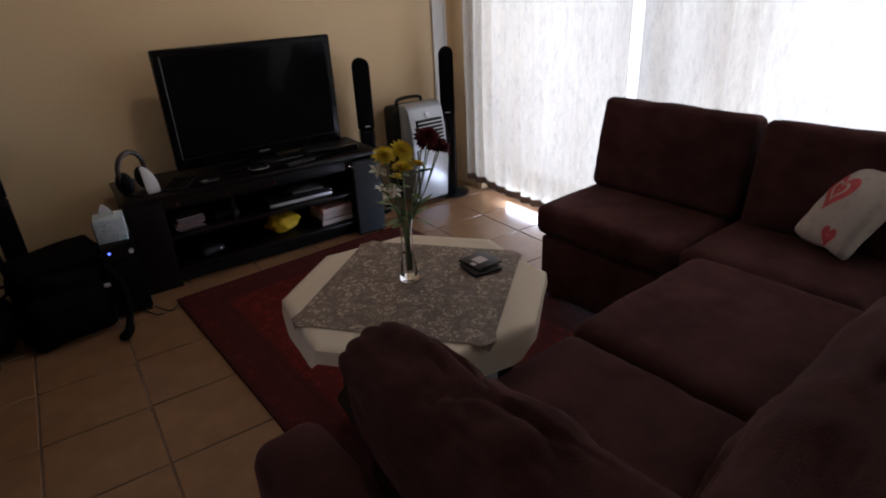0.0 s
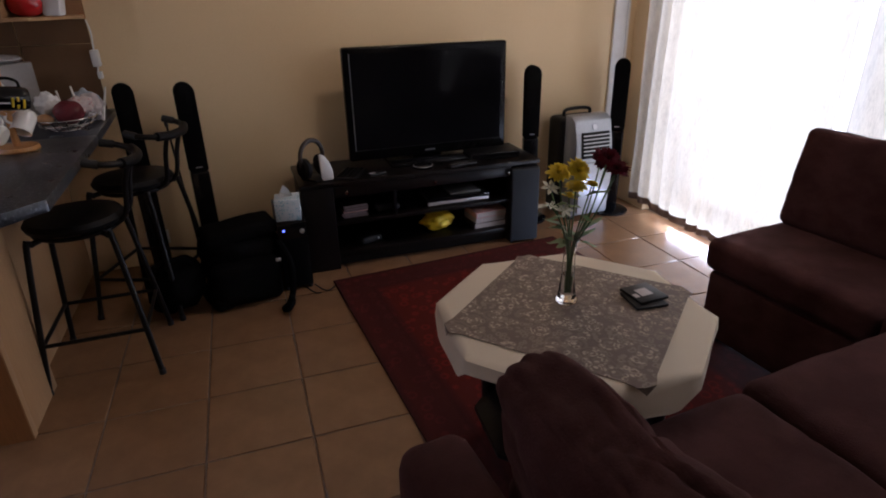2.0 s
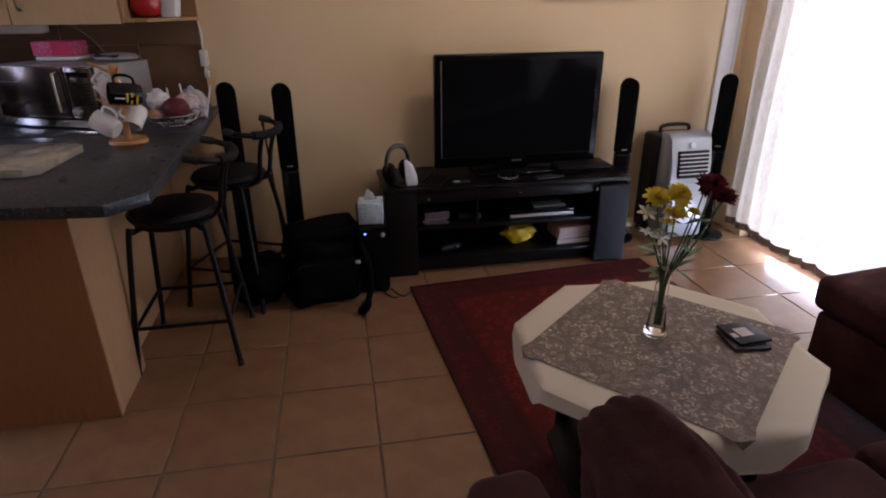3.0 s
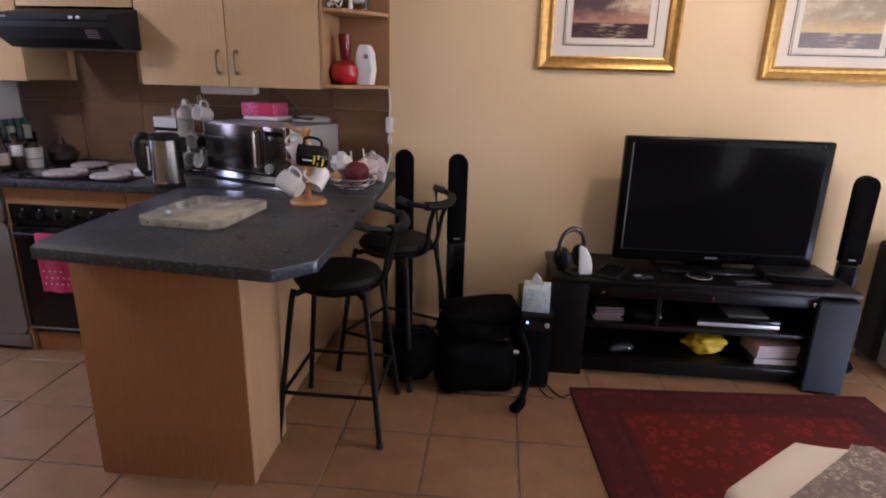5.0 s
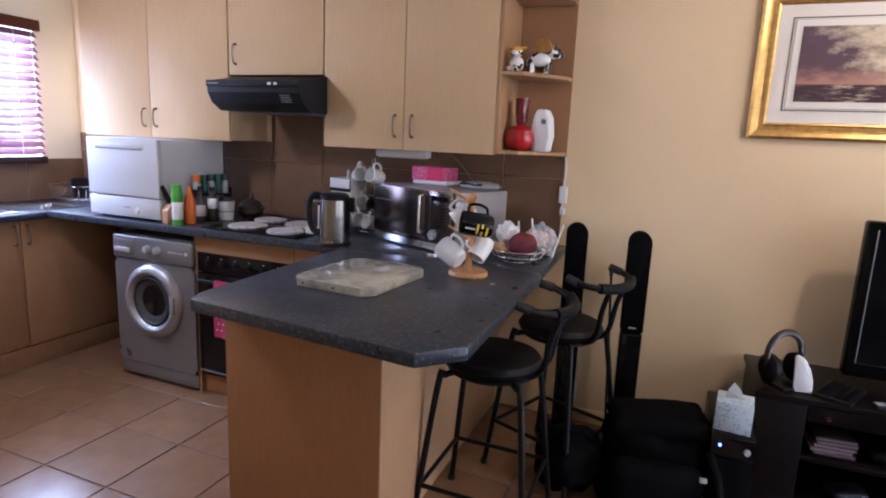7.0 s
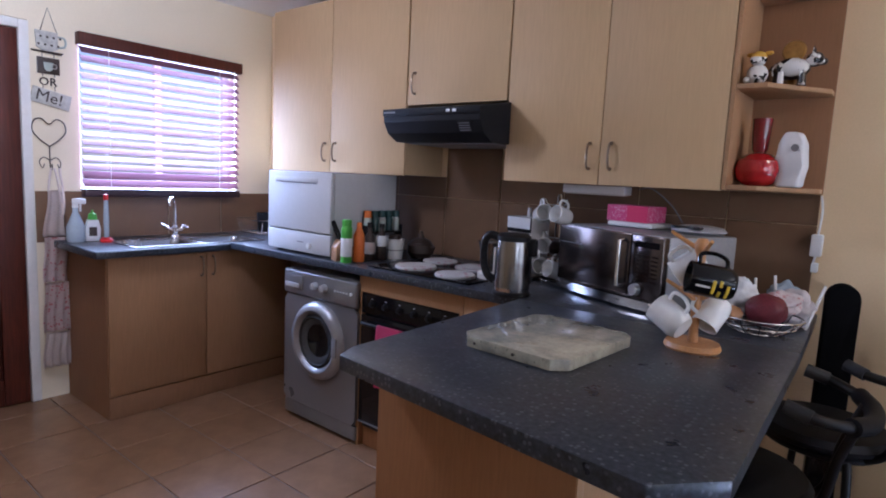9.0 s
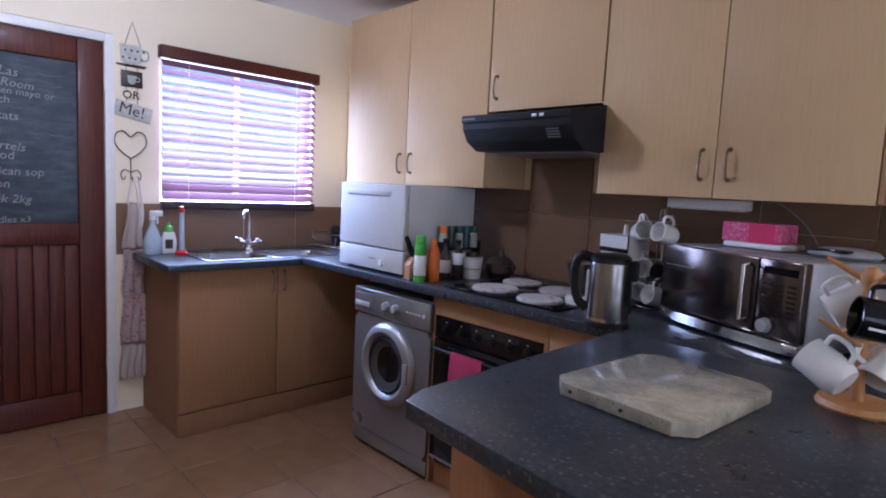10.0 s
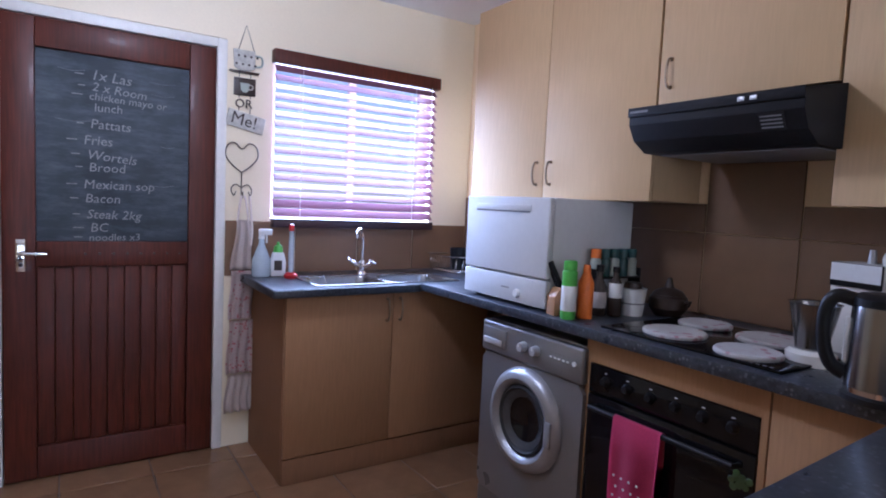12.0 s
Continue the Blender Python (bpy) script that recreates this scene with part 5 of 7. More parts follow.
# television
tv = thing("television", (1.4925, 3.53, 0.512), "large black flat-screen television, switched off", "television")
part("bezel", B(-0.478, 0.484, 0.0, 0.06, 0.036, 0.654, 0.012, 3), "tv_black", tv)
part("screen", B(-0.440, 0.446, -0.0035, -0.0005, 0.098, 0.620), "screen", tv, "dark glossy screen")
# grey strip paints the glint along the left edge of the dark bezel
part("inner_frame_left", B(-0.444, -0.4405, -0.005, -0.0002, 0.096, 0.622), "grey", tv)
part("inner_frame_bottom", B(-0.444, 0.450, -0.005, -0.0002, 0.092, 0.0965), "black", tv)
part("back_shell", B(-0.40, 0.40, 0.0605, 0.11, 0.131, 0.60, 0.02), "black", tv)
part("logo_bar", B(-0.03, 0.03, -0.0015, 0.0005, 0.060, 0.068), "grey", tv)
part("neck", B(-0.09, 0.09, 0.065, 0.10, 0.02, 0.13, 0.004), "black", tv)
part("foot_plate", B(-0.26, 0.26, -0.10, 0.15, 0.0, 0.02, 0.008), "black_gloss", tv)


# tall slim loudspeakers
def tower_speaker(x, y, h, turn, label):
    s = thing("tower_speaker", (x, y, 0), label, "loudspeaker", "tower speakers", turn)
    part("base", L([(0, 0), (0.125, 0), (0.125, 0.012), (0.115, 0.02), (0.04, 0.026), (0, 0.026)], 32), "black_gloss", s)
    w = 0.048
    lower = h * 0.56
    part("stem", B(-w, w, -0.03, 0.03, 0.02, lower - 0.004, 0.012, 3), "black_gloss", s)
    out = [(-w, lower)] + [(w * math.cos(math.pi * k / 14), h - w + w * math.sin(math.pi * k / 14)) for k in range(15)][::-1] + [(w, lower)]
    bm = bmesh.new()
    prism(bm, [(px, pz) for px, pz in out], -0.032, 0.032, 0.006, Matrix(((1, 0, 0, 0), (0, 0, 1, 0), (0, 1, 0, 0), (0, 0, 0, 1))))
    part("grille", bm, "black_cloth", s)
    part("badge", B(-0.016, 0.016, -0.0345, -0.0325, lower + 0.02, lower + 0.025), "silver", s)
    return s


tower_speaker(-0.075, 3.60, 1.05, 12, "tall slim black floor loudspeaker beside the breakfast bar")
tower_speaker(0.205, 3.58, 1.04, 10, "tall slim black floor loudspeaker behind the rucksack")
tower_speaker(2.20, 3.62, 1.005, -10, "tall slim black floor loudspeaker beside the television")
tower_speaker(2.80, 3.55, 1.02, -38, "tall slim black floor loudspeaker in the corner by the curtain")

box_sp = thing("bookshelf_speaker", (1.995, 3.27, 0), "dark blue-grey box loudspeaker beside the stand", "loudspeaker", turn=-4)
part("cabinet", B(-0.09, 0.09, 0.0, 0.14, 0.012, 0.475, 0.006), "black_wood", box_sp)
part("grille", B(-0.088, 0.088, -0.014, -0.001, 0.016, 0.47, 0.008, 3), "speaker_cloth", box_sp)
for x in (-0.07, 0.07):
    for y in (0.015, 0.12):
        part("foot", C(0.01, 0.01, 0, 0.0125, 8, (x, y)), "rubber", box_sp)

# portable air conditioner
ac = thing("portable_air_conditioner", (2.57, 3.545, 0), "silver and black portable air conditioner on castors", "air conditioner", turn=2)
part("rear_body", B(-0.165, 0.135, 0.045, 0.215, 0.03, 0.665, 0.03, 3), "black", ac)
bm = bmesh.new()
side = [(-0.09, 0.035), (-0.11, 0.3), (-0.095, 0.52), (-0.06, 0.66), (-0.02, 0.69), (0.05, 0.69), (0.05, 0.035)]
prism(bm, [(y, z) for y, z in side], -0.138, 0.138, 0.012, Matrix(((0, 0, 1, 0), (1, 0, 0, 0), (0, 1, 0, 0), (0, 0, 0, 1))))
part("front_shell", bm, "air_shell", ac, "silver curved front shell")
gr = part("vent_recess", B(-0.095, 0.105, -0.181, -0.160, 0.41, 0.575, 0.004, turn=pose(0, 0, 0, -8, 0, 0)), "black", ac)
for k in range(6):
    part("louvre", B(-0.093, 0.103, -0.188, -0.178, 0.432 + k * 0.024, 0.438 + k * 0.024, 0.001, 1, turn=pose(0, 0, 0, -8, 0, 0)), "silver", gr)
part("front_panel", B(-0.112, 0.118, -0.119, -0.10, 0.06, 0.40, 0.006, 3), "air_shell", ac, "pale smooth lower front panel")
part("badge", C(0.017, 0.017, 0, 0.006, 20, turn=pose(0, -0.079, 0.622, 90, 0, 0) @ pose(0, 0, 0, -18, 0, 0)), "silver", ac)
part("carry_handle", T([(-0.10, 0.13, 0.66), (-0.09, 0.13, 0.70), (0, 0.13, 0.71), (0.09, 0.13, 0.70), (0.10, 0.13, 0.66)], 0.011, 10, True), "black", ac)
for x in (-0.12, 0.12):
    for y in (-0.05, 0.20):
        part("castor", C(0.018, 0.018, -0.012, 0.012, 14, turn=pose(x, y, 0.0185, 0, 90, 0)), "rubber", ac)


# framed paintings
def framed_painting(x0, x1, z0, z1, inner, label, paint, group="framed seascapes"):
    cx, cz = (x0 + x1) / 2, z0
    f = thing("framed_painting", (cx, YN, z0), label, "painting", group)
    hw, hh = (x1 - x0) / 2, z1 - z0
    fw = 0.068
    for name, p, q in (("frame_rail", (-hw, 0), (hw, 0)), ("frame_rail", (hw, hh), (-hw, hh)), ("frame_stile", (hw, 0), (hw, hh)), ("frame_stile", (-hw, hh), (-hw, 0))):
        bm = bmesh.new()
        p, q = Vector((p[0], 0, p[1])), Vector((q[0], 0, q[1]))
        d = (q - p).normalized()
        inw = Vector((-d.z, 0, d.x))
        profile = [(0.0, -0.004), (0.0, -0.026), (0.012, -0.034), (0.026, -0.030), (0.040, -0.020), (0.054, -0.020), (0.060, -0.025), (fw, -0.022), (fw, -0.004)]
        ra = [bm.verts.new(p + inw * s + d * s + Vector((0, y, 0))) for s, y in profile]
        rb = [bm.verts.new(q + inw * s - d * s + Vector((0, y, 0))) for s, y in profile]
        m_ = len(profile)
        for k in range(m_):
            bm.faces.new((ra[k], ra[(k + 1) % m_], rb[(k + 1) % m_], rb[k]))
        bm.faces.new(ra[::-1])
        bm.faces.new(rb)
        part(name, bm, "gold", f, smooth=30)
    part("mount", B(-hw + fw - 0.002, hw - fw + 0.002, -0.016, -0.006, fw - 0.002, hh - fw + 0.002), "mat_board", f)
    gx, gz = hw - fw - 0.05, 0.05 + fw
    for a in ((-gx, gx, gz, gz + 0.004), (-gx, gx, hh - gz - 0.004, hh - gz), (-gx, -gx + 0.004, gz + 0.004, hh - gz - 0.004), (gx - 0.004, gx, gz + 0.004, hh - gz - 0.004)):
        part("fillet", B(a[0], a[1], -0.0185, -0.0155, a[2], a[3]), "line", f)
    ix, iz = inner[0], inner[1]
    part("inner_mount", B(-ix - 0.028, ix + 0.028, -0.021, -0.0158, iz - 0.028, hh - iz + 0.028, 0.002, 1), "mat_board", f)
    canvas = B(-ix, ix, -0.0225, -0.0212, -(hh / 2 - iz), hh / 2 - iz)
    part("canvas", canvas, paint, f, "oil seascape under low cloud", at=(0, 0, hh / 2))
    return f


framed_painting(0.578, 1.262, 1.462, 2.07, (0.185, 0.155), "gilt-framed seascape painting at dusk with ivory mounts", "seascape")
framed_painting(1.662, 2.346, 1.437, 2.045, (0.185, 0.155), "gilt-framed pale beach painting with ivory mounts", "seascape2")


# ---- kitchen, small things ----
def mug_mesh(name, parent, m, body, r=0.04, h=0.09, inner="ceramic"):
    g = part(name, L([(0, 0), (r * 0.8, 0), (r * 0.9, 0.006), (r, 0.02), (r, h), (r - 0.003, h + 0.001), (r - 0.005, h - 0.002), (r - 0.006, 0.012), (0, 0.010)], 26), body, parent)
    g.matrix_local = m
    part("mug_handle", T([(r - 0.002, 0, h * 0.82), (r + 0.022, 0, h * 0.80), (r + 0.028, 0, h * 0.5), (r + 0.018, 0, h * 0.25), (r - 0.002, 0, h * 0.2)], 0.0055, 8, True, 4), body, g)
    return g


# chopping board on the bar
cb = tagged(part("chopping_board", prism(bmesh.new(), [(-0.125, -0.195), (-0.158, -0.16), (-0.158, 0.16), (-0.125, 0.195), (0.125, 0.195), (0.158, 0.16), (0.158, -0.16), (0.125, -0.195)], 0.001, 0.030, 0.003), "board", at=(-0.655, 2.635, COUNTER)), "thick cream speckled granite chopping board on the bar", "chopping board")
cb.rotation_euler = (0, 0, radians(-4))
for x in (-0.10, 0.02):
    part("drill_hole", C(0.004, 0.004, 0, 0.002, 10, turn=pose(x, -0.1945, 0.015, 90, 0, 0)), "brown_dark", cb)
part("drill_hole", C(0.004, 0.004, 0, 0.002, 10, turn=pose(-0.1415, -0.1775, 0.015, 90, 0, -43)), "brown_dark", cb)

# kettle
kt = thing("electric_kettle", (-1.095, 3.144, COUNTER), "brushed steel and black cordless electric kettle", "kettle", turn=203)
part("power_base", L([(0, 0), (0.082, 0), (0.082, 0.012), (0.075, 0.018), (0, 0.018)], 30), "black", kt)
part("foot_ring", L([(0, 0.0185), (0.076, 0.0185), (0.078, 0.03), (0, 0.03)], 36), "chrome", kt)
part("body", L([(0.0, 0.0305), (0.077, 0.0305), (0.076, 0.12), (0.073, 0.2), (0.072, 0.205), (0, 0.205)], 40), "steel", kt)
lid = part("lid", L([(0.0725, 0.2055), (0.0725, 0.222), (0.06, 0.232), (0, 0.235)], 36), "black", kt, "black plastic lid")
part("spout", B(-0.100, -0.066, -0.022, 0.022, 0.150, 0.216, 0.010), "black", kt)
part("back_strip", B(-0.0795, -0.070, -0.012, 0.012, 0.045, 0.149, 0.003), "black", kt)
part("handle", T([(0.066, 0, 0.215), (0.105, 0, 0.220), (0.126, 0, 0.19), (0.126, 0, 0.12), (0.108, 0, 0.07), (0.076, 0, 0.050)], 0.0165, 10, True), "black", kt)
part("gauge", B(0.070, 0.0835, -0.011, 0.011, 0.075, 0.175, 0.004), "white_plastic", kt)

kt.scale = (0.9, 0.9, 1.02)

# steel jug on a cream blender base
jg = thing("hand_blender_jug", (-1.335, 3.36, COUNTER), "dark steel jug on a cream base", "jug")
part("base", L([(0, 0), (0.062, 0), (0.062, 0.03), (0.05, 0.04), (0, 0.04)], 28), "ceramic", jg)
part("jug", L([(0.04, 0.0405), (0.045, 0.08), (0.062, 0.165), (0.066, 0.168), (0.06, 0.165), (0.04, 0.06), (0, 0.05)], 30), "steel", jg)

# coffee tin with sign, behind the kettle
ct = thing("storage_caddy", (-1.30, 3.60, COUNTER), "cream storage caddy with framed white label and steel pump", "caddy", turn=-12)
part("box", B(-0.075, 0.075, -0.06, 0.06, 0.0, 0.275, 0.005), "ceramic", ct)
lbl = part("label_frame", B(-0.072, 0.072, -0.0675, -0.0605, 0.205, 0.275, 0.002), "black", ct)
part("label_card", B(-0.070, 0.070, -0.0695, -0.0672, 0.222, 0.273), "white_plastic", lbl)
part("pump", C(0.012, 0.008, 0.275, 0.315, 14), "silver", ct)

# chrome mug stand with four mugs
ms = thing("mug_rack", (-1.15, 3.60, COUNTER), "chrome wire mug rack with hanging white mugs", "mug rack", turn=-15)
part("ring_base", T([(0.075 * math.cos(a), 0.075 * math.sin(a), 0.005) for a in [k * math.pi / 12 for k in range(25)]], 0.004, 6), "chrome", ms)
part("stem", T([(-0.012, 0, 0.005), (-0.012, 0, 0.36), (-0.006, 0, 0.385), (0.006, 0, 0.385), (0.012, 0, 0.36), (0.012, 0, 0.005)], 0.004, 6), "chrome", ms)
for k, (a, z) in enumerate(((200, 0.34), (-20, 0.34), (180, 0.19), (-10, 0.19), (215, 0.10), (-35, 0.10))):
    d = Vector((math.cos(radians(a)), math.sin(radians(a)), 0))
    part("hook", T([(0, 0, z), d * 0.05 + Vector((0, 0, z)), d * 0.07 + Vector((0, 0, z + 0.025))], 0.0035, 6, True), "chrome", ms)
    c = d * 0.062 + Vector((0, -0.025, z - 0.045))
    mug_mesh("mug", ms, Matrix.Translation(c) @ pose(0, 0, 0, 75, 0, a * 0.3) @ pose(0, 0, -0.04, 0, 0, 90), "ceramic" if k != 3 else "brown_dark", 0.038, 0.08)

# on top of the microwave
MT = COUNTER + 0.274
pk = thing("patterned_box", (-0.80, 3.60, MT), "pink floral cardboard box on a white tray", "box", turn=-12)
part("tray", B(-0.085, 0.115, -0.075, 0.08, 0.001, 0.020, 0.006), "white_plastic", pk)
bx = part("carton", B(-0.095, 0.090, -0.068, 0.072, 0.021, 0.086, 0.003), "pink_print", pk, "pink floral carton")
part("carton_end", B(0.0, 0.0905, -0.0695, -0.0682, 0.0215, 0.0855), "pink_cloth", bx)
ksc = thing("kitchen_scale", (-0.535, 3.53, MT), "silver kitchen scale on the microwave", "kitchen scale", turn=-20)
part("body", L([(0, 0), (0.085, 0), (0.098, 0.01), (0.085, 0.024), (0.05, 0.030), (0, 0.031)], 36), "silver", ksc)
part("dial_window", B(-0.06, 0.06, -0.088, -0.055, 0.018, 0.028, 0.004), "black_gloss", ksc)
wire = tagged(part("loose_cable", T([(-0.66, 3.755, 1.20), (-0.70, 3.72, 1.27), (-0.78, 3.70, 1.335), (-0.84, 3.71, 1.33)], 0.003, 6, True), "grey"), "thin grey cable under the wall cabinet", "cable")

ucl = thing("cabinet_light", (-0.99, 3.62, 1.338), "white strip light under the wall cabinet", "strip light")
part("housing", B(-0.14, 0.14, -0.04, 0.04, -0.035, 0.0, 0.004), "white_plastic", ucl)
part("diffuser", B(-0.13, 0.13, -0.03, 0.03, -0.0395, -0.0355, 0.002), "ceramic", ucl)

# wooden mug tree
mt = thing("wooden_mug_tree", (-0.362, 2.915, COUNTER), "pine mug tree with white mugs and a black mug", "mug tree")
part("base", L([(0, 0), (0.072, 0), (0.075, 0.006), (0.07, 0.018), (0, 0.018)], 30), "wood", mt)
part("post", L([(0, 0.0185), (0.015, 0.0185), (0.012, 0.06), (0.014, 0.18), (0.012, 0.26), (0.018, 0.272), (0.020, 0.29), (0.012, 0.304), (0, 0.307)], 16), "wood", mt)
for a, z in ((185, 0.275), (300, 0.262), (100, 0.25), (195, 0.14), (-15, 0.14), (255, 0.135)):
    d = Vector((math.cos(radians(a)), math.sin(radians(a)), 0))
    part("peg", T([d * 0.008 + Vector((0, 0, z)), d * 0.082 + Vector((0, 0, z + 0.042))], (0.007, 0.005), 8), "wood", mt)


def hung_mug(base_at, mouth_way, handle_way, body, r, h):
    """A mug hung by its handle: where its foot is, which way its mouth looks, which way the handle points."""
    zz = Vector(mouth_way).normalized()
    xx = Vector(handle_way)
    xx = (xx - zz * xx.dot(zz)).normalized()
    yy = zz.cross(xx)
    m = Matrix((xx, yy, zz)).transposed().to_4x4()
    m.translation = base_at
    return mug_mesh("mug", mt, m, body, r, h)


bmug = hung_mug((0.096, -0.045, 0.195), (-0.88, -0.45, 0.14), (0.1, 0.25, 1), "black_gloss", 0.043, 0.112)
bmug["label"] = "black mug with a yellow print"
for z, a0, a1 in ((0.022, 3.75, 4.55), (0.040, 3.75, 4.1), (0.040, 4.4, 4.75), (0.056, 3.9, 4.7)):
    part("yellow_print", T([(0.0432 * math.cos(a), 0.0432 * math.sin(a), z) for a in [a0 + (a1 - a0) * k / 7 for k in range(8)]], 0.0042, 6), "yellow", bmug)
part("white_stripe", T([(0.0433 * math.cos(4.25), 0.0433 * math.sin(4.25), 0.064 + 0.007 * k) for k in range(6)], 0.0028, 6), "white_plastic", bmug)
hung_mug((-0.008, -0.074, 0.066), (-0.82, 0.20, 0.46), (0.5, -0.1, 0.9), "ceramic", 0.041, 0.092)
hung_mug((0.052, 0.048, 0.132), (-0.30, -0.60, -0.72), (-0.5, -0.3, 0.8), "ceramic", 0.037, 0.086)
hung_mug((-0.005, 0.055, 0.245), (-0.75, -0.3, -0.6), (0.2, -0.2, 1), "ceramic", 0.040, 0.090)

# wire fruit basket
fb = thing("fruit_basket", (-0.265, 3.27, COUNTER), "chrome wire fruit basket with fruit and packets", "basket")
for r, z in ((0.07, 0.006), (0.105, 0.028), (0.125, 0.055)):
    part("ring", T([(r * math.cos(k * math.pi / 14), r * math.sin(k * math.pi / 14), z) for k in range(29)], 0.003, 6), "chrome", fb)
for k in range(14):
    a = 2 * math.pi * k / 14
    part("wire", T([(r * math.cos(a), r * math.sin(a), z) for r, z in ((0.03, 0.005), (0.07, 0.006), (0.105, 0.028), (0.125, 0.055))], 0.0022, 5, True, 3), "chrome", fb)
def lump(name, at, r, scale, material, label, cat, rough=0.25, turn=0):
    bm = bmesh.new()
    bmesh.ops.create_icosphere(bm, subdivisions=4, radius=r)
    for v in bm.verts:
        n_ = noise.noise(v.co * (1.6 / r) + Vector(at) * 7) + 0.5 * noise.noise(v.co * (4 / r) + Vector(at) * 3)
        v.co = Vector((v.co.x * scale[0], v.co.y * scale[1], v.co.z * scale[2])) * (1 + rough * n_)
    lowest = min(v.co.z for v in bm.verts)
    for v in bm.verts:
        v.co.z -= lowest
    ob = tagged(part(name, bm, material, smooth=180, at=at), label, cat)
    ob.rotation_euler = (0, 0, radians(turn))
    return ob
lump("onion_bag", (-0.245, 3.26, COUNTER + 0.025), 0.06, (1.0, 0.9, 0.85), "maroon_net", "dark red net bag of fruit in the basket", "fruit bag", 0.10)
lump("potato", (-0.335, 3.235, COUNTER + 0.03), 0.03, (1.1, 0.9, 0.8), "tan_wood", "tan potato in the wire basket", "potato", 0.1)
lump("plastic_bag", (-0.33, 3.33, COUNTER + 0.03), 0.048, (1.0, 1.0, 1.1), "white_plastic", "crumpled clear plastic bag in the basket", "plastic bag", 0.5)
lump("snack_packet", (-0.215, 3.34, COUNTER + 0.05), 0.042, (1.2, 0.8, 0.9), "packet_print", "crumpled red and white snack packet", "packet", 0.45)
lump("sweet_bag", (-0.20, 3.44, COUNTER), 0.055, (1.1, 1.1, 1.1), "paper", "crumpled white paper packet behind the basket", "packet", 0.5)
lump("blue_packet", (-0.235, 3.56, COUNTER), 0.048, (1.3, 0.8, 1.35), "clear_blue", "cloudy blue plastic packet by the wall", "packet", 0.35)
for x, y, lean, z in ((-0.155, 3.44, 16, 0.15), (-0.245, 3.47, -6, 0.16), (-0.30, 3.42, -4, 0.15)):
    sp = tagged(part("wooden_spoon", T([(0, 0, 0), (math.sin(radians(lean)) * z, 0, z)], (0.006, 0.0045), 8), "ceramic", at=(x, y, COUNTER + 0.001)), "pale kitchen utensil standing among packets", "utensil", "utensils")

# socket and cable on the wall edge
so = thing("wall_socket", (-0.182, YN - 0.006, 1.16), "white surface-mounted plug adaptor with cable", "socket")
part("plug", B(-0.018, 0.018, -0.045, -0.0, -0.04, 0.04, 0.005), "white_plastic", so)
part("cable", T([(0.0, -0.02, 0.04), (0.004, -0.012, 0.12), (-0.005, -0.012, 0.18)], 0.004, 6, True), "white_plastic", so)
part("lower_plug", B(-0.01, 0.012, -0.03, -0.0, -0.10, -0.065, 0.004), "white_plastic", so)
part("cable_loop", T([(0, -0.02, -0.04), (-0.006, -0.02, -0.07)], 0.004, 6), "white_plastic", so)

# end shelf ornaments
rv = thing("red_vase", (-0.375, 3.60, 1.364), "glossy red round ceramic vase on the end shelf", "vase")
part("bowl", L([(0, 0), (0.042, 0), (0.068, 0.020), (0.078, 0.056), (0.070, 0.090), (0.042, 0.112), (0.02, 0.118), (0, 0.118)], 36), "red_gloss", rv)
rg = part("goblet", L([(0, 0.119), (0.020, 0.119), (0.026, 0.130), (0.030, 0.18), (0.033, 0.238), (0.030, 0.238), (0.025, 0.14), (0, 0.132)], 28), "red_glass", rv, "dark red glass goblet mouth")
af = thing("air_freshener", (-0.27, 3.60, 1.364), "white plastic automatic air freshener dispenser", "air freshener", turn=-10)
prism(bm := bmesh.new(), [(-0.04, 0.0), (-0.047, 0.07), (-0.042, 0.15), (-0.025, 0.19), (0.018, 0.19), (0.038, 0.15), (0.042, 0.07), (0.034, 0.0)], -0.035, 0.035, 0.01, Matrix(((1, 0, 0, 0), (0, 0, 1, 0), (0, 1, 0, 0), (0, 0, 0, 1))))
part("shell", bm, "white_plastic", af)
part("nozzle", C(0.012, 0.012, 0, 0.006, 16, turn=pose(0.015, -0.035, 0.135, 90, 0, 0)), "grey", af)


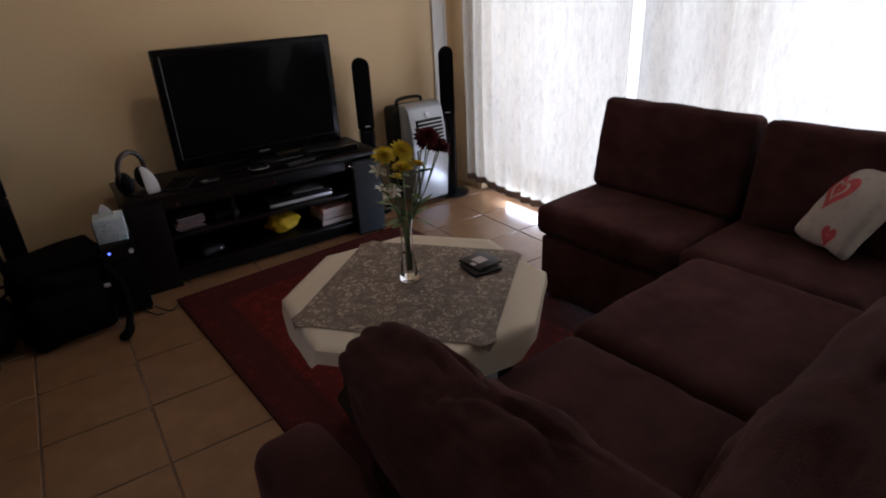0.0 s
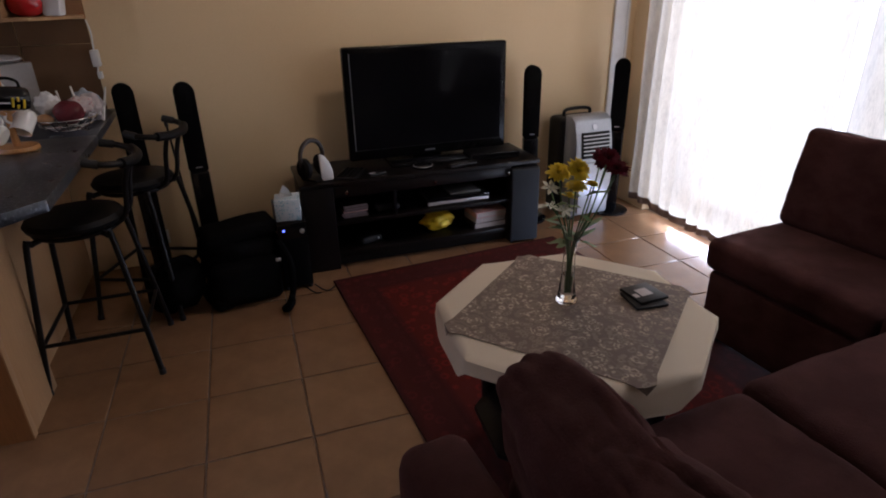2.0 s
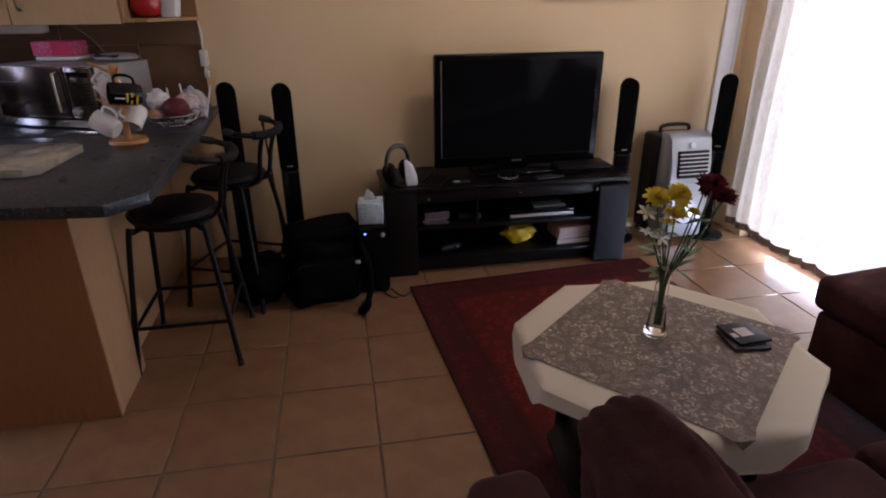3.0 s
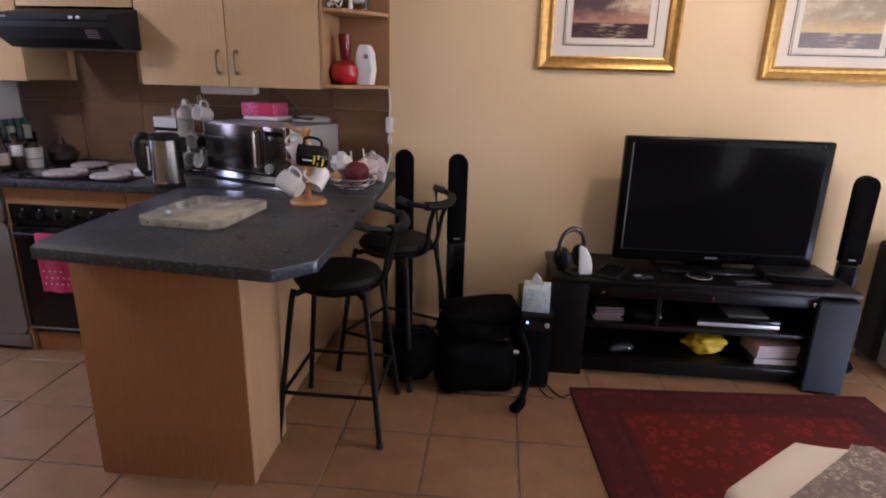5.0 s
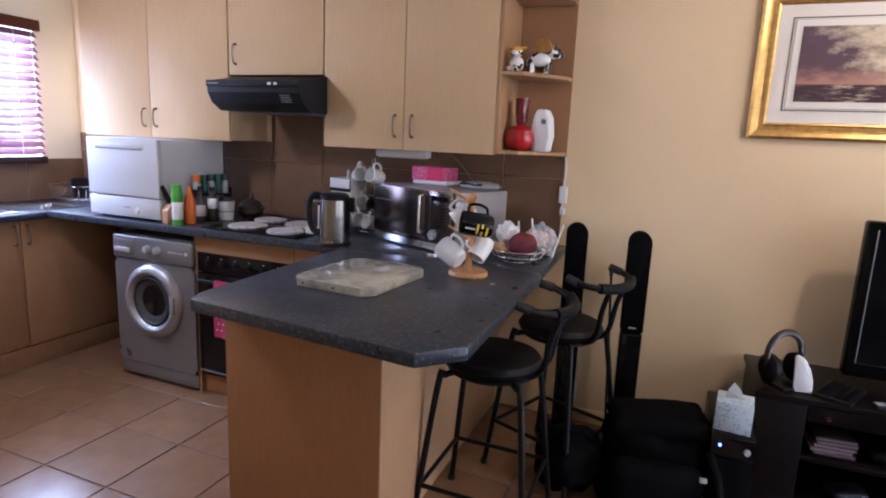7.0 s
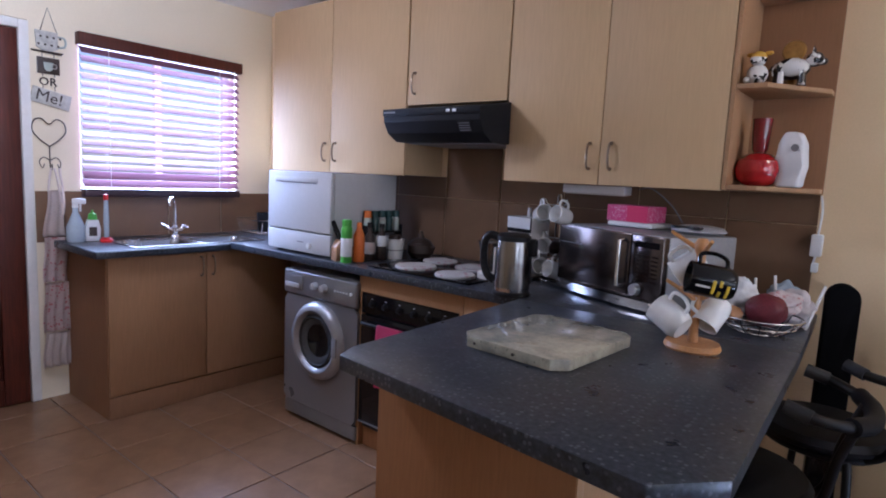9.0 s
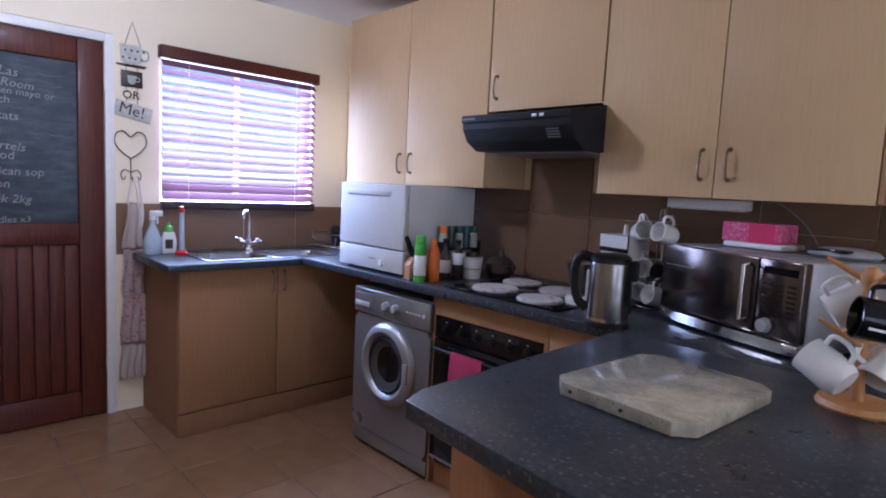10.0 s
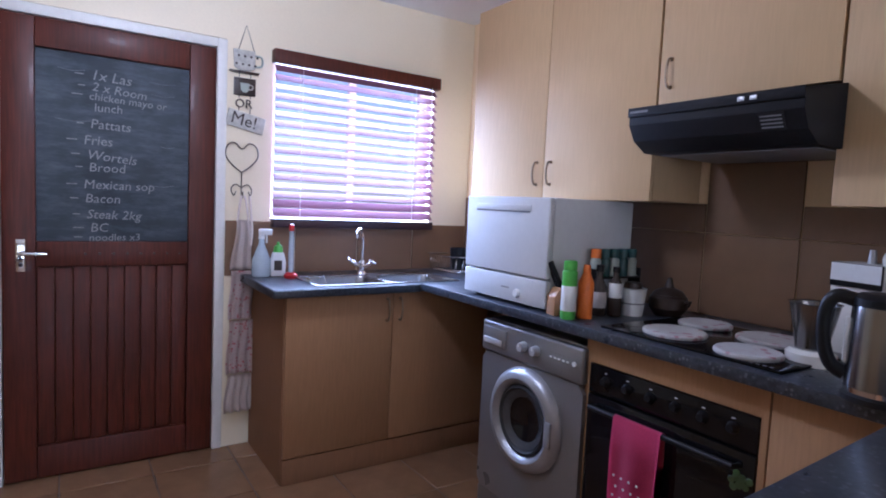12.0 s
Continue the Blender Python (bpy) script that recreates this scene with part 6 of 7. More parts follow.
def cow_figure(at, turn, s, body, label, sitting=False):
    bm = bmesh.new()
    if sitting:
        ball(bm, 0.034, (0, 0, 0.034), (1, 0.95, 1.05), 16)
        ball(bm, 0.027, (0.004, -0.012, 0.085), (1, 1, 0.95), 14)
        ball(bm, 0.017, (0.004, -0.036, 0.078), (1.1, 0.8, 0.8), 12)
        for sx in (-1, 1):
            ball(bm, 0.011, (sx * 0.028 + 0.004, -0.004, 0.102), (1.5, 0.6, 0.7), 10)
            ball(bm, 0.013, (sx * 0.022, -0.026, 0.014), (0.9, 1.5, 0.9), 10)
    else:
        ball(bm, 0.034, (0, 0, 0.058), (1.55, 0.9, 0.95), 18)
        ball(bm, 0.022, (0.062, -0.004, 0.082), (1.1, 0.9, 1.0), 14)
        ball(bm, 0.013, (0.083, -0.006, 0.074), (1, 1, 0.85), 10)
        for sx in (-1, 1):
            cyl(bm, 0.004, 0.001, 0, 0.022, 8, turn=pose(0.058, sx * 0.012, 0.098, sx * -14, 0, 0))
            ball(bm, 0.008, (0.056, sx * 0.024, 0.09), (0.7, 1.5, 0.6), 8)
            for fx in (-0.033, 0.033):
                cyl(bm, 0.011, 0.009, 0.0, 0.04, 10, (fx, sx * 0.016))
        tube(bm, [(-0.05, 0, 0.07), (-0.062, 0, 0.05), (-0.058, 0, 0.03)], 0.003, 6)
    for v in bm.verts:
        v.co *= s
    ob = tagged(part("cow_figurine", bm, body, smooth=60, at=at), label, "figurine", "cow figurines")
    ob.rotation_euler = (0, 0, radians(turn))
    return ob


cow_figure((-0.395, 3.52, 1.709), -10, 1.0, "hatted_cow", "small sitting white ceramic cow with a yellow hat", True)
cow_figure((-0.315, 3.64, 1.709), 0, 1.15, "brown_dark", "dark brown ceramic cow standing at the back")
cow_figure((-0.295, 3.54, 1.709), 8, 0.95, "cow", "standing black and white ceramic cow")
ck = thing("shelf_clock", (-0.315, 3.715, 1.709), "small pale-gold alarm clock on the end shelf", "clock")
part("case", L([(0, 0.0), (0.036, 0.0), (0.038, 0.012), (0.033, 0.02), (0, 0.02)], 28, pose(0, -0.03, 0.135, 90, 0, 0)), "gold", ck)
part("support", B(-0.012, 0.012, -0.045, 0.015, 0.0, 0.1, 0.003), "gold", ck)

# beside the hob
kb = thing("knife_block", (-2.118, 3.185, COUNTER), "light wooden knife block with black-handled knives", "knife block", turn=-15)
prism(bm := bmesh.new(), [(-0.045, 0.0), (0.05, 0.0), (0.05, 0.07), (-0.02, 0.105), (-0.045, 0.07)], -0.03, 0.03, 0.003, Matrix(((0, 0, 1, 0), (1, 0, 0, 0), (0, 1, 0, 0), (0, 0, 0, 1))))
part("block", bm, "tan_wood", kb)
for k in range(3):
    part("knife", T([(-0.016 + k * 0.016, 0.0, 0.085), (-0.050 + k * 0.014, -0.03 - 0.006 * k, 0.180 + 0.008 * k)], (0.008, 0.0105), 8), "black", kb)


def canister(name, at, profile, material, label, cat, cap=None, cap_mat="black", band=None):
    c = thing(name, at, label, cat, "worktop bottles")
    part("body", L(profile, 26), material, c)
    if cap:
        part("cap", L(cap, 22), cap_mat, c)
    if band:
        z0, z1, r, mat_ = band
        part("label", L([(r, z0), (r + 0.0006, z0 + 0.001), (r + 0.0006, z1 - 0.001), (r, z1)], 26), mat_, c)
    return c


canister("spray_can", (-2.052, 3.155, COUNTER), [(0, 0), (0.026, 0), (0.027, 0.004), (0.027, 0.17), (0.02, 0.178), (0, 0.178)], "green", "bright green cooking spray can", "spray can", [(0.0, 0.178), (0.024, 0.178), (0.024, 0.205), (0.02, 0.21), (0, 0.21)], "green", (0.03, 0.12, 0.0271, "white_plastic"))
canister("sauce_bottle", (-2.038, 3.225, COUNTER), [(0, 0), (0.026, 0), (0.028, 0.005), (0.028, 0.13), (0.018, 0.155), (0.012, 0.17), (0, 0.17)], "orange", "orange sauce bottle beside the green can", "bottle", [(0, 0.17), (0.014, 0.17), (0.012, 0.195), (0, 0.195)], "orange")
canister("oil_bottle", (-2.065, 3.325, COUNTER), [(0, 0), (0.026, 0), (0.028, 0.004), (0.028, 0.11), (0.012, 0.14), (0.011, 0.165), (0, 0.165)], "brown_dark", "dark oil bottle with a pale label", "bottle", [(0, 0.165), (0.014, 0.165), (0.014, 0.19), (0, 0.19)], "black", (0.03, 0.09, 0.0285, "paper"))
canister("vinegar_bottle", (-2.03, 3.375, COUNTER), [(0, 0), (0.024, 0), (0.026, 0.004), (0.026, 0.12), (0.011, 0.145), (0.010, 0.165), (0, 0.165)], "brown_dark", "dark glass vinegar bottle with a white label", "bottle", [(0, 0.165), (0.013, 0.165), (0.013, 0.185), (0, 0.185)], "black", (0.07, 0.125, 0.0265, "white_plastic"))
canister("white_tub", (-2.02, 3.462, COUNTER), [(0, 0), (0.042, 0), (0.052, 0.10), (0.054, 0.104), (0.05, 0.10), (0, 0.098)], "white_plastic", "round white plastic tub with dark print", "tub", [(0, 0.104), (0.035, 0.104), (0.03, 0.125), (0, 0.13)], "brown_dark", (0.045, 0.05, 0.0472, "grey"))
pot = thing("iron_pot", (-1.965, 3.61, COUNTER), "small black cast-iron pot with a knob lid", "pot")
part("body", L([(0, 0), (0.05, 0), (0.072, 0.03), (0.07, 0.07), (0.06, 0.08), (0, 0.08)], 28), "brown_dark", pot)
part("lid", L([(0.062, 0.081), (0.05, 0.095), (0.018, 0.108), (0.012, 0.13), (0.008, 0.145), (0, 0.147)], 28), "brown_dark", pot)
part("ear", T([(0.068, 0, 0.06), (0.095, 0, 0.065), (0.085, 0, 0.045)], 0.006, 8), "brown_dark", pot)
sr = thing("spice_rack", (-2.118, 3.460, COUNTER), "spice rack with dark jars and one orange lid", "spice rack", turn=90)
part("shelf", B(-0.127, 0.127, -0.03, 0.03, 0.13, 0.136, 0.002), "black", sr)
for side in (-0.132, 0.128):
    part("side", B(side, side + 0.004, -0.03, 0.03, 0.0, 0.17, 0.001, 1), "black", sr)
for k in range(5):
    j = part("jar", L([(0, 0.137), (0.021, 0.137), (0.022, 0.142), (0.022, 0.20), (0.016, 0.21), (0, 0.21)], 18, Matrix.Translation((-0.104 + k * 0.052, 0, 0))), "teal_glass" if k % 2 else "green_grey", sr)
    part("jar_lid", L([(0, 0.2105), (0.02, 0.2105), (0.02, 0.245), (0, 0.247)], 18, Matrix.Translation((-0.104 + k * 0.052, 0, 0))), "orange" if k == 0 else "teal_glass", j)

# oven towel and a second cloth
def hung_cloth(name, at, w, drop_f, drop_b, material, label, seed):
    c = thing(name, at, label, "towel", "oven towels")
    bm = bmesh.new()
    path = [(-0.017, -drop_f), (-0.017, -drop_f * 0.66), (-0.016, -drop_f * 0.33), (-0.012, 0.006), (0.0, 0.013), (0.012, 0.006), (0.016, -drop_b * 0.5), (0.016, -drop_b)]
    n_ = 16
    rows_ = []
    for k in range(n_ + 1):
        s = k / n_
        x = (s - 0.5) * w
        rows_.append([bm.verts.new((x * (1 - 0.06 * max(0, -z) / drop_f), y + (0.006 * math.sin(s * 9 + seed) - 0.004) * min(1, max(0, -z) / 0.1) * (1 if y < 0 else 0), z)) for y, z in path])
    for a, b in zip(rows_, rows_[1:]):
        for q in range(len(path) - 1):
            bm.faces.new((a[q], a[q + 1], b[q + 1], b[q]))
    bmesh.ops.solidify(bm, geom=list(bm.faces), thickness=0.004)
    part("cloth", bm, material, c, smooth=80)
    return c


towel = hung_cloth("oven_towel", (-1.69, 3.115, 0.640), 0.175, 0.28, 0.2, "pink_cloth", "hot pink towel with white spots on the oven handle", 0.0)

for k in range(14):
    part("spot", C(0.0042, 0.0042, 0.0, 0.0016, 10, turn=pose(-0.058 + 0.029 * (k % 5) + 0.010 * (k // 5 % 2), -0.0262, -0.235 + 0.032 * (k // 5), 90, 0, 0)), "white_plastic", towel)

# ---- sink end ----
sp = thing("spray_bottle", (-3.45, 2.455, CZ1), "cloudy blue trigger spray bottle", "spray bottle", "bottles by the sink", 60)
part("bottle", L([(0, 0), (0.042, 0), (0.045, 0.008), (0.045, 0.08), (0.03, 0.12), (0.014, 0.16), (0.013, 0.185), (0, 0.185)], 26), "clear_blue", sp)
part("trigger_head", box(B(-0.014, 0.05, -0.011, 0.011, 0.2055, 0.235, 0.005), 0.02, 0.028, -0.006, 0.006, 0.165, 0.21, 0.002), "white_plastic", sp)
part("collar", C(0.016, 0.014, 0.1855, 0.205, 16), "white_plastic", sp)
sb_ = thing("dish_soap", (-3.44, 2.535, CZ1), "white dishwashing liquid bottle with a green cap", "soap bottle", "bottles by the sink", 80)
prism(bm := bmesh.new(), [(-0.034, 0.0), (-0.038, 0.07), (-0.026, 0.12), (0.026, 0.12), (0.038, 0.07), (0.034, 0.0)], -0.02, 0.02, 0.006, Matrix(((1, 0, 0, 0), (0, 0, 1, 0), (0, 1, 0, 0), (0, 0, 0, 1))))
part("bottle", bm, "white_plastic", sb_)
part("cap", L([(0, 0.1205), (0.024, 0.1205), (0.02, 0.15), (0.008, 0.158), (0.006, 0.172), (0, 0.172)], 20), "green", sb_)
part("label_shape", B(-0.02, 0.018, -0.0215, -0.0195, 0.03, 0.08, 0.001, 1), "brown_dark", sb_)
br = thing("dish_brush", (-3.36, 2.575, CZ1), "clear and red standing dish brush", "dish brush", "bottles by the sink")
part("head", L([(0, 0), (0.032, 0), (0.034, 0.015), (0.02, 0.028), (0, 0.028)], 22), "red_plastic", br)
part("handle", L([(0, 0.0285), (0.012, 0.0285), (0.014, 0.12), (0.011, 0.23), (0, 0.232)], 18), "clear_blue", br)
part("top_cap", L([(0, 0.2325), (0.012, 0.2325), (0.012, 0.262), (0, 0.266)], 16), "red_plastic", br)
dk = thing("dish_rack", (-3.40, 3.60, CZ1), "chrome wire dish rack with black cutlery cup", "dish rack")
for z, q in ((0.01, 0.0), (0.1, 0.02)):
    part("rim_wire", T([(-0.12 - q, -0.11 - q, z), (0.12 + q, -0.11 - q, z), (0.12 + q, 0.11 + q, z), (-0.12 - q, 0.11 + q, z), (-0.12 - q, -0.11 - q, z)], 0.003, 6), "chrome", dk)
for k in range(9):
    x = -0.11 + k * 0.0275
    part("wire", T([(x, -0.125, 0.10), (x, -0.11, 0.01), (x, 0.11, 0.01), (x, 0.125, 0.10)], 0.002, 5), "chrome", dk)
for k in range(4):
    part("dish_loop", T([(0.13, -0.10 + k * 0.05, 0.012), (0.135, -0.10 + k * 0.05, 0.07), (0.12, -0.09 + k * 0.05, 0.075), (0.10, -0.09 + k * 0.05, 0.012)], 0.0022, 5, True, 3), "chrome", dk)
part("cutlery_cup", L([(0, 0.013), (0.05, 0.013), (0.055, 0.14), (0.05, 0.14), (0.046, 0.02), (0, 0.02)], 22, Matrix.Translation((-0.03, 0.03, 0))), "black", dk)
lump("dish_cloth", (-3.22, 3.60, CZ1 + 0.001), 0.032, (1, 0.9, 1.2), "white_plastic", "crumpled white cloth beside the dish rack", "cloth", 0.3)

# hanging signs beside the window
sg = thing("hanging_sign", (XW + 0.004, 2.395, 1.62), "painted tin hanging sign with cups and lettering", "sign")
part("string", T([(0.006, -0.035, 0.385), (0.006, 0.0, 0.505), (0.006, 0.04, 0.385)], 0.002, 5), "brown_dark", sg)
cup = part("cup_shape", prism(bmesh.new(), [(-0.055, 0.30), (-0.06, 0.385), (0.045, 0.385), (0.045, 0.30), (0.02, 0.285), (-0.03, 0.285)], 0.0, 0.008, 0.001, Matrix(((0, 0, 1, 0), (1, 0, 0, 0), (0, 1, 0, 0), (0, 0, 0, 1)))), "sign_board", sg)
part("cup_handle", T([(0.004, 0.045, 0.365), (0.004, 0.078, 0.36), (0.004, 0.078, 0.32), (0.004, 0.045, 0.31)], 0.005, 6, True, 4), "green_grey", cup)
for k in range(8):
    part("dot", C(0.006, 0.006, 0, 0.0015, 10, turn=pose(0.008, -0.045 + 0.03 * (k % 4) + 0.01 * (k // 4), 0.315 + 0.04 * (k // 4), 0, 90, 0)), "brown_dark", cup)
part("saucer", prism(bmesh.new(), [(-0.075, 0.275), (-0.08, 0.283), (0.07, 0.283), (0.06, 0.27)], 0.0, 0.01, 0.001, Matrix(((0, 0, 1, 0), (1, 0, 0, 0), (0, 1, 0, 0), (0, 0, 0, 1)))), "brown_dark", sg)
pl = part("cup_plaque", B(0.0, 0.008, -0.055, 0.05, 0.165, 0.25, 0.002), "brown_dark", sg)
part("plaque_cup", prism(bmesh.new(), [(-0.026, 0.225), (0.02, 0.225), (0.014, 0.188), (0.004, 0.18), (-0.012, 0.18), (-0.022, 0.19)], 0.008, 0.0095, 0.0, Matrix(((0, 0, 1, 0), (1, 0, 0, 0), (0, 1, 0, 0), (0, 0, 0, 1)))), "green_grey", pl)
part("plaque_cup_handle", T([(0.009, 0.018, 0.218), (0.009, 0.034, 0.215), (0.009, 0.032, 0.198), (0.009, 0.016, 0.195)], 0.0025, 5, True, 3), "sign_board", pl)
written("or_letters", "OR", 0.06, "brown_dark", sg, pose(0.006, -0.05, 0.105, 90, 0, 90), 0.003)
me = part("me_board", B(0.0, 0.007, -0.095, 0.09, -0.002, 0.08, 0.002, turn=Matrix.Translation((0, 0, 0)) @ pose(0, 0, 0, -12, 0, 0)), "sign_board", sg)
written("me_letters", "Me!", 0.085, "brown_dark", me, pose(0.0078, -0.072, 0.030, 90, 12, 90), 0.0008)
for a, b in ((0.285, 0.25), (0.165, 0.15), (0.105, 0.075)):
    for y in (-0.03, 0.025):
        part("link", T([(0.004, y, a), (0.004, y, b)], 0.0018, 5), "brown_dark", sg)

hk = thing("heart_hook", (XW + 0.004, 2.385, 1.30), "wire heart wall hook with keys and apron on it", "wall hook")
heart = [(0.0, 0.105), (0.045, 0.14), (0.078, 0.185), (0.07, 0.235), (0.035, 0.25), (0.0, 0.222), (-0.035, 0.25), (-0.07, 0.235), (-0.078, 0.185), (-0.045, 0.14), (0.0, 0.105)]
part("heart_wire", T([(0.006, y, z) for y, z in heart], 0.003, 6, True, 4), "brown_dark", hk)
part("stem", T([(0.006, 0, 0.105), (0.006, 0, 0.0), (0.03, 0, -0.02), (0.035, 0, 0.01)], 0.003, 6, True), "brown_dark", hk)
for s in (-1, 1):
    part("scroll", T([(0.006, 0, 0.03), (0.006, s * 0.03, 0.045), (0.006, s * 0.05, 0.02), (0.02, s * 0.04, -0.01), (0.02, s * 0.03, 0.01)], 0.0025, 6, True), "brown_dark", hk)
ap = thing("apron", (XW + 0.03, 2.385, 0.14), "faded cotton apron with pink flowers hanging on a hook", "apron")
def panel(w_top, w_bot, z0, z1, folds, seed, y_off=0.0, x_off=0.0):
    bm = bmesh.new()
    n_, r_ = 26, 16
    rows_ = []
    for r in range(r_ + 1):
        f = r / r_
        w = w_top + (w_bot - w_top) * f
        rows_.append([bm.verts.new((x_off + 0.016 + 0.007 * math.sin(folds * 6.28 * k / n_ + seed + 0.6 * f) * (0.5 + f), y_off + (k / n_ - 0.5) * w + 0.006 * math.sin(f * 5 + seed), z1 + (z0 - z1) * f)) for k in range(n_ + 1)])
    for a, b in zip(rows_, rows_[1:]):
        for k in range(n_):
            bm.faces.new((a[k], a[k + 1], b[k + 1], b[k]))
    bmesh.ops.solidify(bm, geom=list(bm.faces), thickness=0.002)
    return bm
part("bib", panel(0.06, 0.11, 0.78, 1.03, 2, 0.3), "linen", ap, smooth=90)
part("flower_band", panel(0.11, 0.12, 0.53, 0.775, 2.5, 0.6), "apron_print", ap, "dusty pink flowered band", smooth=90)
part("skirt", panel(0.12, 0.135, 0.25, 0.525, 3, 0.9), "apron_print", ap, smooth=90)
part("frill", panel(0.13, 0.15, 0.05, 0.245, 4, 1.2), "linen", ap, smooth=90)
for y in (-0.018, 0.02):
    part("neck_strap", T([(0.016, y * 0.4, 1.15), (0.018, y, 1.09), (0.018, y * 1.4, 1.02)], 0.006, 6, True), "linen", ap)
part("tie", T([(0.02, 0.03, 1.15), (0.024, 0.045, 0.98), (0.02, 0.04, 0.9)], 0.008, 6, True), "linen", ap)

# ---- living room, smaller things ----
def bar_stool(at, turn, label):
    s = thing("bar_stool", at, label, "bar stool", "bar stools", turn)
    part("seat", L([(0, 0.625), (0.15, 0.625), (0.172, 0.634), (0.178, 0.65), (0.165, 0.668), (0.10, 0.677), (0, 0.679)], 36), "black_vinyl", s, "round black vinyl seat pad")
    part("seat_ring", T([(0.15 * math.cos(k * math.pi / 14), 0.15 * math.sin(k * math.pi / 14), 0.615) for k in range(29)], 0.009, 8), "dark_tube", s)
    for x, y in ((1, 1), (1, -1), (-1, 1), (-1, -1)):
        leg = part("leg", T([(x * 0.085, y * 0.085, 0.613), (x * 0.128, y * 0.128, 0.605), (x * 0.146, y * 0.146, 0.57), (x * 0.205, y * 0.205, 0.012)], 0.0115, 10, True, 5), "dark_tube", s)
        part("foot_cap", C(0.014, 0.014, 0.0, 0.022, 12, (x * 0.206, y * 0.206)), "rubber", leg)
    q = 0.183
    for a, b in (((q, q), (q, -q)), ((q, -q), (-q, -q)), ((-q, -q), (-q, q)), ((-q, q), (q, q))):
        part("footrest", T([(*a, 0.205), (*b, 0.205)], 0.0085, 8), "dark_tube", s)
    for y in (-0.05, 0.05):
        part("back_post", T([(0.13, y, 0.61), (0.19, y, 0.66), (0.215, y * 1.1, 0.78), (0.245, y * 1.25, 0.872)], 0.0105, 10, True), "dark_tube", s)
    arc = [(0.115, -0.165, 0.90), (0.165, -0.168, 0.888), (0.228, -0.125, 0.875), (0.258, -0.05, 0.868), (0.258, 0.05, 0.868), (0.228, 0.125, 0.875), (0.165, 0.168, 0.888), (0.115, 0.165, 0.90)]
    bk = part("backrest_bar", T(arc, 0.0125, 10, True), "dark_tube", s)
    part("back_pad", T([(x + 0.004, y, z) for x, y, z in arc[2:6]], 0.020, 12, True), "black_vinyl", bk)
    for e in (arc[:2], arc[-2:]):
        part("grip", T(e, 0.0165, 10), "rubber", bk)
    return s


bar_stool((-0.21, 2.79, 0), 0, "black tubular bar stool with curved backrest, pulled out")
bar_stool((-0.065, 3.29, 0), -22, "black tubular bar stool with curved backrest against the wall")
rod = thing("walking_stick", (0.13, 3.50, 0), "thin dark metal stick leaning by the loudspeakers", "stick")
part("shaft", T([(0.02, -0.02, 0.002), (-0.03, 0.03, 0.84)], 0.0055, 8), "dark_tube", rod)
part("cap", T([(-0.03, 0.03, 0.835), (-0.032, 0.032, 0.862)], 0.009, 10), "rubber", rod)
part("hook", T([(0.02, -0.035, 0.21), (0.045, -0.045, 0.20), (0.05, -0.045, 0.23)], 0.004, 6, True), "chrome", rod)

# rucksack and a soft bag on the floor
rs = thing("rucksack", (0.36, 3.23, 0), "black nylon rucksack slumped on the floor", "rucksack", turn=8)
part("main_body", cushion(bmesh.new(), 0.39, 0.30, 0.35, 0.36, 0.16, 0.022, 31, 20, turn=Matrix.Translation((0, 0.03, 0.178)), crease=0.6), "black_cloth", rs, smooth=180)
part("front_pocket", cushion(bmesh.new(), 0.33, 0.12, 0.22, 0.35, 0.2, 0.012, 33, 12, turn=Matrix.Translation((-0.01, -0.15, 0.122))), "black_cloth", rs, smooth=180)
part("top_flap", cushion(bmesh.new(), 0.37, 0.27, 0.075, 0.4, 0.3, 0.016, 35, 14, turn=Matrix.Translation((0.0, 0.03, 0.335)) @ pose(0, 0, 0, -4, -5, 0), crease=0.5), "black_cloth", rs, smooth=180)
part("shoulder_strap", T([(0.17, -0.12, 0.30), (0.20, -0.20, 0.20), (0.19, -0.24, 0.08), (0.16, -0.28, 0.02), (0.12, -0.33, 0.02), (0.13, -0.37, 0.035), (0.16, -0.34, 0.05), (0.17, -0.27, 0.04)], 0.016, 8, True), "black_cloth", rs)
part("buckle", B(0.13, 0.155, -0.222, -0.205, 0.225, 0.24, 0.003), "silver", rs)
sbg = thing("soft_bag", (0.03, 3.16, 0), "black fabric bag lying beside the rucksack", "bag", turn=20)
part("body", cushion(bmesh.new(), 0.26, 0.24, 0.25, 0.4, 0.25, 0.02, 37, 14, turn=Matrix.Translation((0, 0, 0.128))), "black_cloth", sbg, smooth=180)
part("handle", T([(-0.08, -0.05, 0.23), (-0.04, -0.09, 0.29), (0.04, -0.09, 0.29), (0.08, -0.05, 0.23)], 0.009, 8, True), "black_cloth", sbg)
part("shoe_shape", cushion(bmesh.new(), 0.12, 0.26, 0.08, 0.45, 0.2, 0.006, 39, 10, turn=Matrix.Translation((0.17, -0.09, 0.042))), "black_cloth", sbg, "dark strap bundle", smooth=180)

# subwoofer and tissue box
sw = thing("subwoofer", (0.632, 3.12, 0), "black subwoofer box with a blue power light", "subwoofer")
part("cabinet", B(-0.085, 0.062, 0.012, 0.42, 0.02, 0.383, 0.006), "black_wood", sw)
fp = part("control_strip", B(-0.084, 0.061, 0.0, 0.0115, 0.30, 0.38, 0.004), "black_gloss", sw)
part("power_light", C(0.005, 0.005, 0, 0.004, 12, turn=pose(-0.055, 0.0, 0.345, 90, 0, 0)), "led", fp)
part("volume_knob", L([(0, 0.012), (0.010, 0.012), (0.012, 0), (0, 0)], 16, pose(0.035, 0.0, 0.335, 90, 0, 0)), "silver", fp)
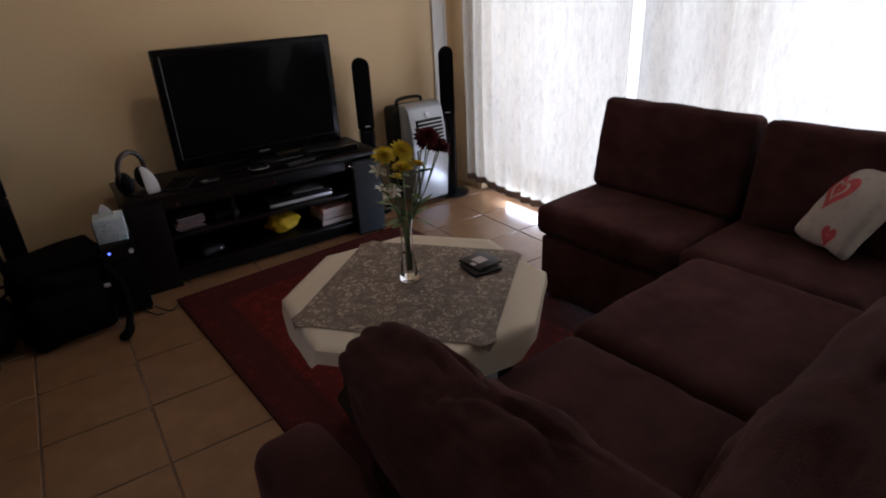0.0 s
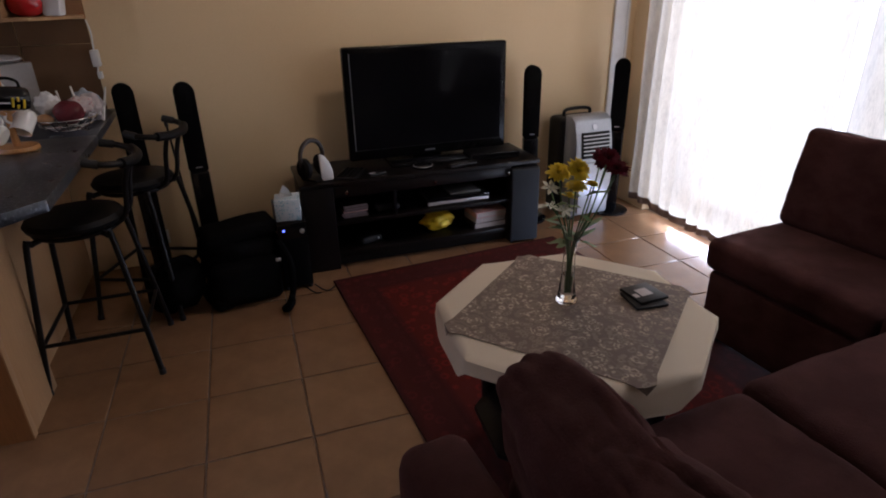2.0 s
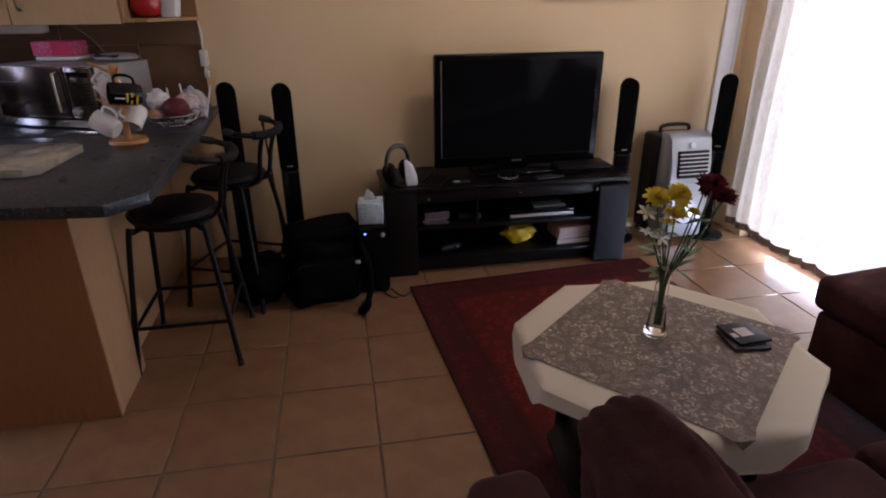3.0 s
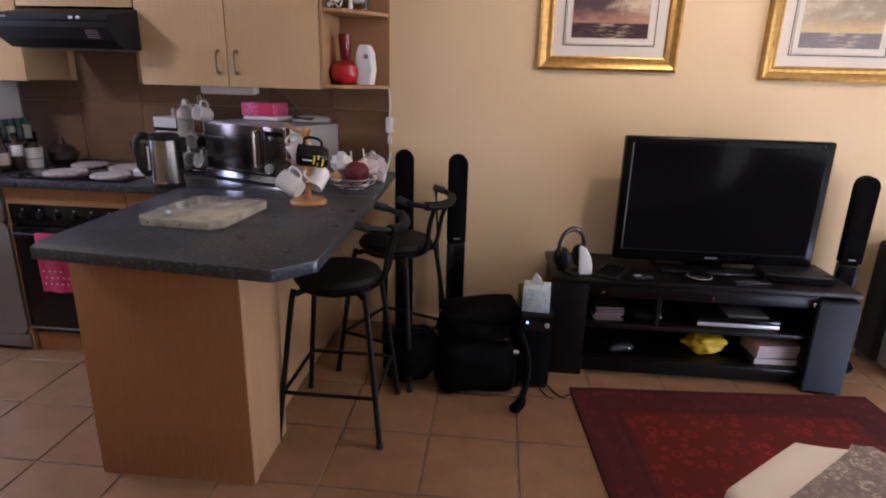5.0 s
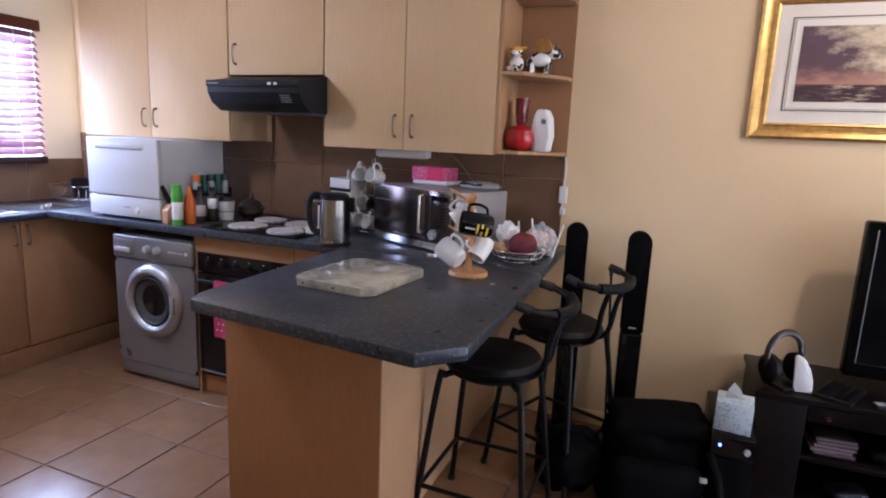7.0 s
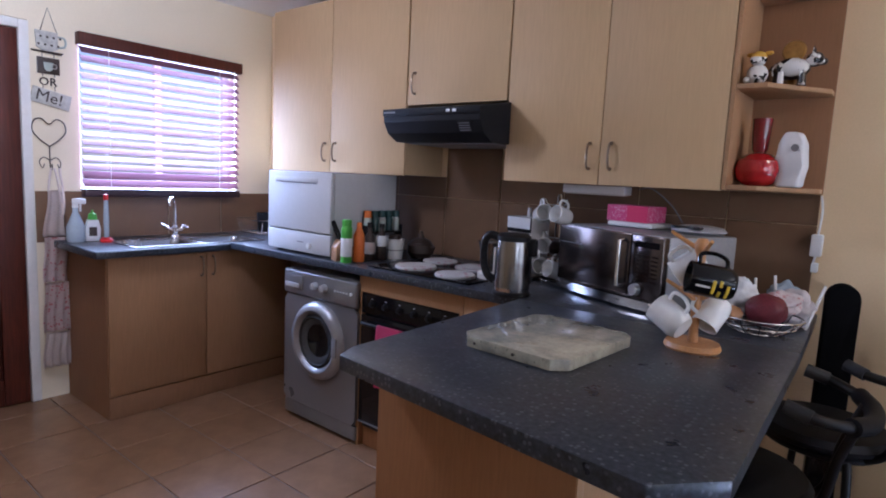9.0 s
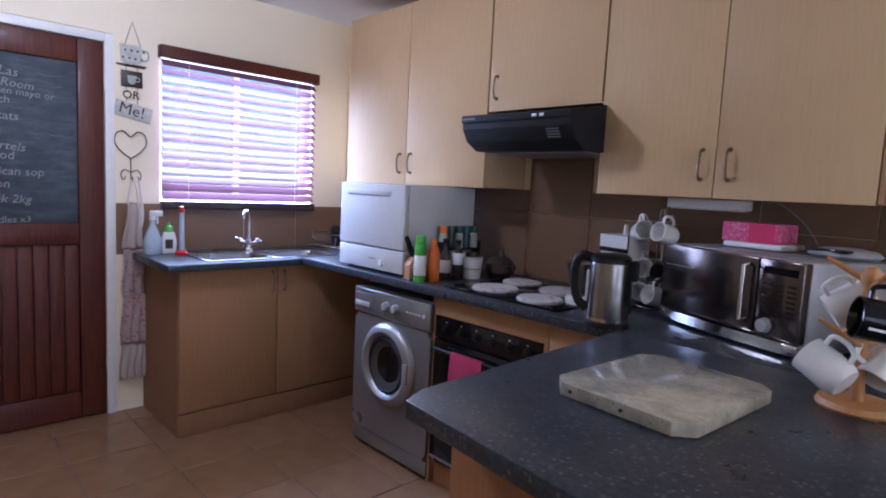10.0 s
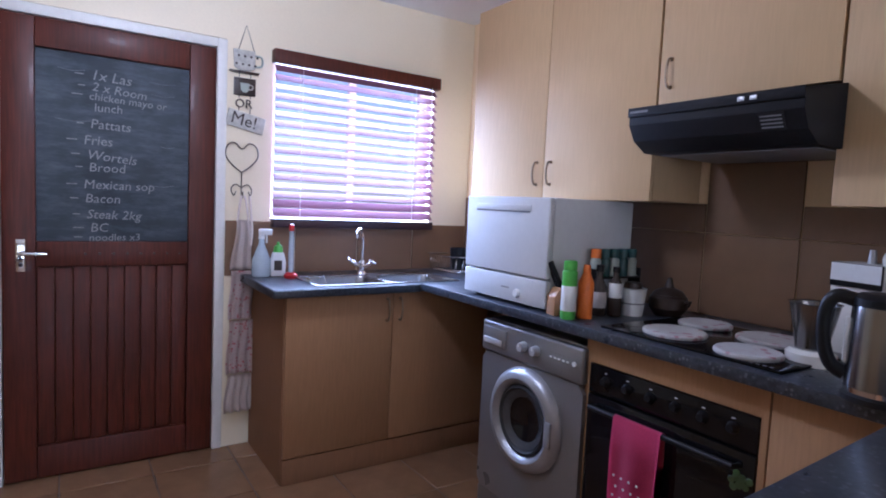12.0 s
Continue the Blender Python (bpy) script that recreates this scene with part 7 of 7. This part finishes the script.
part("front_grille", B(-0.084, 0.061, 0.002, 0.0115, 0.03, 0.296, 0.004), "black_cloth", sw)
for x in (-0.07, 0.047):
    for y in (0.04, 0.39):
        part("foot", C(0.012, 0.012, 0.0, 0.0205, 10, (x, y)), "rubber", sw)
tb = thing("tissue_box", (0.618, 3.21, 0.383), "pale blue floral tissue box with a tissue pulled up", "tissue box", turn=-6)
part("carton", B(-0.062, 0.062, -0.06, 0.06, 0.001, 0.112, 0.002), "tissue_print", tb)
bm = bmesh.new()
for k in range(2):
    vs = [bm.verts.new(p) for p in ((-0.035, -0.01 + 0.02 * k, 0.112), (0.03, 0.005, 0.112), (0.012, 0.01 - 0.02 * k, 0.15), (-0.012, 0.008, 0.172), (-0.03, -0.004, 0.14))]
    bm.faces.new(vs)
bmesh.ops.solidify(bm, geom=list(bm.faces), thickness=0.0015)
part("tissue", bm, "white_plastic", tb)

# on the television stand
ST = 0.5125
hp = thing("headphones", (0.785, 3.40, ST), "black over-ear headphones standing in a white cradle", "headphones", turn=35)
part("headband", T([(-0.075, 0, 0.06), (-0.084, 0, 0.125), (-0.055, 0, 0.172), (0, 0, 0.19), (0.055, 0, 0.172), (0.084, 0, 0.125), (0.075, 0, 0.06)], 0.0125, 10, True), "brown_dark", hp)
for s in (-1, 1):
    part("ear_cup", L([(0, 0.026), (0.035, 0.024), (0.05, 0.010), (0.05, -0.012), (0.036, -0.022), (0, -0.022)], 26, pose(s * 0.064, 0, 0.064, 0, 90 * s, 0)), "black_vinyl", hp)
cr = part("cradle_front", prism(bmesh.new(), [(-0.022, 0.0), (0.048, 0.0), (0.044, 0.045), (0.03, 0.085), (0.008, 0.116), (-0.018, 0.13), (-0.03, 0.124), (-0.024, 0.06)], -0.007, 0.007, 0.004, Matrix.Translation((0.02, -0.072, 0.001)) @ pose(0, 0, 0, 0, 0, -28) @ Matrix(((1, 0, 0, 0), (0, 0, 1, 0), (0, 1, 0, 0), (0, 0, 0, 1)))), "white_plastic", hp, "white plastic cradle plate")
part("cradle_base", B(-0.05, 0.06, -0.07, 0.05, 0.0, 0.012, 0.004), "black", hp)
hp.scale = (0.92, 1.0, 1.12)
kbd = thing("keyboard", (0.985, 3.40, ST), "black compact keyboard lying on the stand", "keyboard", turn=62)
part("case", B(-0.10, 0.10, -0.065, 0.065, 0.0005, 0.014, 0.004), "black", kbd)
for r in range(4):
    for c_ in range(9):
        part("key", B(-0.09 + c_ * 0.02, -0.073 + c_ * 0.02, -0.05 + r * 0.026, -0.029 + r * 0.026, 0.0142, 0.018, 0.001, 1), "black_cloth", kbd)
rm = thing("remote_control", (1.12, 3.335, ST), "small dark remote control on the stand", "remote control", "remotes", 20)
part("case", B(-0.05, 0.05, -0.02, 0.02, 0.0005, 0.018, 0.006), "black", rm)
part("silver_strip", B(-0.045, -0.01, -0.012, 0.012, 0.0182, 0.0195), "silver", rm)
rm2 = thing("remote_control", (1.62, 3.33, ST), "long black remote control on the stand", "remote control", "remotes", 12)
part("case", B(-0.09, 0.09, -0.022, 0.022, 0.0005, 0.018, 0.006), "black", rm2)
for k in range(6):
    part("button", B(-0.075 + k * 0.02, -0.066 + k * 0.02, -0.008, 0.008, 0.0182, 0.0195), "grey", rm2)
stb = thing("set_top_box", (1.86, 3.47, ST), "flat black set-top box on the stand", "set-top box", turn=-5)
part("case", B(-0.15, 0.15, -0.09, 0.09, 0.004, 0.042, 0.005), "black", stb)
part("front_strip", B(-0.148, 0.148, -0.0925, -0.0895, 0.01, 0.036, 0.001, 1), "black_gloss", stb)
wcam = thing("desk_gadget", (1.40, 3.385, ST), "small dark gadget with a silver rim on the stand", "gadget")
part("puck", L([(0, 0.0005), (0.055, 0.0005), (0.058, 0.012), (0.045, 0.024), (0, 0.028)], 28), "black_gloss", wcam)
part("rim", L([(0.058, 0.0125), (0.0585, 0.014), (0.055, 0.017), (0.054, 0.0145)], 28), "grey", wcam)

# on its shelves
dv = thing("dvd_player", (1.60, 3.46, 0.2825), "slim DVD player with a silver-white front", "DVD player")
part("case", B(-0.19, 0.19, -0.115, 0.12, 0.006, 0.045, 0.003), "black", dv)
part("front_panel", B(-0.19, 0.19, -0.1225, -0.1155, 0.006, 0.026, 0.002), "silver", dv, "silver-white front strip")
part("upper_strip", B(-0.19, 0.19, -0.1225, -0.1155, 0.0265, 0.045, 0.002), "black_gloss", dv)
for x in (-0.15, 0.15):
    part("foot", C(0.012, 0.012, 0, 0.0065, 10, (x, -0.08)), "rubber", dv)
bt = thing("tablet_case", (1.66, 3.45, 0.3278), "grey flat case on the DVD player", "case")
part("case", B(-0.10, 0.09, -0.08, 0.08, 0.0, 0.012, 0.003), "grey", bt)
def stack(at, n_, w, d, h, mats, label, cat, turn=0):
    """Books or discs piled up, each a thing of its own."""
    z = at[2]
    for k in range(n_):
        b_ = thing("book" if cat == "book" else "disc_case", (at[0] + random.uniform(-0.008, 0.008), at[1] + random.uniform(-0.008, 0.008), z + 0.0005), label, cat, "stacked " + cat + "s", turn + random.uniform(-4, 4))
        part("cover", box(box(B(-w / 2, w / 2, -d / 2, d / 2, 0, 0.002), -w / 2, w / 2, -d / 2, d / 2, h - 0.002, h), -w / 2, -w / 2 + 0.003, -d / 2, d / 2, 0.002, h - 0.002), mats[k % len(mats)], b_)
        part("page_block", B(-w / 2 + 0.004, w / 2 - 0.004, -d / 2 + 0.003, d / 2 - 0.003, 0.0025, h - 0.0025), "paper" if cat == "book" else "dim_card", b_)
        z += h + 0.001
stack((1.80, 3.42, 0.1005), 3, 0.21, 0.16, 0.034, ["brown_dark", "paper", "pink_soft"], "thick pale-edged book in a stack on the shelf", "book", 4)
stack((0.98, 3.40, 0.2825), 5, 0.14, 0.125, 0.0145, ["brown_dark", "dim_card", "pink_soft", "brown_dark"], "plastic disc case in a stack on the shelf", "disc case", 3)
yb = lump("yellow_bag", (1.50, 3.44, 0.1005), 0.080, (1.2, 0.85, 0.66), "yellow_bag", "crumpled yellow plastic bag on the bottom shelf", "plastic bag", 0.30)
for k, (x, z) in enumerate(((1.18, 0.2825), (1.06, 0.1005))):
    gd = thing("game_controller", (x, 3.40, z), "black game controller with a pale button on the shelf", "game controller", "game controllers", 20 * k)
    part("grip_body", cushion(bmesh.new(), 0.14, 0.09, 0.045, 0.4, 0.3, 0.003, 51 + k, 8, turn=Matrix.Translation((0, 0, 0.024))), "black", gd, smooth=180)
    part("button", C(0.006, 0.006, 0, 0.005, 10, turn=pose(0.035, -0.047, 0.03, 90, 0, 0)), "white_plastic", gd)
cables = thing("floor_cable", (0.70, 3.12, 0), "thin dark cables trailing across the tiles", "cable")
part("wire", T([(0.0, 0.04, 0.004), (0.03, -0.03, 0.004), (0.06, -0.06, 0.004), (0.10, -0.02, 0.004)], 0.003, 6, True), "black", cables)
part("wire", T([(-0.05, 0.03, 0.004), (-0.01, -0.06, 0.004), (0.02, -0.07, 0.004)], 0.003, 6, True), "black", cables)
ws = thing("wall_socket", (-0.10, YN - 0.001, 0.16), "white double wall socket low on the wall", "socket")
part("plate", B(-0.06, 0.06, -0.009, 0.0, -0.04, 0.04, 0.003), "white_plastic", ws)

# ---- on the coffee table ----
CT = TZ + 0.0065
vs_ = thing("flower_vase", (1.305, 1.632, CT), "slim clear glass vase with cut flowers", "vase")
part("glass", L([(0, 0), (0.030, 0), (0.032, 0.004), (0.026, 0.03), (0.019, 0.09), (0.0175, 0.16), (0.022, 0.205), (0.020, 0.205), (0.0155, 0.16), (0.017, 0.09), (0.023, 0.03), (0.02, 0.012), (0, 0.012)], 32), "glass", vs_)
part("water", L([(0, 0.0125), (0.0195, 0.0125), (0.0225, 0.03), (0.0175, 0.09), (0, 0.09)], 24), "glass", vs_)


def bloom(parent, name, centre, r, layers, n_, material, droop=0.25):
    rng = random.Random(hash((round(centre[0] * 999), round(centre[2] * 999))) & 0xffff)
    bm = bmesh.new()
    for ly in range(layers):
        lift = radians(10 + 62 * ly / max(1, layers - 1))
        ln = r * (1 - 0.45 * ly / layers)
        for k in range(n_):
            a = 2 * math.pi * (k + 0.5 * ly) / n_ + rng.uniform(-0.15, 0.15)
            d = Vector((math.cos(a), math.sin(a), 0))
            side = Vector((-math.sin(a), math.cos(a), 0))
            tip = d * ln * math.cos(lift) + Vector((0, 0, ln * math.sin(lift) - droop * ln * 0.4))
            mid = tip * 0.55 + Vector((0, 0, ln * 0.10))
            w = ln * 0.22
            v = [bm.verts.new(p) for p in (Vector((0, 0, 0)), mid + side * w, tip, mid - side * w)]
            bm.faces.new(v)
    ball(bm, r * 0.18, (0, 0, r * 0.1), (1, 1, 0.7), 8)
    ob = part(name, bm, material, parent, smooth=30)
    return ob


FLOWERS = [  # stem head, size, material, layers, petals
    ((-0.035, 0.03, 0.415), 0.040, "petal_yellow", 5, 15), ((0.012, 0.01, 0.425), 0.042, "petal_yellow", 5, 15), ((-0.008, -0.02, 0.375), 0.038, "petal_yellow", 5, 13),
    ((0.055, 0.0, 0.365), 0.030, "petal_yellow", 5, 13), ((-0.015, 0.0, 0.335), 0.028, "petal_yellow", 3, 11),
    ((0.085, 0.01, 0.455), 0.040, "petal_red", 5, 14), ((0.11, -0.03, 0.43), 0.040, "petal_red", 5, 14), ((0.135, 0.0, 0.405), 0.036, "petal_red", 5, 14), ((0.075, -0.035, 0.475), 0.036, "petal_red", 5, 14), ((0.125, 0.03, 0.44), 0.034, "petal_red", 5, 14),
    ((-0.065, 0.02, 0.37), 0.030, "petal_white", 2, 6), ((-0.04, -0.02, 0.30), 0.028, "petal_white", 2, 6), ((-0.075, -0.01, 0.315), 0.024, "petal_white", 2, 6)]
for (x, y, z), r, mat_, ly, n_ in FLOWERS:
    z = 0.30 + (z - 0.30) * 0.78
    st = part("stem", T([(x * 0.05, y * 0.05, 0.03), (x * 0.12, y * 0.12, 0.17), (x * 0.6, y * 0.6, 0.27 + 0.1 * (z - 0.3)), (x, y, z)], 0.0022, 6, True, 4), "stem", vs_)
    f_ = bloom(st, "bloom", (x, y, z), r, ly, n_, mat_)
    f_.matrix_local = Matrix.Translation((x, y, z)) @ pose(0, 0, 0, 25 + 30 * math.sin(x * 90), 18 * math.cos(y * 70), 40 * x)
rng = random.Random(4)
for k in range(26):
    a, z = rng.uniform(0, 6.28), rng.uniform(0.17, 0.33)
    d = Vector((math.cos(a), math.sin(a) * 0.7, rng.uniform(-0.3, 0.5)))
    if k < 14:
        d.x = -abs(d.x)
    root = Vector((-0.012 if k < 14 else 0.03, 0, z))
    ln = rng.uniform(0.05, 0.085)
    side = d.cross(Vector((0, 0, 1))).normalized() * ln * 0.16
    bm = bmesh.new()
    v = [bm.verts.new(p) for p in (root, root + d * ln * 0.35 + side + Vector((0, 0, 0.006)), root + d * ln * 0.75 + side * 0.7, root + d * ln, root + d * ln * 0.75 - side * 0.7, root + d * ln * 0.35 - side + Vector((0, 0, 0.006)))]
    bm.faces.new((v[0], v[1], v[5]))
    bm.faces.new((v[1], v[2], v[4], v[5]))
    bm.faces.new((v[2], v[3], v[4]))
    part("leaf", bm, "leaf", vs_)
for k in range(2):
    cs = thing("coaster", (1.518 + 0.012 * k, 1.565 - 0.018 * (1 - k), CT + 0.0005 + 0.0095 * k), "black square coaster with a pale square print, stacked", "coaster", "stacked coasters", -6 + 9 * k)
    part("tile", B(-0.05, 0.05, -0.05, 0.05, 0, 0.0085, 0.0025), "black", cs)
    if k:
        part("print", B(-0.022, 0.018, -0.02, 0.02, 0.0086, 0.0092), "paper", cs)
        part("print_small", B(-0.045, -0.03, -0.02, 0.0, 0.0086, 0.0092), "paper", cs)

# red hearts on the throw pillow: a thick outline round a small core
cloth = BVHTree.FromPolygons([v.co for v in cover.data.vertices], [tuple(p.vertices) for p in cover.data.polygons])
inward = (pm.to_3x3() @ Vector((0, 1, 0))).normalized()


def heart_strip(hx, hz, sc, r0, r1, material, label):
    bm = bmesh.new()
    rings = []
    n_, steps = 48, 5
    for q in range(steps + 1):
        f = r0 + (r1 - r0) * q / steps
        ring = []
        for k in range(n_):
            t = 2 * math.pi * k / n_
            px, pz = math.sin(t) ** 3, (13 * math.cos(t) - 5 * math.cos(2 * t) - 2 * math.cos(3 * t) - math.cos(4 * t)) / 16
            x, z = hx + px * sc * f, hz + pz * sc * f
            place = cloth.ray_cast(pm @ Vector((x, -0.3, z)), inward)[0] or pm @ Vector((x, -0.05, z))
            ring.append(bm.verts.new(place - inward * 0.0012))
        rings.append(ring)
    for a, b in zip(rings, rings[1:]):
        for k in range(n_):
            bm.faces.new((a[k], a[(k + 1) % n_], b[(k + 1) % n_], b[k]))
    part("heart_print", bm, material, pillow, label, smooth=180)


heart_strip(-0.05, 0.03, 0.078, 0.55, 1.0, "coral_print", "coral red heart outline print")
heart_strip(-0.05, 0.03, 0.078, 0.04, 0.40, "coral_print", "coral red heart print")
heart_strip(0.055, -0.105, 0.036, 0.1, 1.0, "coral_print", "coral red heart print")


# ---- tiles, last ----
P_TILE = 0.36
tile_mesh = None
for i in range(-11, 9):
    for j in range(-12, 5):
        x0, y0 = 0.18 + P_TILE * i, 2.34 + P_TILE * j
        if x0 + P_TILE < XW or x0 > XE or y0 + P_TILE < max(YS, -1.75) or y0 > YN:
            continue
        if tile_mesh is None:
            t0 = part("tile", B(-0.177, 0.177, -0.177, 0.177, -0.010, 0.0, 0.0025, 1), "floor_tile", floor)
            tile_mesh = t0.data
            ob = t0
        else:
            ob = new("tile", tile_mesh)
            ob.parent = floor
        ob.location = (x0 + P_TILE / 2, y0 + P_TILE / 2, 0.0)



def splash(parent, x, y, z, w, h, axis):
    bm = B(-w / 2, w / 2, -0.006, 0.0, 0.0, h, 0.0015, 1)
    ob = part("tile", bm, "splash_tile", parent)
    ob.matrix_local = pose(x, y, z, 0, 0, axis)

xs = [XW] + [-1.94 + 0.36 * k for k in range(-4, 5)] + [-0.188]
for a, b in zip(xs, xs[1:]):
    for z, h in ((COUNTER + 0.001, 0.323), (1.2305, 0.323 if a > -2.0 and b < -1.3 else 0.113)):
        if b - a > 0.01:
            splash(wall_north, (a + b) / 2, YN - 0.0005, z, b - a - 0.004, h, 0)
            if z > 1.2 and a > -2.0 and b < -1.3:
                splash(wall_north, (a + b) / 2, YN - 0.0005, 1.5565, b - a - 0.004, 0.14, 0)
ys = [2.31, 2.67, 3.03, 3.39, 3.775]
for a, b in zip(ys, ys[1:]):
    lo = 0.885
    cut = min(1.225, WZ0 - 0.002) if b > WY0 and a < WY1 else 1.225
    splash(wall_west, XW + 0.0005, (a + b) / 2, lo, b - a - 0.004, cut - lo, 90)
